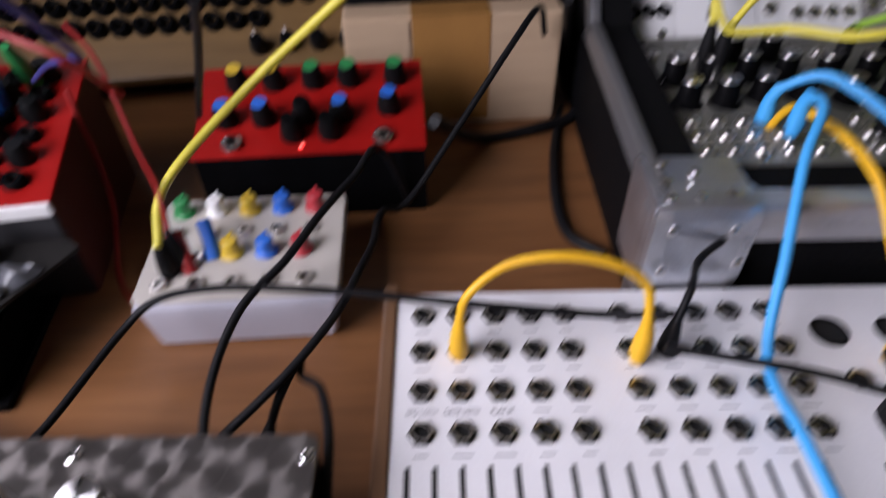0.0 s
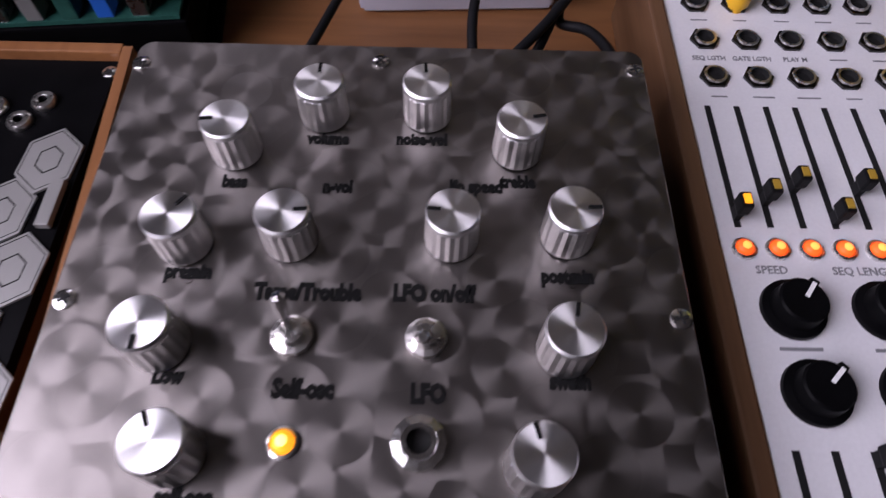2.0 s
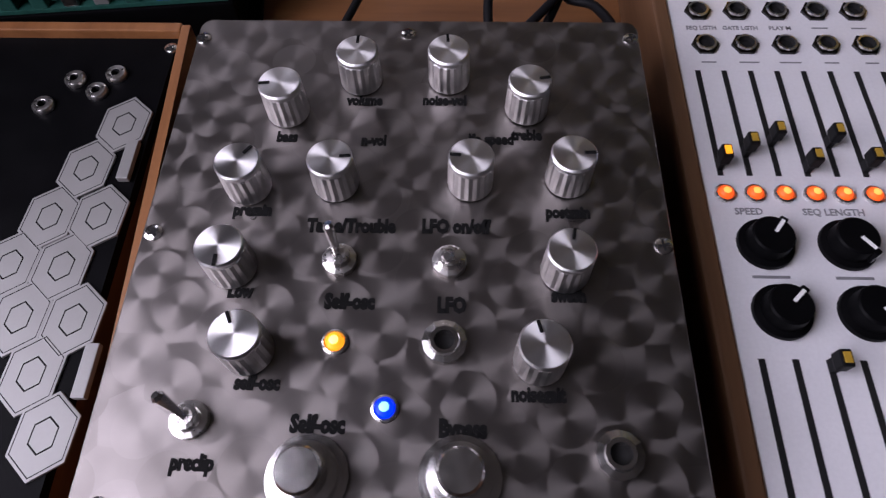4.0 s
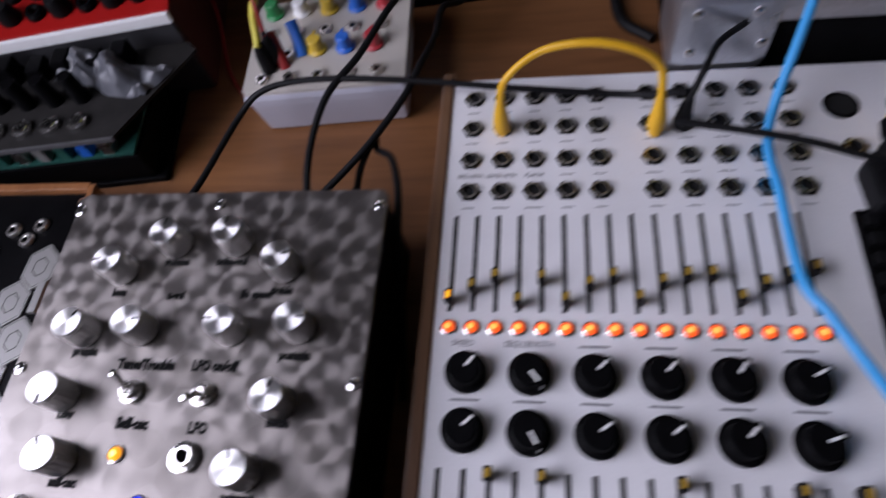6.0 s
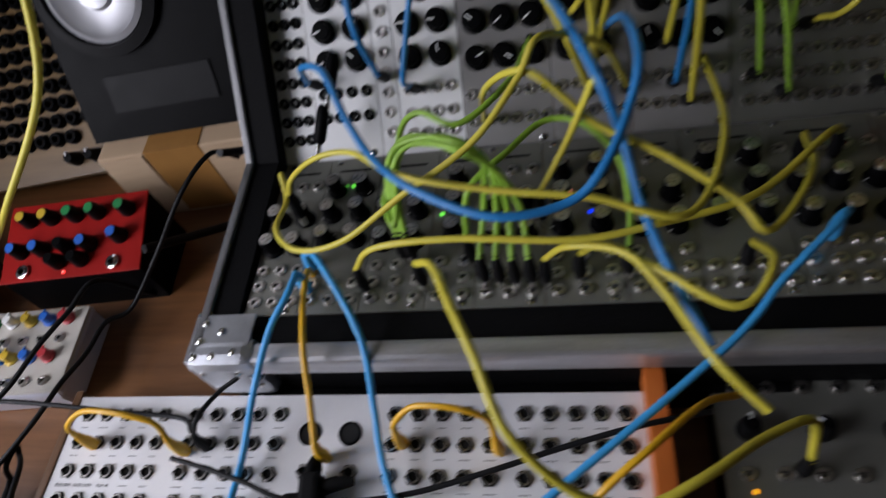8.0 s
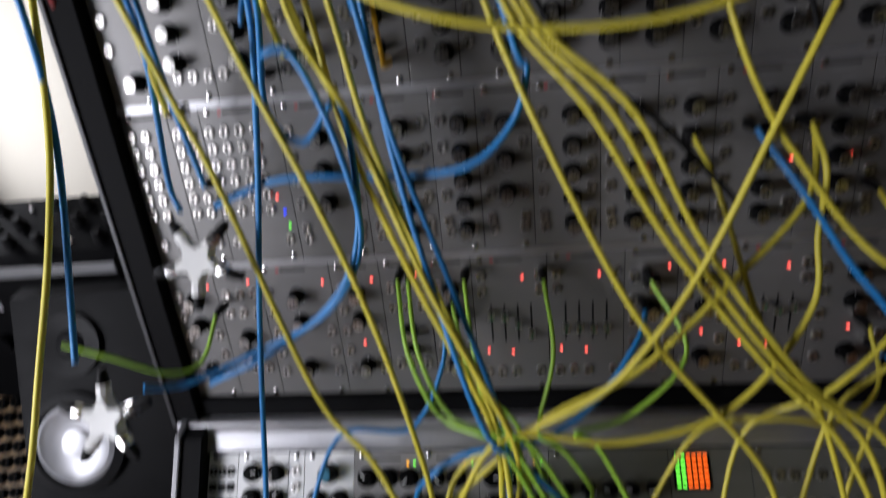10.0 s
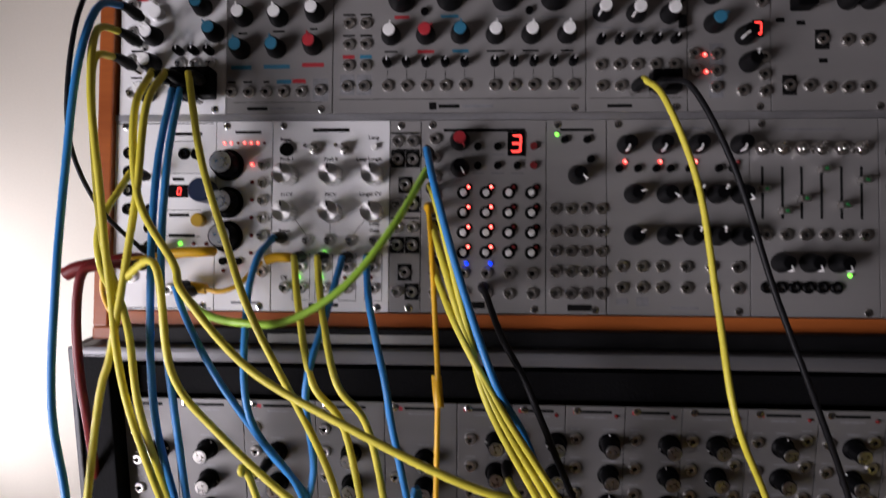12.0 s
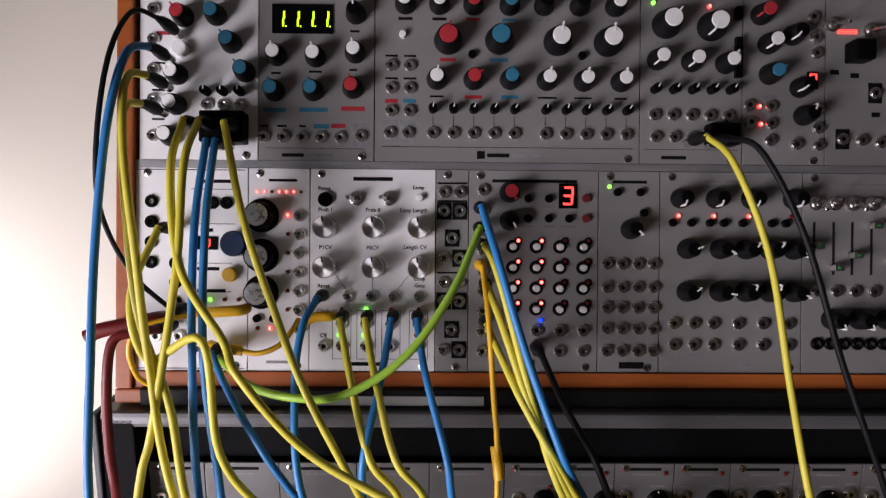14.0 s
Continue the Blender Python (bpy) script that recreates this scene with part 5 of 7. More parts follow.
# pressed steel corner with rivets
cor = part("corner_plate", bx((-0.0290, 0.3030, 0.0550), (0.0160, 0.3230, 0.1040), 0.0075), "steel", c1, "riveted steel corner")
part("top_flange", bx((-0.0275, 0.3064, 0.1012), (0.0120, 0.3380, 0.1030), 0.0006), "steel", cor)
part("side_flange", bx((-0.0282, 0.3064, 0.0550), (-0.0262, 0.3400, 0.1030), 0.0006), "steel", cor)
rivet = to_mesh(lathe(bmesh.new(), [(2.6 * mm, 0), (2.4 * mm, 1.0 * mm), (1.2 * mm, 1.7 * mm), (0, 1.9 * mm)], 10), "rivet", ["chrome"])
for x, y in ((-0.022, 0.3095), (-0.010, 0.3100), (0.003, 0.3120), (-0.021, 0.3200), (-0.020, 0.3320), (-0.008, 0.3260)):
    put("rivet", rivet, cor, x, y, 0.1030)
for x, z in ((-0.020, 0.092), (-0.020, 0.070), (0.004, 0.092), (0.010, 0.074)):
    part("rivet", rivet, None, cor, "", Matrix.Translation((x, 0.3035, z)) @ Matrix.Rotation(radians(90), 4, "X"))
part("latch", bx((0.020, 0.3045, DZ), (0.320, 0.3108, 0.052), 0.002), "black", c1)

# slanted row of bright modules
a = module("B", 0, 30, "panel_white", "white module with a grid of small sockets")
for i in range(3):
    for j in range(8):
        jack(a, 6.5 + 8.5 * i, 16.5 + 13.7 * j, "jack_dark")
a = module("B", 30, 48, "panel_white", "white module with black knobs over two rows of sockets")
for x in (14, 36):
    for y in (111, 90, 69):
        black_knob(a, x, y, rnd.uniform(-140, 140), 0.85)
for x in (8, 18, 29, 40):
    for y in (47, 30):
        jack(a, x, y, "jack_dark")
bar(a, 24, 122, 22, 2)
a = module("B", 78, 15, "panel_white", "narrow white module with a column of sockets")
for j in range(8):
    jack(a, 7.5, 16.5 + 13.7 * j, "jack")
a = module("B", 93, 46, "panel_white", "white module with two columns of black knobs")
for x in (12, 33):
    for y in (88, 66):
        black_knob(a, x, y, rnd.uniform(-140, 140), 0.85)
soft(a, 23, 110, "big_teal", 20)
for x in (8, 18, 28, 38):
    for y in (44, 28, 14):
        jack(a, x, y)
for u, w, pn in ((139, 61, "panel"), (200, 51, "panel"), (251, 61, "panel")):
    a = module("B", u, w, pn, "grey module with black knobs and sockets in the slanted row")
    for i in range(int(w / 20)):
        for y in (106, 84, 60):
            black_knob(a, 12 + 19 * i, y, rnd.uniform(-140, 140), 0.85)
    for i in range(int(w / 10)):
        for y in (36, 18):
            jack(a, 6 + 10 * i, y)
    bar(a, w / 2, 122, 24, 2)
    led(a, w - 6, 118, "green"), led(a, w - 12, 118, "amber")
# the last three panels take olive grey in place of shade on this end
a = module("B", 312, 100, "panel_olive", "sequencer module with many small sockets, shade put in as olive grey")
for i in range(9):
    for y in (14, 28, 42, 56, 70):
        jack(a, 10 + 10 * i, y)
for i in range(5):
    soft(a, 14 + 18 * i, 96, "soft_black", rnd.uniform(-140, 140))
a = module("B", 412, 66, "panel_olive", "module with a lit red and green light matrix, shade put in as olive grey")
part("matrix_window", bx((0.0030, 0.0950, 0.0001), (0.0330, 0.1230, 0.0012), 0.0004), "black", a)
for i in range(6):
    for j in range(6):
        bar(a, 6.5 + 4.6 * i, 98.5 + 4.6 * j, 3.4, 2.4, "led_green" if i < 2 else "led_orange", 0.0013, "light", 0.4)
for i in range(6):
    for y in (18, 34, 50, 66, 80):
        jack(a, 8 + 10 * i, y)
a = module("B", 478, 119, "panel_olive", "module with sockets at the row's end, shade put in as olive grey")
for i in range(10):
    for y in (18, 40, 62, 84, 106):
        jack(a, 10 + 11 * i, y)

# flat row of dark modules
for k, (u, w) in enumerate(((0, 36), (36, 40), (76, 41), (117, 30), (147, 41), (188, 46), (234, 41), (275, 50), (325, 61), (386, 61), (447, 61), (508, 89))):
    a = module("A", u, w, "panel_olive", "olive grey module with black knobs, front row of sockets")
    n = int(w / 12)
    for i in range(n):
        x = (i + 0.5) * w / n
        jack(a, x, 9), jack(a, x, 21)
        if k % 3 != 1:
            jack(a, x, 33)
    for i in range(max(1, int(w / 18))):
        x = (i + 0.5) * w / max(1, int(w / 18))
        for y in (54, 76, 98) if k % 2 else (50, 74):
            doep(a, x, y, rnd.uniform(-150, 150))
    if k % 2 == 0:
        for i in range(n):
            jack(a, (i + 0.5) * w / n, 104)
    bar(a, w / 2, 117, w * 0.6, 2, "ink")
    if k == 1:
        led(a, 15, 102, "green"), led(a, 21, 102, "green")
    if k == 3:
        led(a, 6, 71, "green")
    if k == 5:
        led(a, 17, 81, "red"), led(a, 29, 65, "blue"), led(a, 10, 68, "blue")

# ---- the unit beyond the orange cheek ----
side_unit = thing("desktop_module", pose(0.405, 0.225, 0.050), "dark grey desktop module beside the orange cheek", "synthesizer")
part("body", bx((0, 0, DZ - 0.05), (0.12, 0.10, -0.002), 0.002), "black", side_unit)
part("panel", bx((0, 0, -0.002), (0.12, 0.10, 0), 0.0006), "panel_olive", side_unit)
for i in range(6):
    for y in (15, 35, 82):
        jack(side_unit, 12 + 18 * i, y)
    if i % 2 == 0:
        soft(side_unit, 16 + 18 * i, 58, "soft_black", 30 * i)
led(side_unit, 20, 8, "red"), led(side_unit, 14, 26, "amber")

# ---- small grey box with coloured knobs ----
gm = Matrix.Translation((-0.118, 0.302, 0)) @ Matrix.Rotation(radians(3), 4, "Z")
grey_box = thing("sound_toy", gm, "small grey desktop box with coloured knobs and sockets", "effect box")
GX, GY, GZ = 0.091, 0.071, 0.056
bm = bmesh.new()
rings = []
for z, i, o in ((DZ, 0.0065, 0.004), (DZ + 0.002, 0.0045, 0.002), (GZ - 0.010, 0.0025, 0.0), (GZ - 0.005, 0.0, 0.0), (GZ - 0.0025, 0.001, 0.001)):
    rings.append([bm.verts.new(q) for q in ((i, o, z), (GX - i, o, z), (GX - i, GY, z), (i, GY, z))])
for a, b2 in zip(rings, rings[1:]):
    for k in range(4):
        bm.faces.new((a[k], a[(k + 1) % 4], b2[(k + 1) % 4], b2[k]))
bm.faces.new(rings[0][::-1]), bm.faces.new(rings[-1])
bmesh.ops.bevel(bm, geom=[e for e in bm.edges if abs(e.verts[0].co.z - e.verts[1].co.z) > 0.001], offset=0.0015, segments=2, affect="EDGES")
part("body", bm, "grey", grey_box, "pale grey enamelled case")
part("panel", rounded_plate(0.0005, 0.0015, GX - 0.0005, GY - 0.0005, GZ - 0.0025, GZ, 0.003), "grey_top", grey_box, "warm grey top panel")


def tiny(p, x, y, c, z=GZ):
    k = put("knob", HW["tiny_" + c], p, x * mm, y * mm, z)
    return k


for c in ("white", "red", "blue", "yellow", "green"):
    bm = lathe(bmesh.new(), [(5.4 * mm, 0.2 * mm), (5.4 * mm, 1.2 * mm), (4.2 * mm, 2.2 * mm), (4.0 * mm, 8.0 * mm), (3.4 * mm, 8.6 * mm), (0, 8.6 * mm)], 16)
    box(bm, (-0.8 * mm, 2.0 * mm, 8.2 * mm), (0.8 * mm, 5.0 * mm, 9.2 * mm), 0.2 * mm)
    HW["tiny_" + c] = to_mesh(bm, "tiny_" + c, ["cap_" + c])
for k, c in enumerate(("green", "white", "yellow", "blue", "red")):
    tiny(grey_box, 11 + 16.3 * k, 60, c)
for k, c in enumerate(("yellow", "blue", "red")):
    tiny(grey_box, 40 + 16 * k, 29, c)
for k in range(5):
    jack(grey_box, 11 + 16 * k, 44, "jack", GZ)
    jack(grey_box, 11 + 16 * k, 10, "jack", GZ)
jack(grey_box, 10, 27, "jack", GZ), jack(grey_box, 24, 27, "jack", GZ)

# ---- red boxes ----


def red_box(name, m, w, d, hf, hb, label):
    """A wedge with a red sloping panel and black front: w by d, heights at front and back."""
    b2 = thing(name, m, label, "synthesizer")
    sl = math.atan2(hb - hf, d)
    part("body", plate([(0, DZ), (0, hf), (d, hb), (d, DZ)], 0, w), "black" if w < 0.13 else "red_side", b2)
    p = part("panel", bx((-0.001, -0.001, 0.0003), (w + 0.001, math.hypot(d, hb - hf), 0.0022), 0.0006), "red", b2, "red lacquered sloping panel", Matrix.Translation((0, 0, hf)) @ Matrix.Rotation(sl, 4, "X"))
    return b2, p


rb, rp = red_box("red_synthesizer", Matrix.Translation((-0.112, 0.394, 0)) @ Matrix.Rotation(radians(3.5), 4, "Z"), 0.122, 0.062, 0.066, 0.084, "small red synthesizer with black front and coloured knobs")
for k, x in enumerate((16, 36, 58, 78, 104)):
    k2 = put("knob", HW["soft_blue" if k != 2 else "soft_black"][0], rp, x * mm, (24 if k < 4 else 28) * mm, 0.002)
    put("cap", HW["soft_blue" if k != 2 else "soft_black"][1], k2, 0, 0)
    c = ("yellow", "yellow", "green", "green", "green")[k]
    k2 = put("knob", HW["soft_" + c][0], rp, (x + 4) * mm, 0.050, 0.002)
    put("cap", HW["soft_" + c][1], k2, 0, 0)
for x in (52, 72):
    k2 = put("knob", HW["soft_black"][0], rp, x * mm, 0.012, 0.002)
    put("cap", HW["soft_black"][1], k2, 0, 0)
for x in (20, 100):
    jack(rp, x, 7, "hexjack", 0.002)
led(rp, 57, 3.5, "red", False, 0.002)

rb2, rp2 = red_box("red_synthesizer", Matrix.Translation((-0.305, 0.318, 0)) @ Matrix.Rotation(radians(9), 4, "Z"), 0.150, 0.100, 0.082, 0.100, "large red synthesizer box bristling with patched plugs")
for i in range(9):
    for j in range(6):
        k2 = put("knob", HW["soft_black"][0], rp2, (14 + 15 * i) * mm, (12 + 15 * j) * mm, 0.002) if (i + j) % 2 else jack(rp2, 14 + 15 * i, 12 + 15 * j, "jack_dark", 0.002)
        k2.scale = (1.0, 1.0, 0.8) if (i + j) % 2 else (1.4, 1.4, 2.0)
for k, (x, y, c) in enumerate(((70, 60, "yellow"), (90, 66, "green"), (104, 74, "blue"), (118, 62, "blue"), (112, 48, "blue"), (130, 80, "green"), (84, 46, "blue"), (96, 30, "blue"))):
    plug = lathe(bmesh.new(), [(2.2 * mm, 0), (4.2 * mm, 3 * mm), (4.0 * mm, 20 * mm), (2.4 * mm, 30 * mm), (0, 30 * mm)], 12)
    part("plug", plug, "cap_" + c, rp2, "", Matrix.Translation((x * mm, y * mm, 0.002)) @ Matrix.Rotation(radians(12 * (k % 3 - 1)), 4, "X"))
part("front_strip", bx((0, -0.0035, 0.076), (0.150, -0.0005, 0.083), 0.001), "cap_white", rb2, "pale front edge strip")
# light grey metal in a dark colour that stands in for shade
part("front_panel", bx((0.001, -0.0022, DZ + 0.001), (0.149, -0.0004, 0.0755), 0.0005), "panel_dark", rb2, "bare metal front, coloured dark for the shade there")

# ---- open circuit-board synthesizer with a grey plastic bag over it ----
pcb = thing("circuit_synthesizer", Matrix.Translation((-0.285, 0.258, 0)) @ Matrix.Rotation(radians(6), 4, "Z"), "open circuit-board synthesizer with metal panel and black knobs", "synthesizer")
bm = bmesh.new()
low = [bm.verts.new((x, y, 0.0640)) for x, y in ((-0.05, 0.0), (0.110, 0.0), (0.146, 0.056), (0.140, 0.062), (-0.05, 0.062))]
high = [bm.verts.new((v.co.x, v.co.y, 0.0660)) for v in low]
bm.faces.new(low[::-1]), bm.faces.new(high)
for k in range(5):
    bm.faces.new((low[k], low[(k + 1) % 5], high[(k + 1) % 5], high[k]))
# bare metal plate, drawn near black in place of the shade on it
part("panel", bm, "tar", pcb, "metal panel with its shade put into the dark colour")
part("panel_edge", bx((-0.05, -0.0012, 0.0636), (0.110, -0.0002, 0.0664)), "panel_grey", pcb, "bright cut front edge")
part("board", bx((0.004, 0.003, 0.0470), (0.110, 0.060, 0.0486)), "pcb", pcb, "green circuit board")
part("lower_case", bx((0.002, 0.002, DZ + 0.004), (0.112, 0.062, 0.0465), 0.001), "black", pcb, "black lower case")
for k in range(8):
    part("component", bx(((6 + 12.5 * k) * mm, 0.0035, 0.0486), ((12 + 12.5 * k) * mm, 0.012, 0.0570 + 0.001 * (k % 3)), 0.0006), ("nickel", "pcb", "pcb", "nickel", "cream", "pcb", "cap_blue", "nickel")[k], pcb)
for k in range(6):
    kn = lathe(bmesh.new(), [(4.8 * mm, 0), (4.4 * mm, 16 * mm), (3.8 * mm, 17 * mm), (0, 17 * mm)], 14, ((6 + 16 * k) * mm, 0.030, 0.0660))
    part("knob", kn, "black", pcb)
    jack(pcb, 8 + 16 * k, 12, "hexjack", 0.0660)
    part("switch_block", bx(((18 + 17 * k) * mm, 0.046, 0.0660), ((27 + 17 * k) * mm, 0.058, 0.0660 + 0.009 + 0.003 * (k % 2)), 0.001), "black", pcb)
    led(pcb, 12 + 17 * k, 41, "off", False, 0.0660)
part("base", bx((0.0, 0.0, DZ), (0.118, 0.070, DZ + 0.004), 0.001), "black", pcb)

# ---- black touch keyboard with hexagonal keys in a wooden tray ----
hx = thing("touch_keyboard", pose(0, 0, 0.055), "black touch keyboard with pale hexagonal keys in wooden tray", "synthesizer")
part("panel", plate([(0.03, -0.004), (0.03, 0.0), (0.242, 0.0), (0.242, -0.004)], -0.36, -0.187), "gloss", hx, "glossy black panel")
bm = bmesh.new()
f = [bm.verts.new(q) for q in ((-0.1848, 0.2450, 0.004), (-0.1815, 0.2450, 0.004), (-0.1690, 0.03, 0.004), (-0.1723, 0.03, 0.004))]
g = [bm.verts.new((v.co.x, v.co.y, DZ - 0.055)) for v in f]
bm.faces.new(f), bm.faces.new(g[::-1])
for i in range(4):
    bm.faces.new((f[i], g[i], g[(i + 1) % 4], f[(i + 1) % 4]))
part("tray_side", bm, "tray", hx, "brown wooden tray edge")
part("tray_side", bx((-0.36, 0.2420, DZ - 0.055), (-0.1850, 0.2465, 0.004), 0.0006), "tray", hx)
part("tray_base", bx((-0.36, 0.03, DZ - 0.055), (-0.190, 0.242, -0.006)), "walnut", hx)
bm = bmesh.new()
lathe(bm, [(10.2 * mm, 0.2 * mm, 0), (10.1 * mm, 1.4 * mm, 0), (9.3 * mm, 1.5 * mm, 1), (9.0 * mm, 1.45 * mm, 0), (4.4 * mm, 1.5 * mm, 1), (3.9 * mm, 1.5 * mm, 0), (0, 1.5 * mm, 0)], 6, smooth=False)
bmesh.ops.transform(bm, matrix=Matrix.Diagonal((0.94, 1.22, 0.55, 1)) @ Matrix.Rotation(radians(30), 4, "Z"), verts=bm.verts)
hexk = to_mesh(bm, "hex_key", ["cream", "ink"])
for x, y in ((-196.5, 200), (-204.5, 181), (-195, 162.4), (-211, 162), (-218, 144.5), (-201.5, 144.2), (-209, 127), (-192.5, 126.6), (-199.5, 110), (-190.5, 93)):
    put("hex_key", hexk, hx, x * mm, y * mm, 0, -4)
for x, y in ((-220, 220.4), (-205.4, 223), (-210.4, 214.7), (-228, 208)):
    jack(hx, x, y, "jack")
screw(hx, -188.5, 237)
for x, y in ((-190.5, 184), (-183.5, 111)):
    part("pin_strip", bx(((x - 2) * mm, (y - 8) * mm, 0.0002), ((x + 2) * mm, (y + 8) * mm, 0.0025), 0.0003), "cream", hx, "", None)

# ---- plywood patch board behind the red boxes ----
pb_m = Matrix.Translation((-0.40, 0.478, 0.055)) @ Matrix.Rotation(radians(7), 4, "Z") @ Matrix.Rotation(radians(38), 4, "X")
pb = thing("patch_board", pb_m, "leaning plywood patch board with rows of dark sockets", "patch panel")
part("board", bx((0, 0, -0.010), (0.375, 0.26, 0), 0.001), "ply", pb)
for i in range(22):
    for j in range(14):
        if i < 20 or j % 2:
            k = jack(pb, 12 + 15.2 * i + (j % 2) * 4, 36 + 16 * j, "jack_dark")
            k.scale = (1.7, 1.7, 3.0)
for k in range(4):
    soft(pb, 300 + 20 * k, 16, "soft_black", 20)
led(pb, 366, 14, "red")
part("stand", bx((0.0, 0.010, -0.047), (0.375, 0.250, -0.012), 0.002), "black", pb, "black box under the board")

# ---- cardboard box with brown tape, and the loudspeaker standing on it ----
cb = thing("cardboard_box", Matrix.Translation((-0.040, 0.486, 0)) @ Matrix.Rotation(radians(4), 4, "Z"), "cardboard box closed with brown parcel tape", "box")
part("carton", bx((0, 0, DZ), (0.135, 0.21, 0.100), 0.002), "card", cb)
part("tape", bx((0.042, -0.0006, DZ + 0.004), (0.090, 0.2, 0.1006)), "tape", cb, "brown parcel tape")
part("flap", bx((0.0015, -0.0012, 0.060), (0.040, -0.0002, 0.0985)), "card", cb)
sp_m = Matrix.Translation((-0.047, 0.5045, 0.101)) @ Matrix.Rotation(radians(4), 4, "Z")
sp = thing("loudspeaker", sp_m, "black studio loudspeaker with pale grey cone", "loudspeaker")
SL = radians(28)
part("cabinet", plate([(0, 0), (0.118, 0.222), (0.138, 0.222), (0.138, 0)], 0, 0.150), "black", sp, "black cabinet with sloping front")
face = Matrix.Rotation(radians(62), 4, "X")


def on_face(x, h):
    return Matrix.Translation((x, h * math.sin(SL) - 0.0005, h * math.cos(SL))) @ face


part("woofer_ring", lathe(bmesh.new(), [(0.048, 0), (0.048, 0.005), (0.040, 0.007), (0.038, 0.002)], 36), "matte", sp, "", on_face(0.052, 0.112))
part("cone", lathe(bmesh.new(), [(0.038, 0.004), (0.034, 0.006), (0.030, 0.003), (0.015, 0.001), (0.013, 0.004), (0, 0.006)], 36), "cone", sp, "pale grey cone", on_face(0.052, 0.112))
part("tweeter", lathe(bmesh.new(), [(0.030, 0), (0.030, 0.004), (0.014, 0.001), (0.012, 0.003), (0, 0.006)], 28), "matte", sp, "", on_face(0.055, 0.205))
part("badge", bx((-0.040, -0.014, 0), (0.050, 0.014, 0.001)), "matte", sp, "", on_face(0.070, 0.036))

# dark mixer standing behind the speaker
mx = thing("mixing_desk", pose(-0.42, 0.652, 0, 0, 0, 1), "dark mixing desk with rows of knobs on its sloping top", "mixer")
part("body", plate([(0, DZ), (0, 0.338), (0.012, 0.346), (0.082, 0.372), (0.084, DZ)], 0, 0.455), "black", mx)
part("front_strip", bx((0.0, -0.0022, 0.326), (0.455, -0.0002, 0.337), 0.0004), "panel_grey", mx, "grey strip along the front edge")
top_m = Matrix.Translation((0, 0.012, 0.346)) @ Matrix.Rotation(math.atan2(0.026, 0.070), 4, "X")
for i in range(14):
    for j in range(3):
        part("knob", HW["soft_black"][0] if (i + j) % 3 else HW["push_white"], None, mx, "", top_m @ Matrix.Translation(((18 + 32 * i) * mm, (12 + 24 * j) * mm, 0)))
for i in range(9):
    part("marking", bx(((24 + 45 * i) * mm, -0.0006, 0.288), ((46 + 45 * i) * mm, 0.0002, 0.298)), "ink_grey", mx)
    part("dial", lathe(bmesh.new(), [(9 * mm, 0), (8.6 * mm, 12 * mm), (0, 12.5 * mm)], 18), "black", mx, "", Matrix.Translation(((34 + 45 * i) * mm, 0, 0.250)) @ Matrix.Rotation(radians(90), 4, "X"))

# ---- crumpled grey bag lying on the open synthesizer ----
bag = thing("plastic_bag", Matrix.Translation((-0.192, 0.312, 0.0664)) @ Matrix.Rotation(radians(-14), 4, "Z"), "crumpled grey plastic bag lying on the open synthesizer", "bag")
bm = bmesh.new()
bmesh.ops.create_grid(bm, x_segments=34, y_segments=16, size=0.5)
for v in bm.verts:
    x, y = v.co.x * 0.066, v.co.y * 0.022
    e = max(abs(v.co.x), abs(v.co.y)) * 2
    p = Vector((x, y, 0))
    h = 0.011 * (1 - e ** 3) + 0.009 * noise.noise(p * 70) + 0.005 * noise.noise(p * 190 + Vector((3, 1, 0)))
    v.co = Vector((x + 0.006 * noise.noise(p * 60 + Vector((9, 0, 0))), y + 0.006 * noise.noise(p * 60 + Vector((0, 9, 0))), max(0.0, h * (1 if e < 0.97 else 0.2))))
for f in bm.faces:
    f.smooth = True
part("sheet", bm, "bag", bag)

# ---- patch cables ----
NORMAL = {k: (v.to_3x3() @ Vector((0, 0, 1))).normalized() for k, v in ROW.items()}
NORMAL["Z"] = Vector((0, 0, 1))
NORMAL["Y"] = Vector((0.1, 0.9, 0.3)).normalized()


def plug_mesh(p, n, r, bend):
    """A moulded plug whose cable end is p, pushed in along -n."""
    base = p - n * 0.020
    return tube(bmesh.new(), [base, base + n * 0.004, base + n * 0.0045, base + n * 0.011, base + n * 0.016, p + bend * 0.003], [0.0030, 0.0030, 0.0040, 0.0037, 0.0030, r * 1.15], 12)


def cable(colour, r, pts, a, b, label):
    r = r * mm
    pts = [(x, y, max(z, DZ + r + 0.0003)) for x, y, z in pts]
    c = thing("patch_cable", pose(*pts[0]), label, "cable", "patch cables")
    off = Vector(pts[0])
    line = [q - off for q in spline(pts, 8)]
    part("cord", tube(bmesh.new(), line, r, 12), colour, c)
    for end, q, d in ((a, line[0], line[1] - line[0]), (b, line[-1], line[-2] - line[-1])):
        if end:
            dark = colour not in ("amber", "sky_blue")
            part("plug", plug_mesh(q, NORMAL[end], r, d.normalized()), "matte" if dark else colour, c, "black moulded plug" if dark else "")
            n = NORMAL[end]
            part("sleeve", tube(bmesh.new(), [q - n * 0.0275, q - n * 0.0198], 0.0030, 12), "chrome", c)
    return c



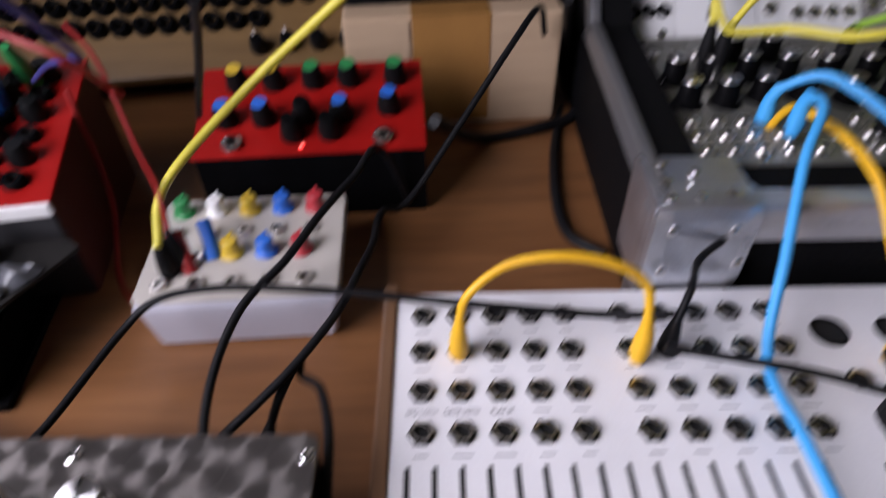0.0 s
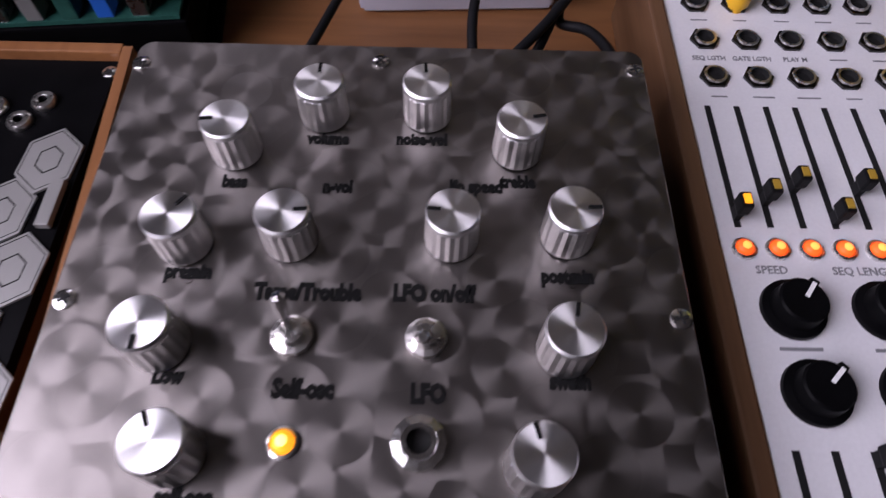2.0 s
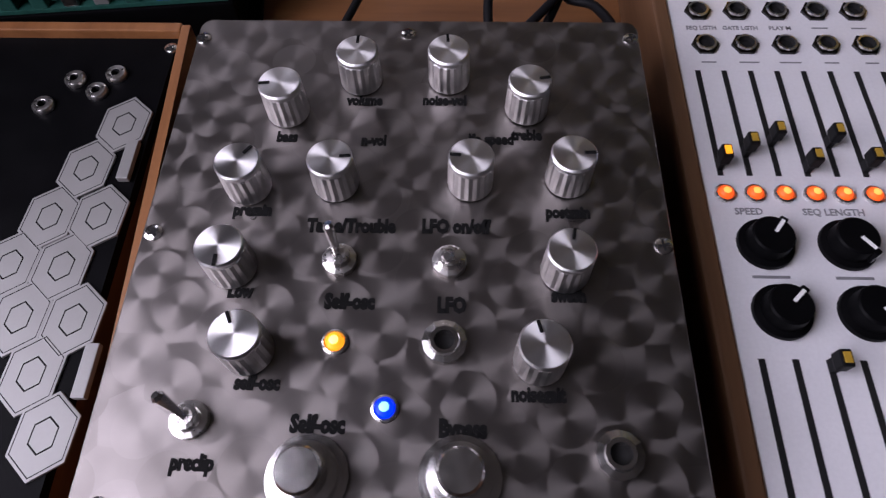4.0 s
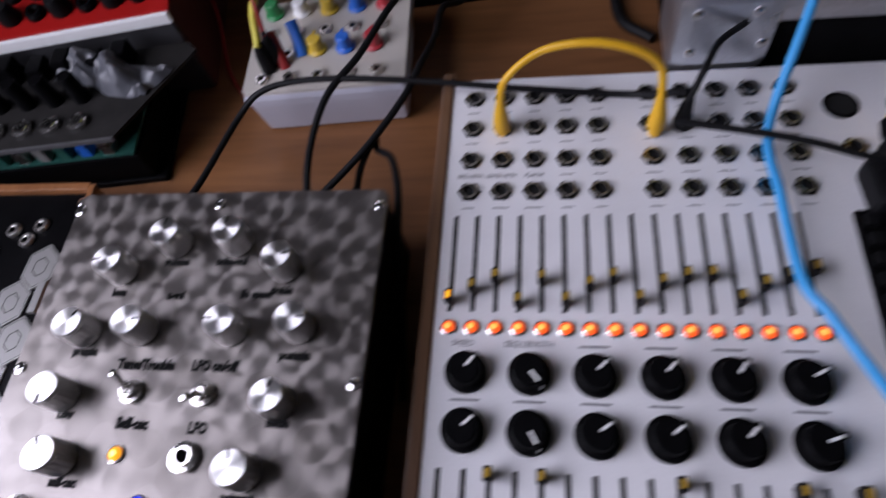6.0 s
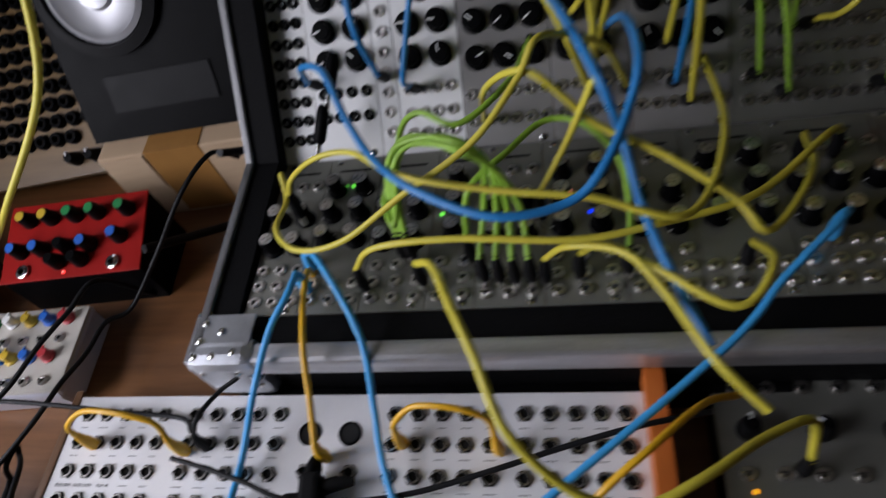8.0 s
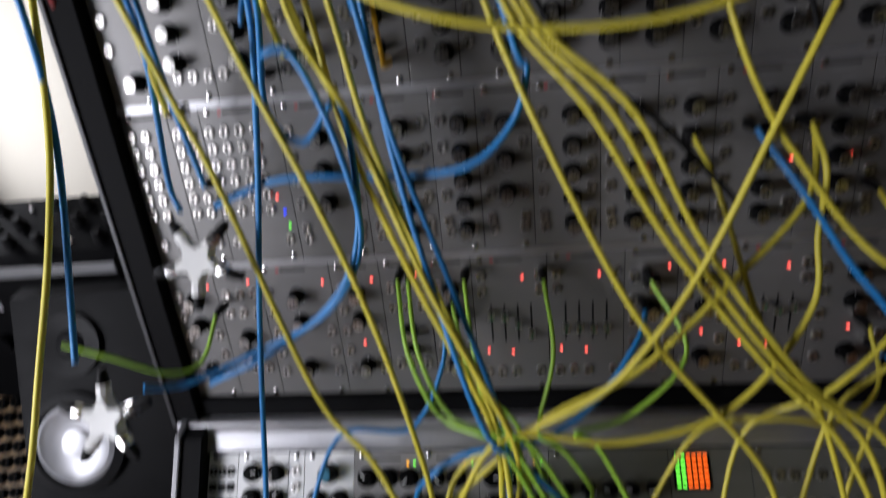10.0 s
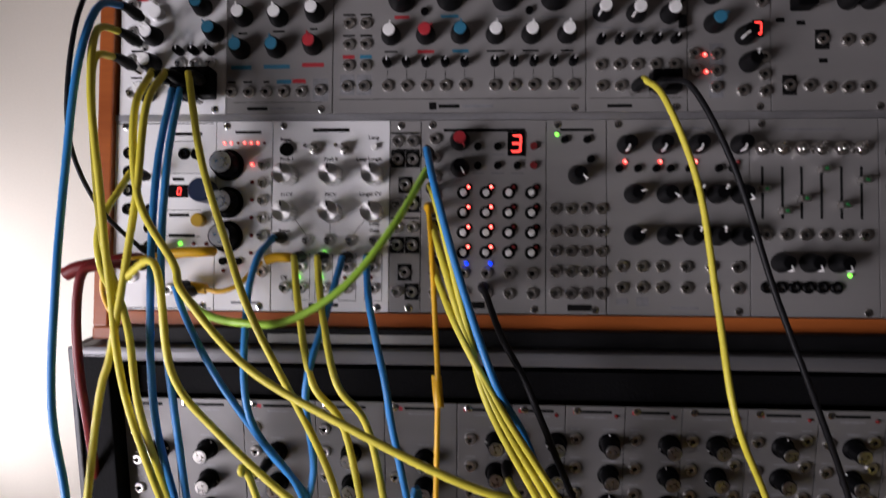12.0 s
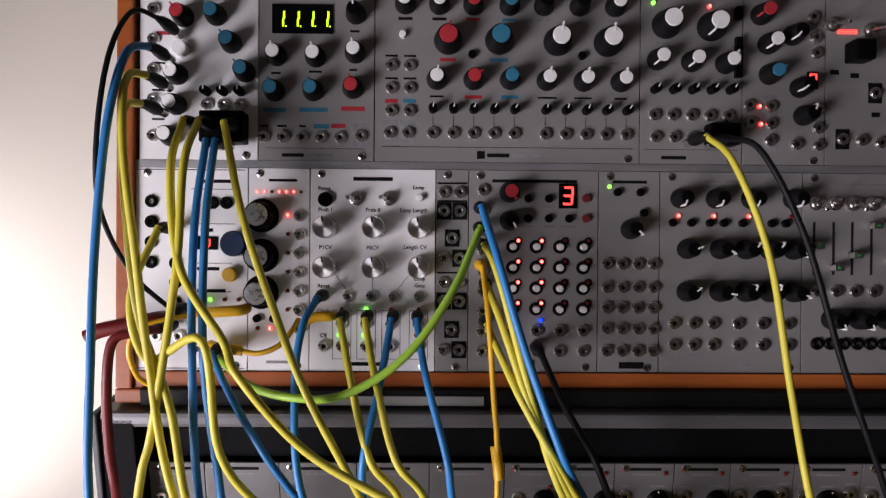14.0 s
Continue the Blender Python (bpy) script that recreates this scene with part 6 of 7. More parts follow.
def star_splitter(x, y, z, turn, arms):
    """A white moulded star with short sockets round it, hanging in the cables."""
    m = Matrix.Translation((x, y, z)) @ Matrix.Rotation(radians(62), 4, "X") @ Matrix.Rotation(radians(turn), 4, "Z")
    m = m @ Matrix.Scale(1.3, 4)
    st = thing("star_splitter", m, "white star-shaped cable splitter hanging among patch cables", "adapter", "splitters")
    bm = bmesh.new()
    ring = [[], []]
    for k in range(2 * arms):
        a = math.pi * k / arms
        r = 0.0125 if k % 2 == 0 else 0.0062
        for side, dz in ((0, 0.0045), (1, -0.0045)):
            for da in ((-0.16, 0.16) if k % 2 == 0 else (0,)):
                ring[side].append(bm.verts.new((r * math.cos(a + da), r * math.sin(a + da), dz)))
    bm.faces.new(ring[0]), bm.faces.new(ring[1][::-1])
    for k in range(len(ring[0])):
        j = (k + 1) % len(ring[0])
        bm.faces.new((ring[0][k], ring[0][j], ring[1][j], ring[1][k]))
    bmesh.ops.bevel(bm, geom=list(bm.edges), offset=0.0008, segments=2, affect="EDGES")
    part("body", bm, "cap_white", st, "glossy white star body")
    for k in range(arms):
        a = 2 * math.pi * k / arms
        d = Vector((math.cos(a), math.sin(a), 0))
        part("collar", tube(bmesh.new(), [d * 0.0120, d * 0.0150, d * 0.0185], [0.0036, 0.0040, 0.0038], 10), "cap_white" if k % 2 else "chrome", st)
        part("plug", tube(bmesh.new(), [d * 0.0185, d * 0.022, d * 0.027], [0.0032, 0.0032, 0.0020], 12), "matte", st, "black moulded plug")


star_splitter(0.133, 0.467, 0.322, 20, 5)
star_splitter(0.196, 0.536, 0.404, 50, 5)

# taped black adapter standing in the white panel
ad = thing("inline_adapter", pose(0.1835, 0.239, 0.0605, 0, 0, 4), "black inline adapter plugged into the white synthesizer", "adapter")
part("body", box(bmesh.new(), (-0.006, -0.014, 0.001), (0.006, 0.012, 0.017), 0.003), "matte", ad)
part("label", bx((-0.003, -0.008, 0.0171), (0.003, -0.004, 0.0175)), "cap_green", ad, "small green printed label")
part("second_body", box(bmesh.new(), (-0.016, -0.020, 0.001), (-0.004, 0.002, 0.014), 0.003), "matte", ad)
part("tape", box(bmesh.new(), (-0.013, -0.012, 0.0012), (0.0085, -0.004, 0.0182), 0.002), "black", ad, "glossy black tape wrapping")
part("side_plug", tube(bmesh.new(), [Vector((0.005, 0.004, 0.009)), Vector((0.014, 0.006, 0.0095)), Vector((0.024, 0.007, 0.009))], [0.0044, 0.0042, 0.0026]), "matte", ad)
for y in (0.016, -0.0185):
    part("plug", tube(bmesh.new(), [Vector((0, y * 0.6, 0.009)), Vector((0, y, 0.0095)), Vector((0, y * 1.35, 0.0085))], [0.0046, 0.0048, 0.0030], 10), "black", ad)

# black inline plugs with metal tips hanging before the slanted row
for k, (x, y, z) in enumerate(((0.171, 0.467, 0.132), (0.183, 0.489, 0.156))):
    ip = thing("inline_plug", pose(x, y, z, -40, 22, 0), "black inline plug with a bright metal tip", "plug", "inline plugs")
    part("body", lathe(bmesh.new(), [(0.0022, -0.014), (0.0042, -0.011), (0.0044, 0.008), (0.003, 0.013), (0, 0.013)], 12), "black", ip)
    part("tip", lathe(bmesh.new(), [(0, -0.0275), (0.0012, -0.0265), (0.0017, -0.024), (0.0017, -0.014), (0, -0.014)], 10), "chrome", ip, "bright metal tip")

cable('cord', 1.4, [(0.142, 0.684, 0.892), (0.135, 0.664, 0.895), (0.132, 0.636, 0.871), (0.126, 0.622, 0.826), (0.124, 0.621, 0.79), (0.136, 0.621, 0.756), (0.148, 0.638, 0.727)], 'G', 'F', 'thin black patch cable hanging beside the wooden cabinet')
cable('blue', 2.2, [(0.141, 0.669, 0.877), (0.137, 0.646, 0.873), (0.132, 0.625, 0.838), (0.126, 0.608, 0.781), (0.129, 0.58, 0.724), (0.129, 0.559, 0.658), (0.138, 0.544, 0.6), (0.132, 0.532, 0.503), (0.13, 0.468, 0.372)], 'G', None, 'blue patch cable down to a star-shaped splitter')
cable('yellow', 2.2, [(0.14, 0.664, 0.861), (0.137, 0.642, 0.86), (0.14, 0.622, 0.826), (0.147, 0.605, 0.773), (0.154, 0.589, 0.719), (0.168, 0.567, 0.651), (0.196, 0.565, 0.523), (0.216, 0.556, 0.457), (0.26, 0.525, 0.287), (0.302, 0.499, 0.24), (0.3321, 0.4712, 0.1894), (0.3498, 0.4724, 0.1316)], 'G', 'B', 'yellow patch cable hanging in front of the modules')
cable('yellow', 2.2, [(0.137, 0.659, 0.846), (0.135, 0.637, 0.842), (0.137, 0.621, 0.79), (0.144, 0.605, 0.738), (0.165, 0.582, 0.697), (0.174, 0.567, 0.651), (0.178, 0.58, 0.569), (0.188, 0.572, 0.5)], 'G', 'D', 'yellow patch cable hanging in front of the modules')
cable('yellow', 2.2, [(0.158, 0.661, 0.837), (0.161, 0.628, 0.814), (0.17, 0.603, 0.767), (0.196, 0.583, 0.734), (0.207, 0.569, 0.721), (0.24, 0.564, 0.681), (0.293, 0.551, 0.656), (0.355, 0.538, 0.632), (0.41, 0.536, 0.616), (0.468, 0.535, 0.608), (0.538, 0.535, 0.612), (0.583, 0.537, 0.624), (0.617, 0.539, 0.636), (0.654, 0.5541, 0.5807), (0.6721, 0.5978, 0.515)], 'G', 'E', 'long yellow patch cable swagged across the case')
cable('yellow', 2.2, [(0.14, 0.6517, 0.7747), (0.1363, 0.6143, 0.7449), (0.149, 0.598, 0.715), (0.186, 0.581, 0.735), (0.192, 0.573, 0.674), (0.216, 0.569, 0.639), (0.268, 0.554, 0.6), (0.326, 0.541, 0.575), (0.382, 0.528, 0.555), (0.438, 0.527, 0.544), (0.5, 0.527, 0.543), (0.558, 0.528, 0.556), (0.604, 0.531, 0.578), (0.65, 0.534, 0.602), (0.6789, 0.5539, 0.5828), (0.69, 0.6023, 0.5507)], 'F', 'E', 'long yellow patch cable swagged across the case')
cable('yellow', 2.2, [(0.167, 0.661, 0.837), (0.168, 0.629, 0.817), (0.168, 0.603, 0.765), (0.156, 0.578, 0.685), (0.149, 0.567, 0.651), (0.132, 0.534, 0.519), (0.125, 0.497, 0.446), (0.111, 0.46, 0.375), (0.092, 0.43, 0.305), (0.062, 0.407, 0.237), (0, 0.379, 0.175), (-0.063, 0.376, 0.122), (-0.103, 0.344, 0.09), (-0.105, 0.32, 0.072)], 'G', 'Z', 'long yellow patch cable hanging down to the grey box')
cable('yellow', 2.2, [(0.181, 0.661, 0.836), (0.197, 0.63, 0.785), (0.218, 0.605, 0.738), (0.238, 0.583, 0.7), (0.276, 0.576, 0.612), (0.294, 0.558, 0.55), (0.311, 0.562, 0.505), (0.333, 0.555, 0.445), (0.371, 0.532, 0.344), (0.409, 0.502, 0.266), (0.419, 0.4942, 0.2223), (0.4207, 0.5144, 0.1745)], 'G', 'B', 'yellow patch cable hanging in front of the modules')
cable('blue', 2.2, [(0.171, 0.658, 0.826), (0.17, 0.629, 0.782), (0.173, 0.599, 0.721), (0.177, 0.576, 0.644), (0.183, 0.578, 0.549), (0.176, 0.566, 0.457), (0.19, 0.545, 0.44)], 'G', None, 'blue patch cable hanging in front of the modules')
cable('blue', 2.2, [(0.176, 0.658, 0.826), (0.176, 0.629, 0.782), (0.179, 0.598, 0.715), (0.189, 0.576, 0.644), (0.191, 0.575, 0.525), (0.202, 0.565, 0.448)], 'G', 'D', 'blue patch cable hanging in front of the modules')
cable('blue', 2.2, [(0.173, 0.626, 0.706), (0.185, 0.611, 0.691), (0.21, 0.591, 0.66), (0.238, 0.586, 0.617), (0.265, 0.581, 0.574), (0.262, 0.562, 0.503), (0.283, 0.559, 0.478), (0.311, 0.562, 0.501), (0.314, 0.542, 0.422), (0.287, 0.535, 0.366), (0.221, 0.548, 0.309), (0.159, 0.553, 0.275)], 'F', 'C', 'blue patch cable hanging in front of the modules')
cable('lime', 2.3, [(0.331, 0.653, 0.776), (0.313, 0.618, 0.747), (0.287, 0.598, 0.717), (0.255, 0.592, 0.698), (0.228, 0.592, 0.696), (0.201, 0.603, 0.697), (0.177, 0.625, 0.703)], 'F', 'F', 'lime green patch cable looped between two modules')
cable('blue', 2.3, [(0.331, 0.652, 0.789), (0.338, 0.625, 0.768), (0.353, 0.6, 0.721), (0.373, 0.573, 0.67), (0.392, 0.578, 0.63), (0.415, 0.57, 0.563), (0.427, 0.564, 0.521), (0.432, 0.563, 0.513), (0.422, 0.559, 0.482), (0.392, 0.556, 0.455), (0.34, 0.565, 0.447), (0.259, 0.565, 0.45), (0.196, 0.582, 0.425)], 'F', 'D', 'blue patch cable hanging in front of the modules')
cable('yellow', 2.2, [(0.333, 0.65, 0.766), (0.34, 0.625, 0.754), (0.358, 0.591, 0.692), (0.37, 0.569, 0.657), (0.401, 0.564, 0.596), (0.428, 0.556, 0.539), (0.468, 0.54, 0.49), (0.517, 0.529, 0.404), (0.576, 0.509, 0.324), (0.628, 0.492, 0.267), (0.6575, 0.4735, 0.2069), (0.6739, 0.4808, 0.1402)], 'F', 'B', 'yellow patch cable hanging in front of the modules')
cable('yellow', 2.2, [(0.335, 0.643, 0.743), (0.341, 0.618, 0.731), (0.356, 0.591, 0.692), (0.373, 0.569, 0.657), (0.407, 0.564, 0.596), (0.435, 0.556, 0.539), (0.481, 0.54, 0.489), (0.527, 0.529, 0.404), (0.591, 0.508, 0.315), (0.643, 0.492, 0.267), (0.6646, 0.4735, 0.2075), (0.6718, 0.4808, 0.1402)], 'F', 'B', 'yellow patch cable hanging in front of the modules')
cable('yellow', 2.2, [(0.335, 0.636, 0.72), (0.342, 0.612, 0.71), (0.353, 0.591, 0.692), (0.376, 0.569, 0.657), (0.413, 0.564, 0.596), (0.441, 0.556, 0.539), (0.494, 0.54, 0.488), (0.538, 0.529, 0.403), (0.607, 0.507, 0.305), (0.657, 0.492, 0.267), (0.6786, 0.4817, 0.2168), (0.6847, 0.4976, 0.1574)], 'F', 'B', 'yellow patch cable hanging in front of the modules')
cable('amber', 1.7, [(0.332, 0.646, 0.754), (0.335, 0.628, 0.729), (0.338, 0.61, 0.687), (0.34, 0.594, 0.653), (0.3389, 0.5768, 0.5768), (0.3367, 0.5978, 0.515)], 'F', 'E', 'amber patch cable with moulded ends')
cable('blue', 2.2, [(0.234, 0.641, 0.735), (0.228, 0.621, 0.724), (0.226, 0.602, 0.695), (0.233, 0.576, 0.644), (0.259, 0.582, 0.58), (0.248, 0.57, 0.484), (0.223, 0.542, 0.342), (0.21, 0.508, 0.23), (0.2106, 0.485, 0.1904), (0.2135, 0.4892, 0.1488)], 'F', 'B', 'blue patch cable hanging in front of the modules')
cable('yellow', 2.2, [(0.247, 0.637, 0.723), (0.256, 0.609, 0.7), (0.269, 0.582, 0.664), (0.287, 0.579, 0.635), (0.301, 0.569, 0.555), (0.314, 0.558, 0.474), (0.35, 0.536, 0.372), (0.395, 0.503, 0.272), (0.3998, 0.4825, 0.2121), (0.3966, 0.4892, 0.1488)], 'F', 'B', 'yellow patch cable hanging in front of the modules')
cable('yellow', 2.2, [(0.262, 0.637, 0.723), (0.27, 0.609, 0.7), (0.283, 0.582, 0.664), (0.301, 0.579, 0.635), (0.315, 0.569, 0.555), (0.329, 0.558, 0.473), (0.362, 0.535, 0.372), (0.399, 0.503, 0.272), (0.4076, 0.4699, 0.199), (0.4096, 0.464, 0.123)], 'F', 'B', 'yellow patch cable hanging in front of the modules')
cable('blue', 2.2, [(0.293, 0.637, 0.723), (0.299, 0.609, 0.7), (0.311, 0.582, 0.664), (0.315, 0.579, 0.635), (0.33, 0.569, 0.555), (0.344, 0.558, 0.472), (0.374, 0.535, 0.371), (0.403, 0.503, 0.271), (0.4048, 0.474, 0.2026), (0.4013, 0.4724, 0.1316)], 'F', 'B', 'blue patch cable hanging in front of the modules')
cable('blue', 2.2, [(0.278, 0.637, 0.723), (0.273, 0.607, 0.696), (0.265, 0.581, 0.659), (0.265, 0.585, 0.603), (0.249, 0.588, 0.552)], 'F', 'E', 'blue patch cable hanging in front of the modules')
cable('maroon', 2.8, [(0.143, 0.63, 0.719), (0.136, 0.616, 0.723), (0.125, 0.61, 0.72), (0.122, 0.602, 0.695), (0.119, 0.6, 0.656), (0.118, 0.601, 0.624), (0.097, 0.629, 0.551)], 'F', None, 'thick dark red cable leaving the cabinet side')
cable('cord', 2.0, [(0.367, 0.631, 0.705), (0.377, 0.599, 0.687), (0.389, 0.583, 0.669), (0.4, 0.576, 0.644), (0.429, 0.581, 0.572), (0.463, 0.563, 0.514), (0.512, 0.559, 0.475), (0.56, 0.542, 0.424)], 'F', None, 'black patch cable crossing the case')
cable('yellow', 1.9, [(0.464, 0.665, 0.83), (0.471, 0.64, 0.818), (0.486, 0.615, 0.772), (0.493, 0.586, 0.709), (0.498, 0.559, 0.658), (0.524, 0.564, 0.602), (0.55, 0.545, 0.525), (0.571, 0.539, 0.481), (0.587, 0.536, 0.457), (0.622, 0.53, 0.41), (0.646, 0.517, 0.388), (0.6635, 0.532, 0.3928), (0.6672, 0.5841, 0.4064)], 'G', 'D', 'yellow patch cable hanging in front of the modules')
cable('cord', 1.8, [(0.477, 0.664, 0.829), (0.487, 0.642, 0.824), (0.506, 0.618, 0.781), (0.527, 0.598, 0.716), (0.55, 0.579, 0.654), (0.571, 0.575, 0.604), (0.601, 0.564, 0.519)], 'G', None, 'black patch cable crossing the case')
cable('amber', 3.1, [(0.339, 0.599, 0.661), (0.34, 0.594, 0.653), (0.341, 0.591, 0.645)], None, None, 'moulded end of an amber patch cable')
cable('yellow', 2.2, [(0.6494, 0.6038, 0.5626), (0.6365, 0.5696, 0.5734), (0.615, 0.56, 0.563), (0.583, 0.541, 0.498), (0.539, 0.519, 0.397), (0.5, 0.501, 0.34), (0.463, 0.496, 0.3), (0.376, 0.499, 0.239), (0.3559, 0.4836, 0.1986), (0.3521, 0.4892, 0.1488)], 'E', 'B', 'yellow patch cable hanging in front of the modules')
cable('yellow', 2.2, [(0.624, 0.596, 0.452), (0.611, 0.561, 0.414), (0.561, 0.535, 0.367), (0.501, 0.517, 0.309), (0.44, 0.504, 0.281), (0.397, 0.499, 0.239), (0.362, 0.4909, 0.206), (0.3414, 0.506, 0.1659)], 'C', 'B', 'yellow patch cable hanging in front of the modules')
cable('yellow', 2.2, [(0.383, 0.6068, 0.5864), (0.3878, 0.5757, 0.5955), (0.399, 0.572, 0.582), (0.416, 0.566, 0.532), (0.437, 0.549, 0.481), (0.474, 0.529, 0.399), (0.51, 0.511, 0.336), (0.579, 0.49, 0.247), (0.5956, 0.477, 0.2006), (0.6001, 0.4892, 0.1488)], 'E', 'B', 'yellow patch cable hanging in front of the modules')
cable('yellow', 2.2, [(0.2687, 0.5993, 0.5269), (0.271, 0.5769, 0.5673), (0.279, 0.582, 0.585), (0.297, 0.575, 0.525), (0.322, 0.558, 0.474), (0.362, 0.525, 0.37), (0.408, 0.493, 0.276), (0.4132, 0.49, 0.2272), (0.41, 0.5144, 0.1745)], 'E', 'B', 'yellow patch cable hanging in front of the modules')
cable('yellow', 2.2, [(0.2241, 0.6068, 0.5864), (0.2217, 0.5828, 0.6027), (0.226, 0.584, 0.597), (0.256, 0.564, 0.516), (0.287, 0.544, 0.441), (0.316, 0.523, 0.354), (0.343, 0.49, 0.25), (0.3509, 0.4717, 0.1963), (0.354, 0.4808, 0.1402)], 'E', 'B', 'yellow patch cable hanging in front of the modules')
cable('blue', 2.2, [(0.3209, 0.6023, 0.5507), (0.3239, 0.5799, 0.5804), (0.329, 0.583, 0.587), (0.341, 0.558, 0.472), (0.365, 0.524, 0.361), (0.391, 0.493, 0.277), (0.414, 0.49, 0.249), (0.4456, 0.4864, 0.2103), (0.4646, 0.506, 0.1659)], 'E', 'B', 'blue patch cable hanging in front of the modules')
cable('blue', 2.2, [(0.517, 0.579, 0.315), (0.505, 0.548, 0.309), (0.47, 0.514, 0.281), (0.427, 0.501, 0.258), (0.372, 0.499, 0.246), (0.3388, 0.4956, 0.2186), (0.3252, 0.5144, 0.1745)], 'C', 'B', 'blue patch cable hanging in front of the modules')
cable('blue', 2.2, [(0.582, 0.586, 0.455), (0.606, 0.552, 0.42), (0.635, 0.536, 0.376), (0.657, 0.522, 0.348), (0.6792, 0.5262, 0.3055), (0.69, 0.5675, 0.2739)], 'D', 'C', 'blue patch cable hanging in front of the modules')
cable('lime', 1.75, [(0.326, 0.578, 0.353), (0.334, 0.538, 0.313), (0.356, 0.513, 0.273), (0.387, 0.493, 0.274), (0.403, 0.491, 0.261), (0.4335, 0.47, 0.2005), (0.4486, 0.4724, 0.1316)], 'C', 'B', 'lime green patch cable between modules')
cable('lime', 1.75, [(0.334, 0.578, 0.352), (0.342, 0.538, 0.313), (0.364, 0.513, 0.273), (0.395, 0.493, 0.274), (0.411, 0.491, 0.261), (0.4455, 0.4658, 0.1962), (0.4646, 0.464, 0.123)], 'C', 'B', 'lime green patch cable between modules')
cable('lime', 1.75, [(0.378, 0.578, 0.35), (0.384, 0.538, 0.311), (0.392, 0.513, 0.272), (0.409, 0.493, 0.274), (0.425, 0.491, 0.261), (0.4535, 0.4784, 0.2091), (0.4666, 0.4892, 0.1488)], 'C', 'B', 'lime green patch cable between modules')
cable('lime', 1.75, [(0.519, 0.577, 0.343), (0.538, 0.537, 0.306), (0.496, 0.513, 0.27), (0.455, 0.493, 0.273), (0.471, 0.491, 0.26), (0.502, 0.4658, 0.1957), (0.5176, 0.464, 0.123)], 'C', 'B', 'lime green patch cable between modules')
cable('lime', 1.75, [(0.439, 0.578, 0.347), (0.443, 0.538, 0.309), (0.431, 0.513, 0.271), (0.429, 0.493, 0.273), (0.445, 0.491, 0.26), (0.465, 0.491, 0.2215), (0.4696, 0.5144, 0.1745)], 'C', 'B', 'lime green patch cable between modules')
cable('lime', 1.75, [(0.091, 0.504, 0.359), (0.118, 0.511, 0.34), (0.145, 0.528, 0.309), (0.163, 0.547, 0.305), (0.173, 0.571, 0.332)], None, 'C', 'lime green patch cable between modules')
cable('blue', 2.3, [(0.143, 0.499, 0.32), (0.163, 0.517, 0.307), (0.213, 0.539, 0.317), (0.281, 0.534, 0.357), (0.314, 0.54, 0.41), (0.309, 0.548, 0.475), (0.286, 0.566, 0.532), (0.2649, 0.5698, 0.5343), (0.251, 0.5978, 0.515)], None, 'E', 'blue patch cable hanging in front of the modules')
cable('yellow', 2.2, [(0.6186, 0.5901, 0.454), (0.6211, 0.5641, 0.432), (0.621, 0.558, 0.389), (0.614, 0.532, 0.343), (0.561, 0.504, 0.283), (0.486, 0.492, 0.265), (0.407, 0.493, 0.271), (0.3706, 0.4805, 0.2211), (0.3541, 0.4892, 0.1488)], 'D', 'B', 'yellow patch cable hanging in front of the modules')
cable('yellow', 2.2, [(0.247, 0.352, 0.128), (0.262, 0.337, 0.148), (0.278, 0.302, 0.169), (0.291, 0.275, 0.17), (0.304, 0.246, 0.161), (0.329, 0.228, 0.141), (0.356, 0.225, 0.132), (0.382, 0.237, 0.131), (0.412, 0.258, 0.118), (0.437, 0.27, 0.105), (0.441, 0.26, 0.076)], 'A', 'Z', 'thick yellow cable looping down over the white synthesizer')
cable('yellow', 1.9, [(0.21, 0.353, 0.123), (0.229, 0.35, 0.148), (0.275, 0.346, 0.158), (0.336, 0.341, 0.158), (0.377, 0.348, 0.158), (0.421, 0.362, 0.157), (0.4623, 0.3994, 0.1539), (0.4846, 0.4298, 0.1212)], 'A', 'A', 'yellow patch cable hanging in front of the modules')
cable('yellow', 1.9, [(0.318, 0.353, 0.123), (0.332, 0.344, 0.148), (0.358, 0.332, 0.158), (0.374, 0.308, 0.159), (0.389, 0.276, 0.16), (0.407, 0.258, 0.151)], 'A', None, 'yellow patch cable hanging in front of the modules')
cable('yellow', 1.9, [(0.337, 0.356, 0.122), (0.35, 0.344, 0.148), (0.371, 0.322, 0.159), (0.402, 0.301, 0.159), (0.4215, 0.3243, 0.1562), (0.4244, 0.3578, 0.1234)], 'A', 'A', 'yellow patch cable hanging in front of the modules')
cable('sky_blue', 2.1, [(0.172, 0.354, 0.122), (0.171, 0.339, 0.124), (0.159, 0.319, 0.114), (0.147, 0.289, 0.094), (0.136, 0.258, 0.07), (0.135, 0.225, 0.071), (0.136, 0.188, 0.072), (0.142, 0.174, 0.073), (0.149, 0.156, 0.075), (0.155, 0.137, 0.08), (0.162, 0.121, 0.08)], 'A', None, 'light blue cable draped over the white synthesizer')
cable('sky_blue', 2.1, [(0.169, 0.374, 0.113), (0.186, 0.36, 0.125), (0.213, 0.318, 0.109), (0.218, 0.287, 0.085), (0.222, 0.264, 0.075), (0.23, 0.242, 0.072), (0.242, 0.223, 0.072), (0.255, 0.212, 0.075), (0.272, 0.211, 0.08), (0.288, 0.217, 0.085), (0.304, 0.226, 0.095), (0.405, 0.305, 0.11), (0.436, 0.337, 0.12), (0.465, 0.362, 0.135), (0.47, 0.372, 0.122)], 'A', 'A', 'light blue cable draped over the white synthesizer')
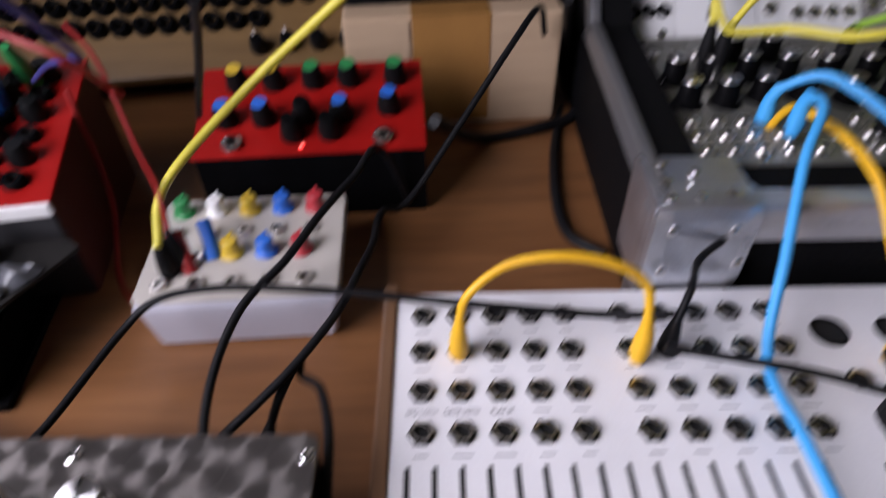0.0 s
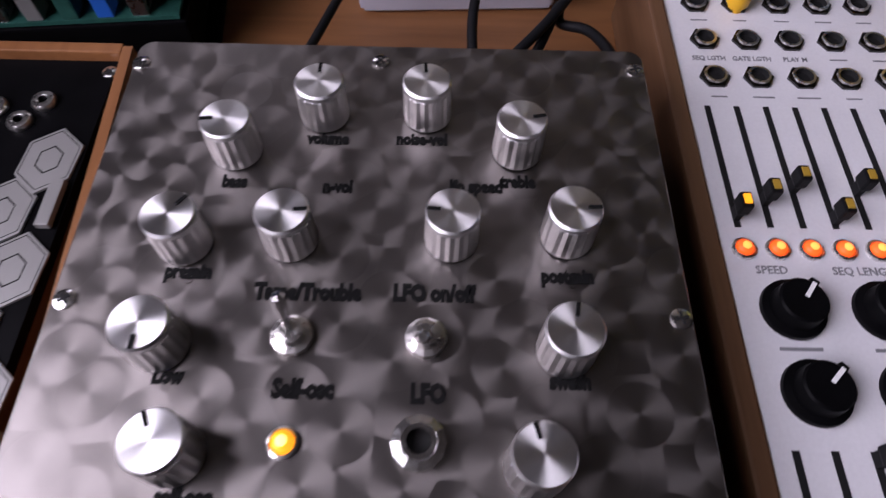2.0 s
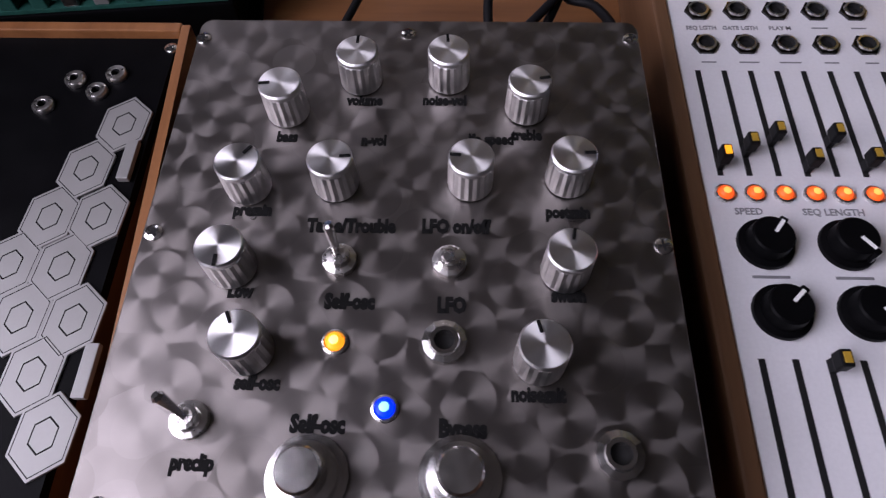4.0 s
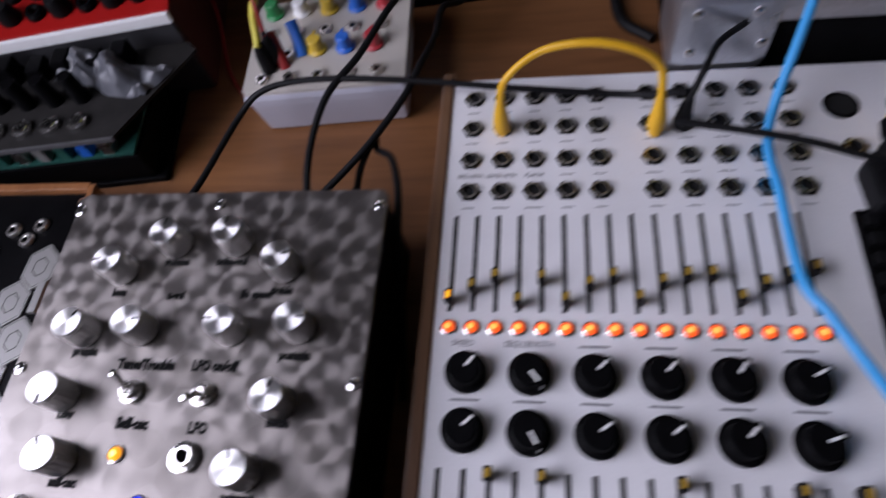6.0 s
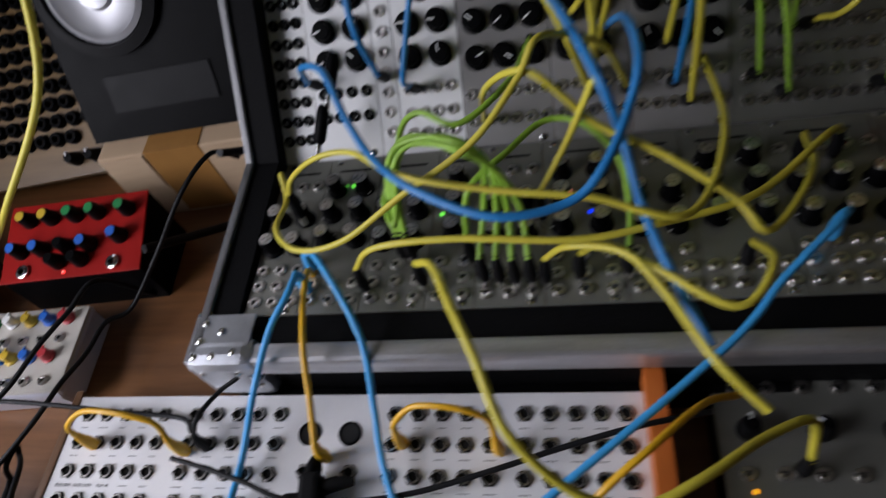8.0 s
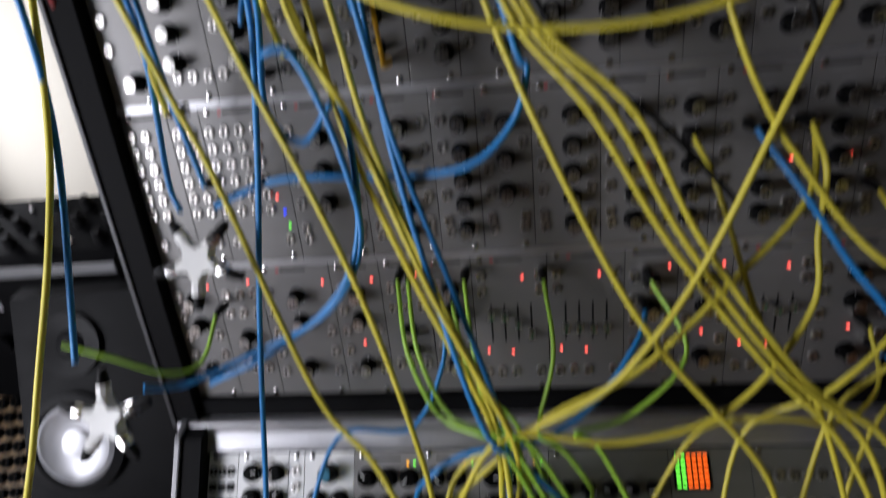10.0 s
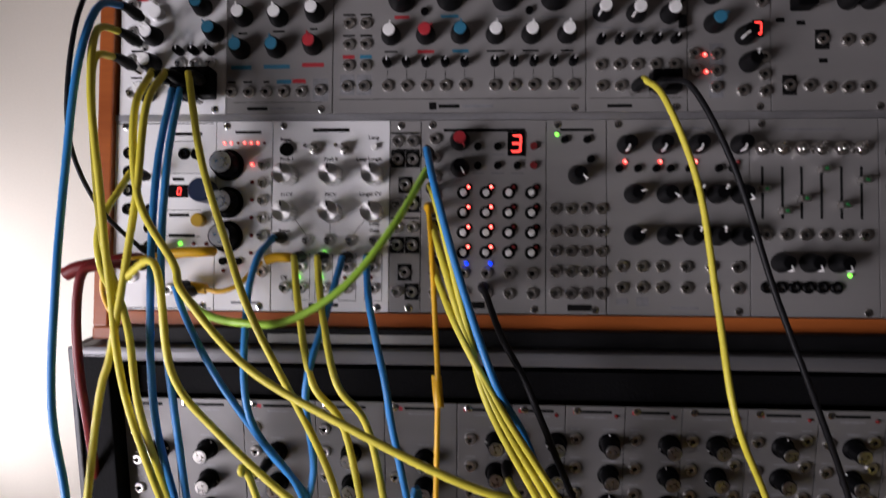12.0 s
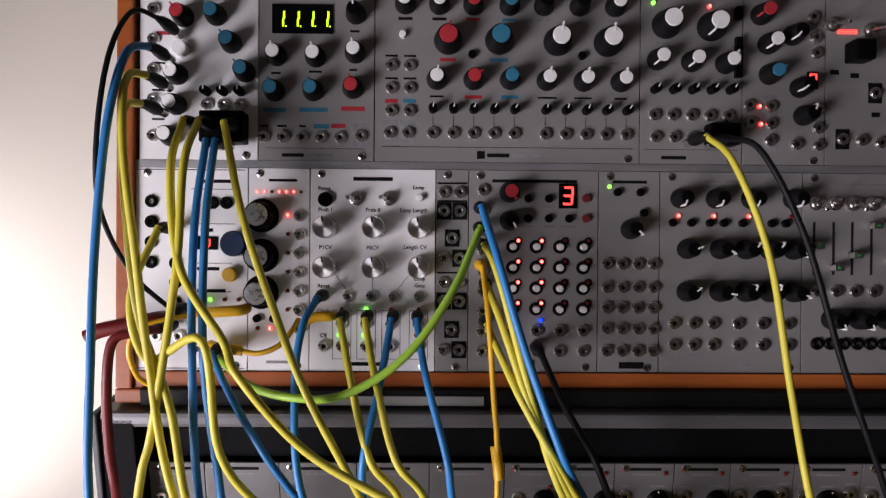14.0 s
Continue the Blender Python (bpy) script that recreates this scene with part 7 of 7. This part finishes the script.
cable('amber', 1.9, [(0.17, 0.369, 0.095), (0.173, 0.361, 0.111), (0.178, 0.335, 0.116), (0.182, 0.308, 0.112), (0.184, 0.285, 0.096), (0.186, 0.262, 0.082)], 'A', 'Z', 'amber patch cable from the case to the white synthesizer')
cable('lime', 1.75, [(0.233, 0.373, 0.127), (0.234, 0.391, 0.156), (0.245, 0.397, 0.176), (0.274, 0.39, 0.186), (0.291, 0.382, 0.177), (0.288, 0.374, 0.147), (0.283, 0.354, 0.126)], 'A', 'A', 'lime green patch cable arching over the flat row')
cable('lime', 1.75, [(0.235, 0.373, 0.127), (0.236, 0.39, 0.156), (0.247, 0.401, 0.176), (0.277, 0.386, 0.187), (0.294, 0.379, 0.177), (0.295, 0.373, 0.147), (0.292, 0.353, 0.126)], 'A', 'A', 'lime green patch cable arching over the flat row')
cable('lime', 1.75, [(0.237, 0.373, 0.127), (0.237, 0.39, 0.156), (0.25, 0.396, 0.176), (0.28, 0.381, 0.187), (0.296, 0.375, 0.177), (0.301, 0.372, 0.147), (0.301, 0.352, 0.126)], 'A', 'A', 'lime green patch cable arching over the flat row')
cable('lime', 1.75, [(0.239, 0.372, 0.127), (0.238, 0.39, 0.156), (0.253, 0.4, 0.176), (0.283, 0.377, 0.187), (0.299, 0.372, 0.177), (0.308, 0.371, 0.147), (0.31, 0.352, 0.126)], 'A', 'A', 'lime green patch cable arching over the flat row')
cable('lime', 1.75, [(0.222, 0.4178, 0.1216), (0.2301, 0.3836, 0.1455), (0.239, 0.367, 0.147), (0.241, 0.413, 0.166), (0.254, 0.422, 0.175), (0.278, 0.409, 0.176), (0.3053, 0.4378, 0.1775), (0.3149, 0.4976, 0.1574)], 'A', 'B', 'lime green patch cable between modules')
cable('lime', 1.75, [(0.2746, 0.3698, 0.1231), (0.2818, 0.3758, 0.1595), (0.303, 0.395, 0.166), (0.323, 0.415, 0.166), (0.343, 0.41, 0.166), (0.36, 0.394, 0.156), (0.364, 0.369, 0.147), (0.363, 0.355, 0.126)], 'A', 'A', 'lime green patch cable between modules')
cable('yellow', 1.75, [(0.1528, 0.4178, 0.1216), (0.1524, 0.4218, 0.1347), (0.156, 0.407, 0.126), (0.164, 0.372, 0.142), (0.184, 0.352, 0.148), (0.215, 0.349, 0.158), (0.251, 0.361, 0.177), (0.29, 0.374, 0.197), (0.314, 0.394, 0.216), (0.326, 0.409, 0.226), (0.3549, 0.4369, 0.1939), (0.3727, 0.4724, 0.1316)], 'A', 'B', 'yellow patch cable hanging in front of the modules')
cable('yellow', 1.75, [(0.157, 0.41, 0.126), (0.168, 0.407, 0.146), (0.192, 0.403, 0.166), (0.219, 0.395, 0.176), (0.252, 0.366, 0.187), (0.3, 0.351, 0.188), (0.343, 0.343, 0.188), (0.386, 0.338, 0.178), (0.4114, 0.3975, 0.1673), (0.4174, 0.4808, 0.1402)], 'A', 'B', 'yellow patch cable hanging in front of the modules')
cable('blue', 2.1, [(0.1638, 0.4892, 0.1488), (0.1773, 0.4637, 0.1822), (0.2, 0.442, 0.195), (0.223, 0.398, 0.196), (0.243, 0.367, 0.197), (0.267, 0.345, 0.198), (0.302, 0.328, 0.198), (0.334, 0.333, 0.198), (0.35, 0.344, 0.208), (0.362, 0.369, 0.217), (0.367, 0.39, 0.226), (0.3655, 0.442, 0.206), (0.3597, 0.4976, 0.1574)], 'B', 'B', 'blue patch cable hanging in front of the modules')
cable('yellow', 1.8, [(0.2819, 0.464, 0.123), (0.2934, 0.4219, 0.1868), (0.319, 0.397, 0.216), (0.349, 0.388, 0.187), (0.38, 0.373, 0.177), (0.408, 0.352, 0.168), (0.423, 0.34, 0.158), (0.4512, 0.3798, 0.15), (0.4656, 0.4298, 0.1212)], 'B', 'A', 'yellow patch cable hanging in front of the modules')
cable('yellow', 1.8, [(0.348, 0.387, 0.217), (0.334, 0.387, 0.177), (0.318, 0.38, 0.147)], None, 'A', 'yellow patch cable hanging in front of the modules')
cable('blue', 2.3, [(0.3246, 0.5144, 0.1745), (0.3342, 0.4416, 0.2155), (0.35, 0.386, 0.217), (0.36, 0.379, 0.187), (0.367, 0.353, 0.168), (0.377, 0.32, 0.159), (0.39, 0.287, 0.15)], 'B', None, 'blue patch cable hanging in front of the modules')
cable('amber', 1.75, [(0.024, 0.269, 0.078), (0.027, 0.271, 0.092), (0.041, 0.276, 0.102), (0.059, 0.275, 0.107), (0.077, 0.273, 0.105), (0.09, 0.271, 0.096), (0.092, 0.265, 0.081)], 'Z', 'Z', 'short amber patch cable on the white synthesizer')
cable('amber', 1.75, [(0.231, 0.271, 0.078), (0.234, 0.273, 0.092), (0.245, 0.278, 0.102), (0.26, 0.277, 0.107), (0.276, 0.275, 0.105), (0.286, 0.273, 0.096), (0.288, 0.267, 0.081)], 'Z', 'Z', 'short amber patch cable on the white synthesizer')
cable('cord', 1.5, [(0.104, 0.269, 0.076), (0.11, 0.278, 0.087), (0.118, 0.294, 0.085), (0.13, 0.303, 0.087)], 'Z', None, 'black patch cable on the white synthesizer')
cable('cord', 1.6, [(0.096, 0.256, 0.08), (0.122, 0.25, 0.08), (0.147, 0.243, 0.08), (0.173, 0.235, 0.078), (0.205, 0.236, 0.072), (0.241, 0.242, 0.069), (0.281, 0.253, 0.071), (0.324, 0.266, 0.075), (0.36, 0.275, 0.08), (0.4, 0.285, 0.075)], None, None, 'black cable lying across the white synthesizer')
cable('amber', 1.9, [(0.338, 0.227, 0.081), (0.339, 0.235, 0.101), (0.364, 0.255, 0.111), (0.392, 0.28, 0.1), (0.413, 0.292, 0.079)], None, None, 'amber patch cable with moulded ends')
cable('cord', 1.6, [(-0.13, 0.228, 0.06), (-0.123, 0.244, 0.06), (-0.109, 0.28, 0.065), (-0.096, 0.29, 0.072), (-0.074, 0.294, 0.074), (-0.042, 0.294, 0.073), (-0.004, 0.292, 0.07), (0.038, 0.289, 0.066), (0.082, 0.286, 0.063), (0.104, 0.272, 0.079)], 'Y', None, 'black cable from the noise box across the grey box')
cable('cord', 1.8, [(-0.063, 0.226, 0.054), (-0.068, 0.24, 0.058), (-0.068, 0.263, 0.064), (-0.061, 0.286, 0.072), (-0.047, 0.307, 0.076), (-0.035, 0.332, 0.08), (-0.023, 0.358, 0.08), (-0.012, 0.385, 0.078), (0, 0.4, 0.03)], None, None, 'black cable running back over the grey box')
cable('cord', 1.8, [(-0.072, 0.226, 0.05), (-0.066, 0.236, 0.052), (-0.042, 0.26, 0.061), (-0.025, 0.286, 0.066), (-0.018, 0.309, 0.066), (-0.014, 0.335, 0.059), (-0.012, 0.362, 0.055), (0, 0.377, 0.049), (0.026, 0.406, 0.073), (0.058, 0.439, 0.107), (0.075, 0.47, 0.112), (0.082, 0.485, 0.09)], None, None, 'black cable running back across the desk')
cable('cord', 1.8, [(-0.05, 0.25, 0.04), (-0.044, 0.256, 0.055), (-0.038, 0.268, 0.06), (-0.037, 0.264, 0.056), (-0.028, 0.255, 0.06), (-0.022, 0.235, 0.063), (-0.02, 0.21, 0.06), (-0.018, 0.18, 0.045), (-0.018, 0.15, 0.01)], 'Y', None, 'black cable looped behind the noise box')
cable('cord', 3.6, [(0.015, 0.413, 0.075), (0.044, 0.464, 0.03), (0.082, 0.478, 0.02), (0.11, 0.493, 0.03), (0.127, 0.517, 0.05), (0.108, 0.484, 0.09)], None, None, 'thick black lead plugged into the red synthesizer')
cable('cord', 3.0, [(0.089, 0.461, 0.12), (0.112, 0.549, 0.02), (0.089, 0.447, 0.008), (0.085, 0.38, 0.006), (0.103, 0.357, 0.006)], None, None, 'black lead hanging behind the case')
cable('scarlet', 1.1, [(-0.101, 0.325, 0.075), (-0.104, 0.336, 0.092), (-0.125, 0.37, 0.09), (-0.15, 0.41, 0.115), (-0.17, 0.43, 0.125)], 'Z', None, 'thin red patch wire')
cable('scarlet', 1.2, [(-0.128, 0.322, 0.004), (-0.15, 0.35, 0.006), (-0.158, 0.385, 0.05), (-0.165, 0.4, 0.105)], None, None, 'thin red patch wire')
cable('cord', 1.5, [(-0.096, 0.382, 0.1), (-0.064, 0.325, 0.16), (-0.048, 0.293, 0.19)], None, None, 'thin black lead in front of the patch board')
cable('scarlet', 1.3, [(-0.12, 0.367, 0.12), (-0.119, 0.339, 0.15), (-0.141, 0.342, 0.16)], None, None, 'thin red patch wire')
cable('cap_blue', 3.4, [(-0.088, 0.331, 0.055), (-0.089, 0.335, 0.062), (-0.092, 0.341, 0.070)], None, None, 'short blue plug lead in the grey box')
cable('scarlet', 3.0, [(-0.096, 0.322, 0.055), (-0.098, 0.326, 0.062), (-0.102, 0.333, 0.070)], None, None, 'short red plug lead in the grey box')


def on_row(row, *spots):
    """Places of a panel row, given along it, up it and out of it in millimetres."""
    return [tuple(ROW[row] @ Vector((u * mm, v * mm, h * mm))) for u, v, h in spots]


# moulded plugs lying over the sockets of the white module
cable("amber", 3.4, on_row("F", (66, 40, 5), (64, 39.5, 13), (54, 39, 15), (42, 38, 15)), None, None, "moulded end of an amber patch cable")
cable("amber", 1.7, on_row("F", (44, 38, 15), (30, 36, 18), (14, 32, 24), (5, 26, 26), (2, 14, 24), (4, 0, 18), (9, -6, 14)), None, None, "thin amber cable curving over the white module")
cable("amber", 3.4, on_row("F", (44, 17, 6), (48, 17, 12), (58, 16, 14), (66, 15, 14)), None, None, "moulded end of an amber patch cable")
cable("amber", 1.7, on_row("F", (64, 15, 14), (76, 13.5, 15), (88, 18, 16), (95, 26, 12), (98, 33, 3)), None, None, "thin amber cable curving over the white module")
cable("amber", 3.2, on_row("F", (121, 36, 5), (119, 36, 12), (112, 36, 13), (105, 34, 13)), None, None, "moulded end of an amber patch cable")
cable("maroon", 4.6, on_row("F", (16, 34, 6), (13, 34, 16), (-2, 31, 20), (-16, 28, 22), (-24, 24, 22)), None, None, "thick dark red moulded plug at the cabinet side")

# cables crossing between the slanted row and the grey rows
YC = "yellow patch cable hanging in front of the modules"
cable("yellow", 1.9, on_row("B", (420, 34, 24), (424, 42, 52)) + on_row("C", (455, 10, 78), (505, 60, 92), (552, 110, 74)) + on_row("D", (566, 62, 48), (566, 67.5, 24)), "B", "D", YC)
cable("yellow", 1.9, on_row("B", (470, 50, 24), (478, 56, 50)) + on_row("C", (516, 22, 74), (560, 78, 70)) + on_row("D", (584, 30, 52), (590, 48, 24)), "B", "D", YC)
cable("yellow", 1.9, on_row("B", (528, 40, 24), (524, 52, 56)) + on_row("C", (500, 40, 88), (462, 96, 82)) + on_row("D", (432, 60, 54), (424, 86, 24)), "B", "D", YC)
cable("yellow", 1.8, on_row("A", (482, 104, 24), (490, 112, 56)) + on_row("C", (536, 4, 84), (572, 62, 66), (580, 110, 48)) + on_row("D", (576, 20, 24),), "A", "D", YC)
cable("yellow", 1.8, on_row("B", (352, 56, 24), (366, 64, 56)) + on_row("C", (420, 18, 86), (470, 36, 92), (520, 22, 80), (556, 34, 54), (560, 65, 24)), "B", "C", YC)
cable("blue", 1.9, on_row("B", (108, 44, 24), (112, 56, 52)) + on_row("C", (150, 6, 70), (210, 12, 66), (236, 52, 44), (240, 85, 24)), "B", "C", "blue patch cable hanging in front of the modules")
cable("lime", 1.75, on_row("B", (322, 70, 24), (318, 82, 50)) + on_row("C", (292, 14, 64), (262, 44, 58), (250, 88, 34), (247, 97, 22)), "B", "C", "lime green patch cable between modules")
cable("violet", 1.5, [(-0.176, 0.398, 0.112), (-0.160, 0.388, 0.124), (-0.135, 0.366, 0.138), (-0.117, 0.343, 0.150), (-0.111, 0.320, 0.172), (-0.112, 0.300, 0.196)], None, None, "dull violet patch cable above the red synthesizer")
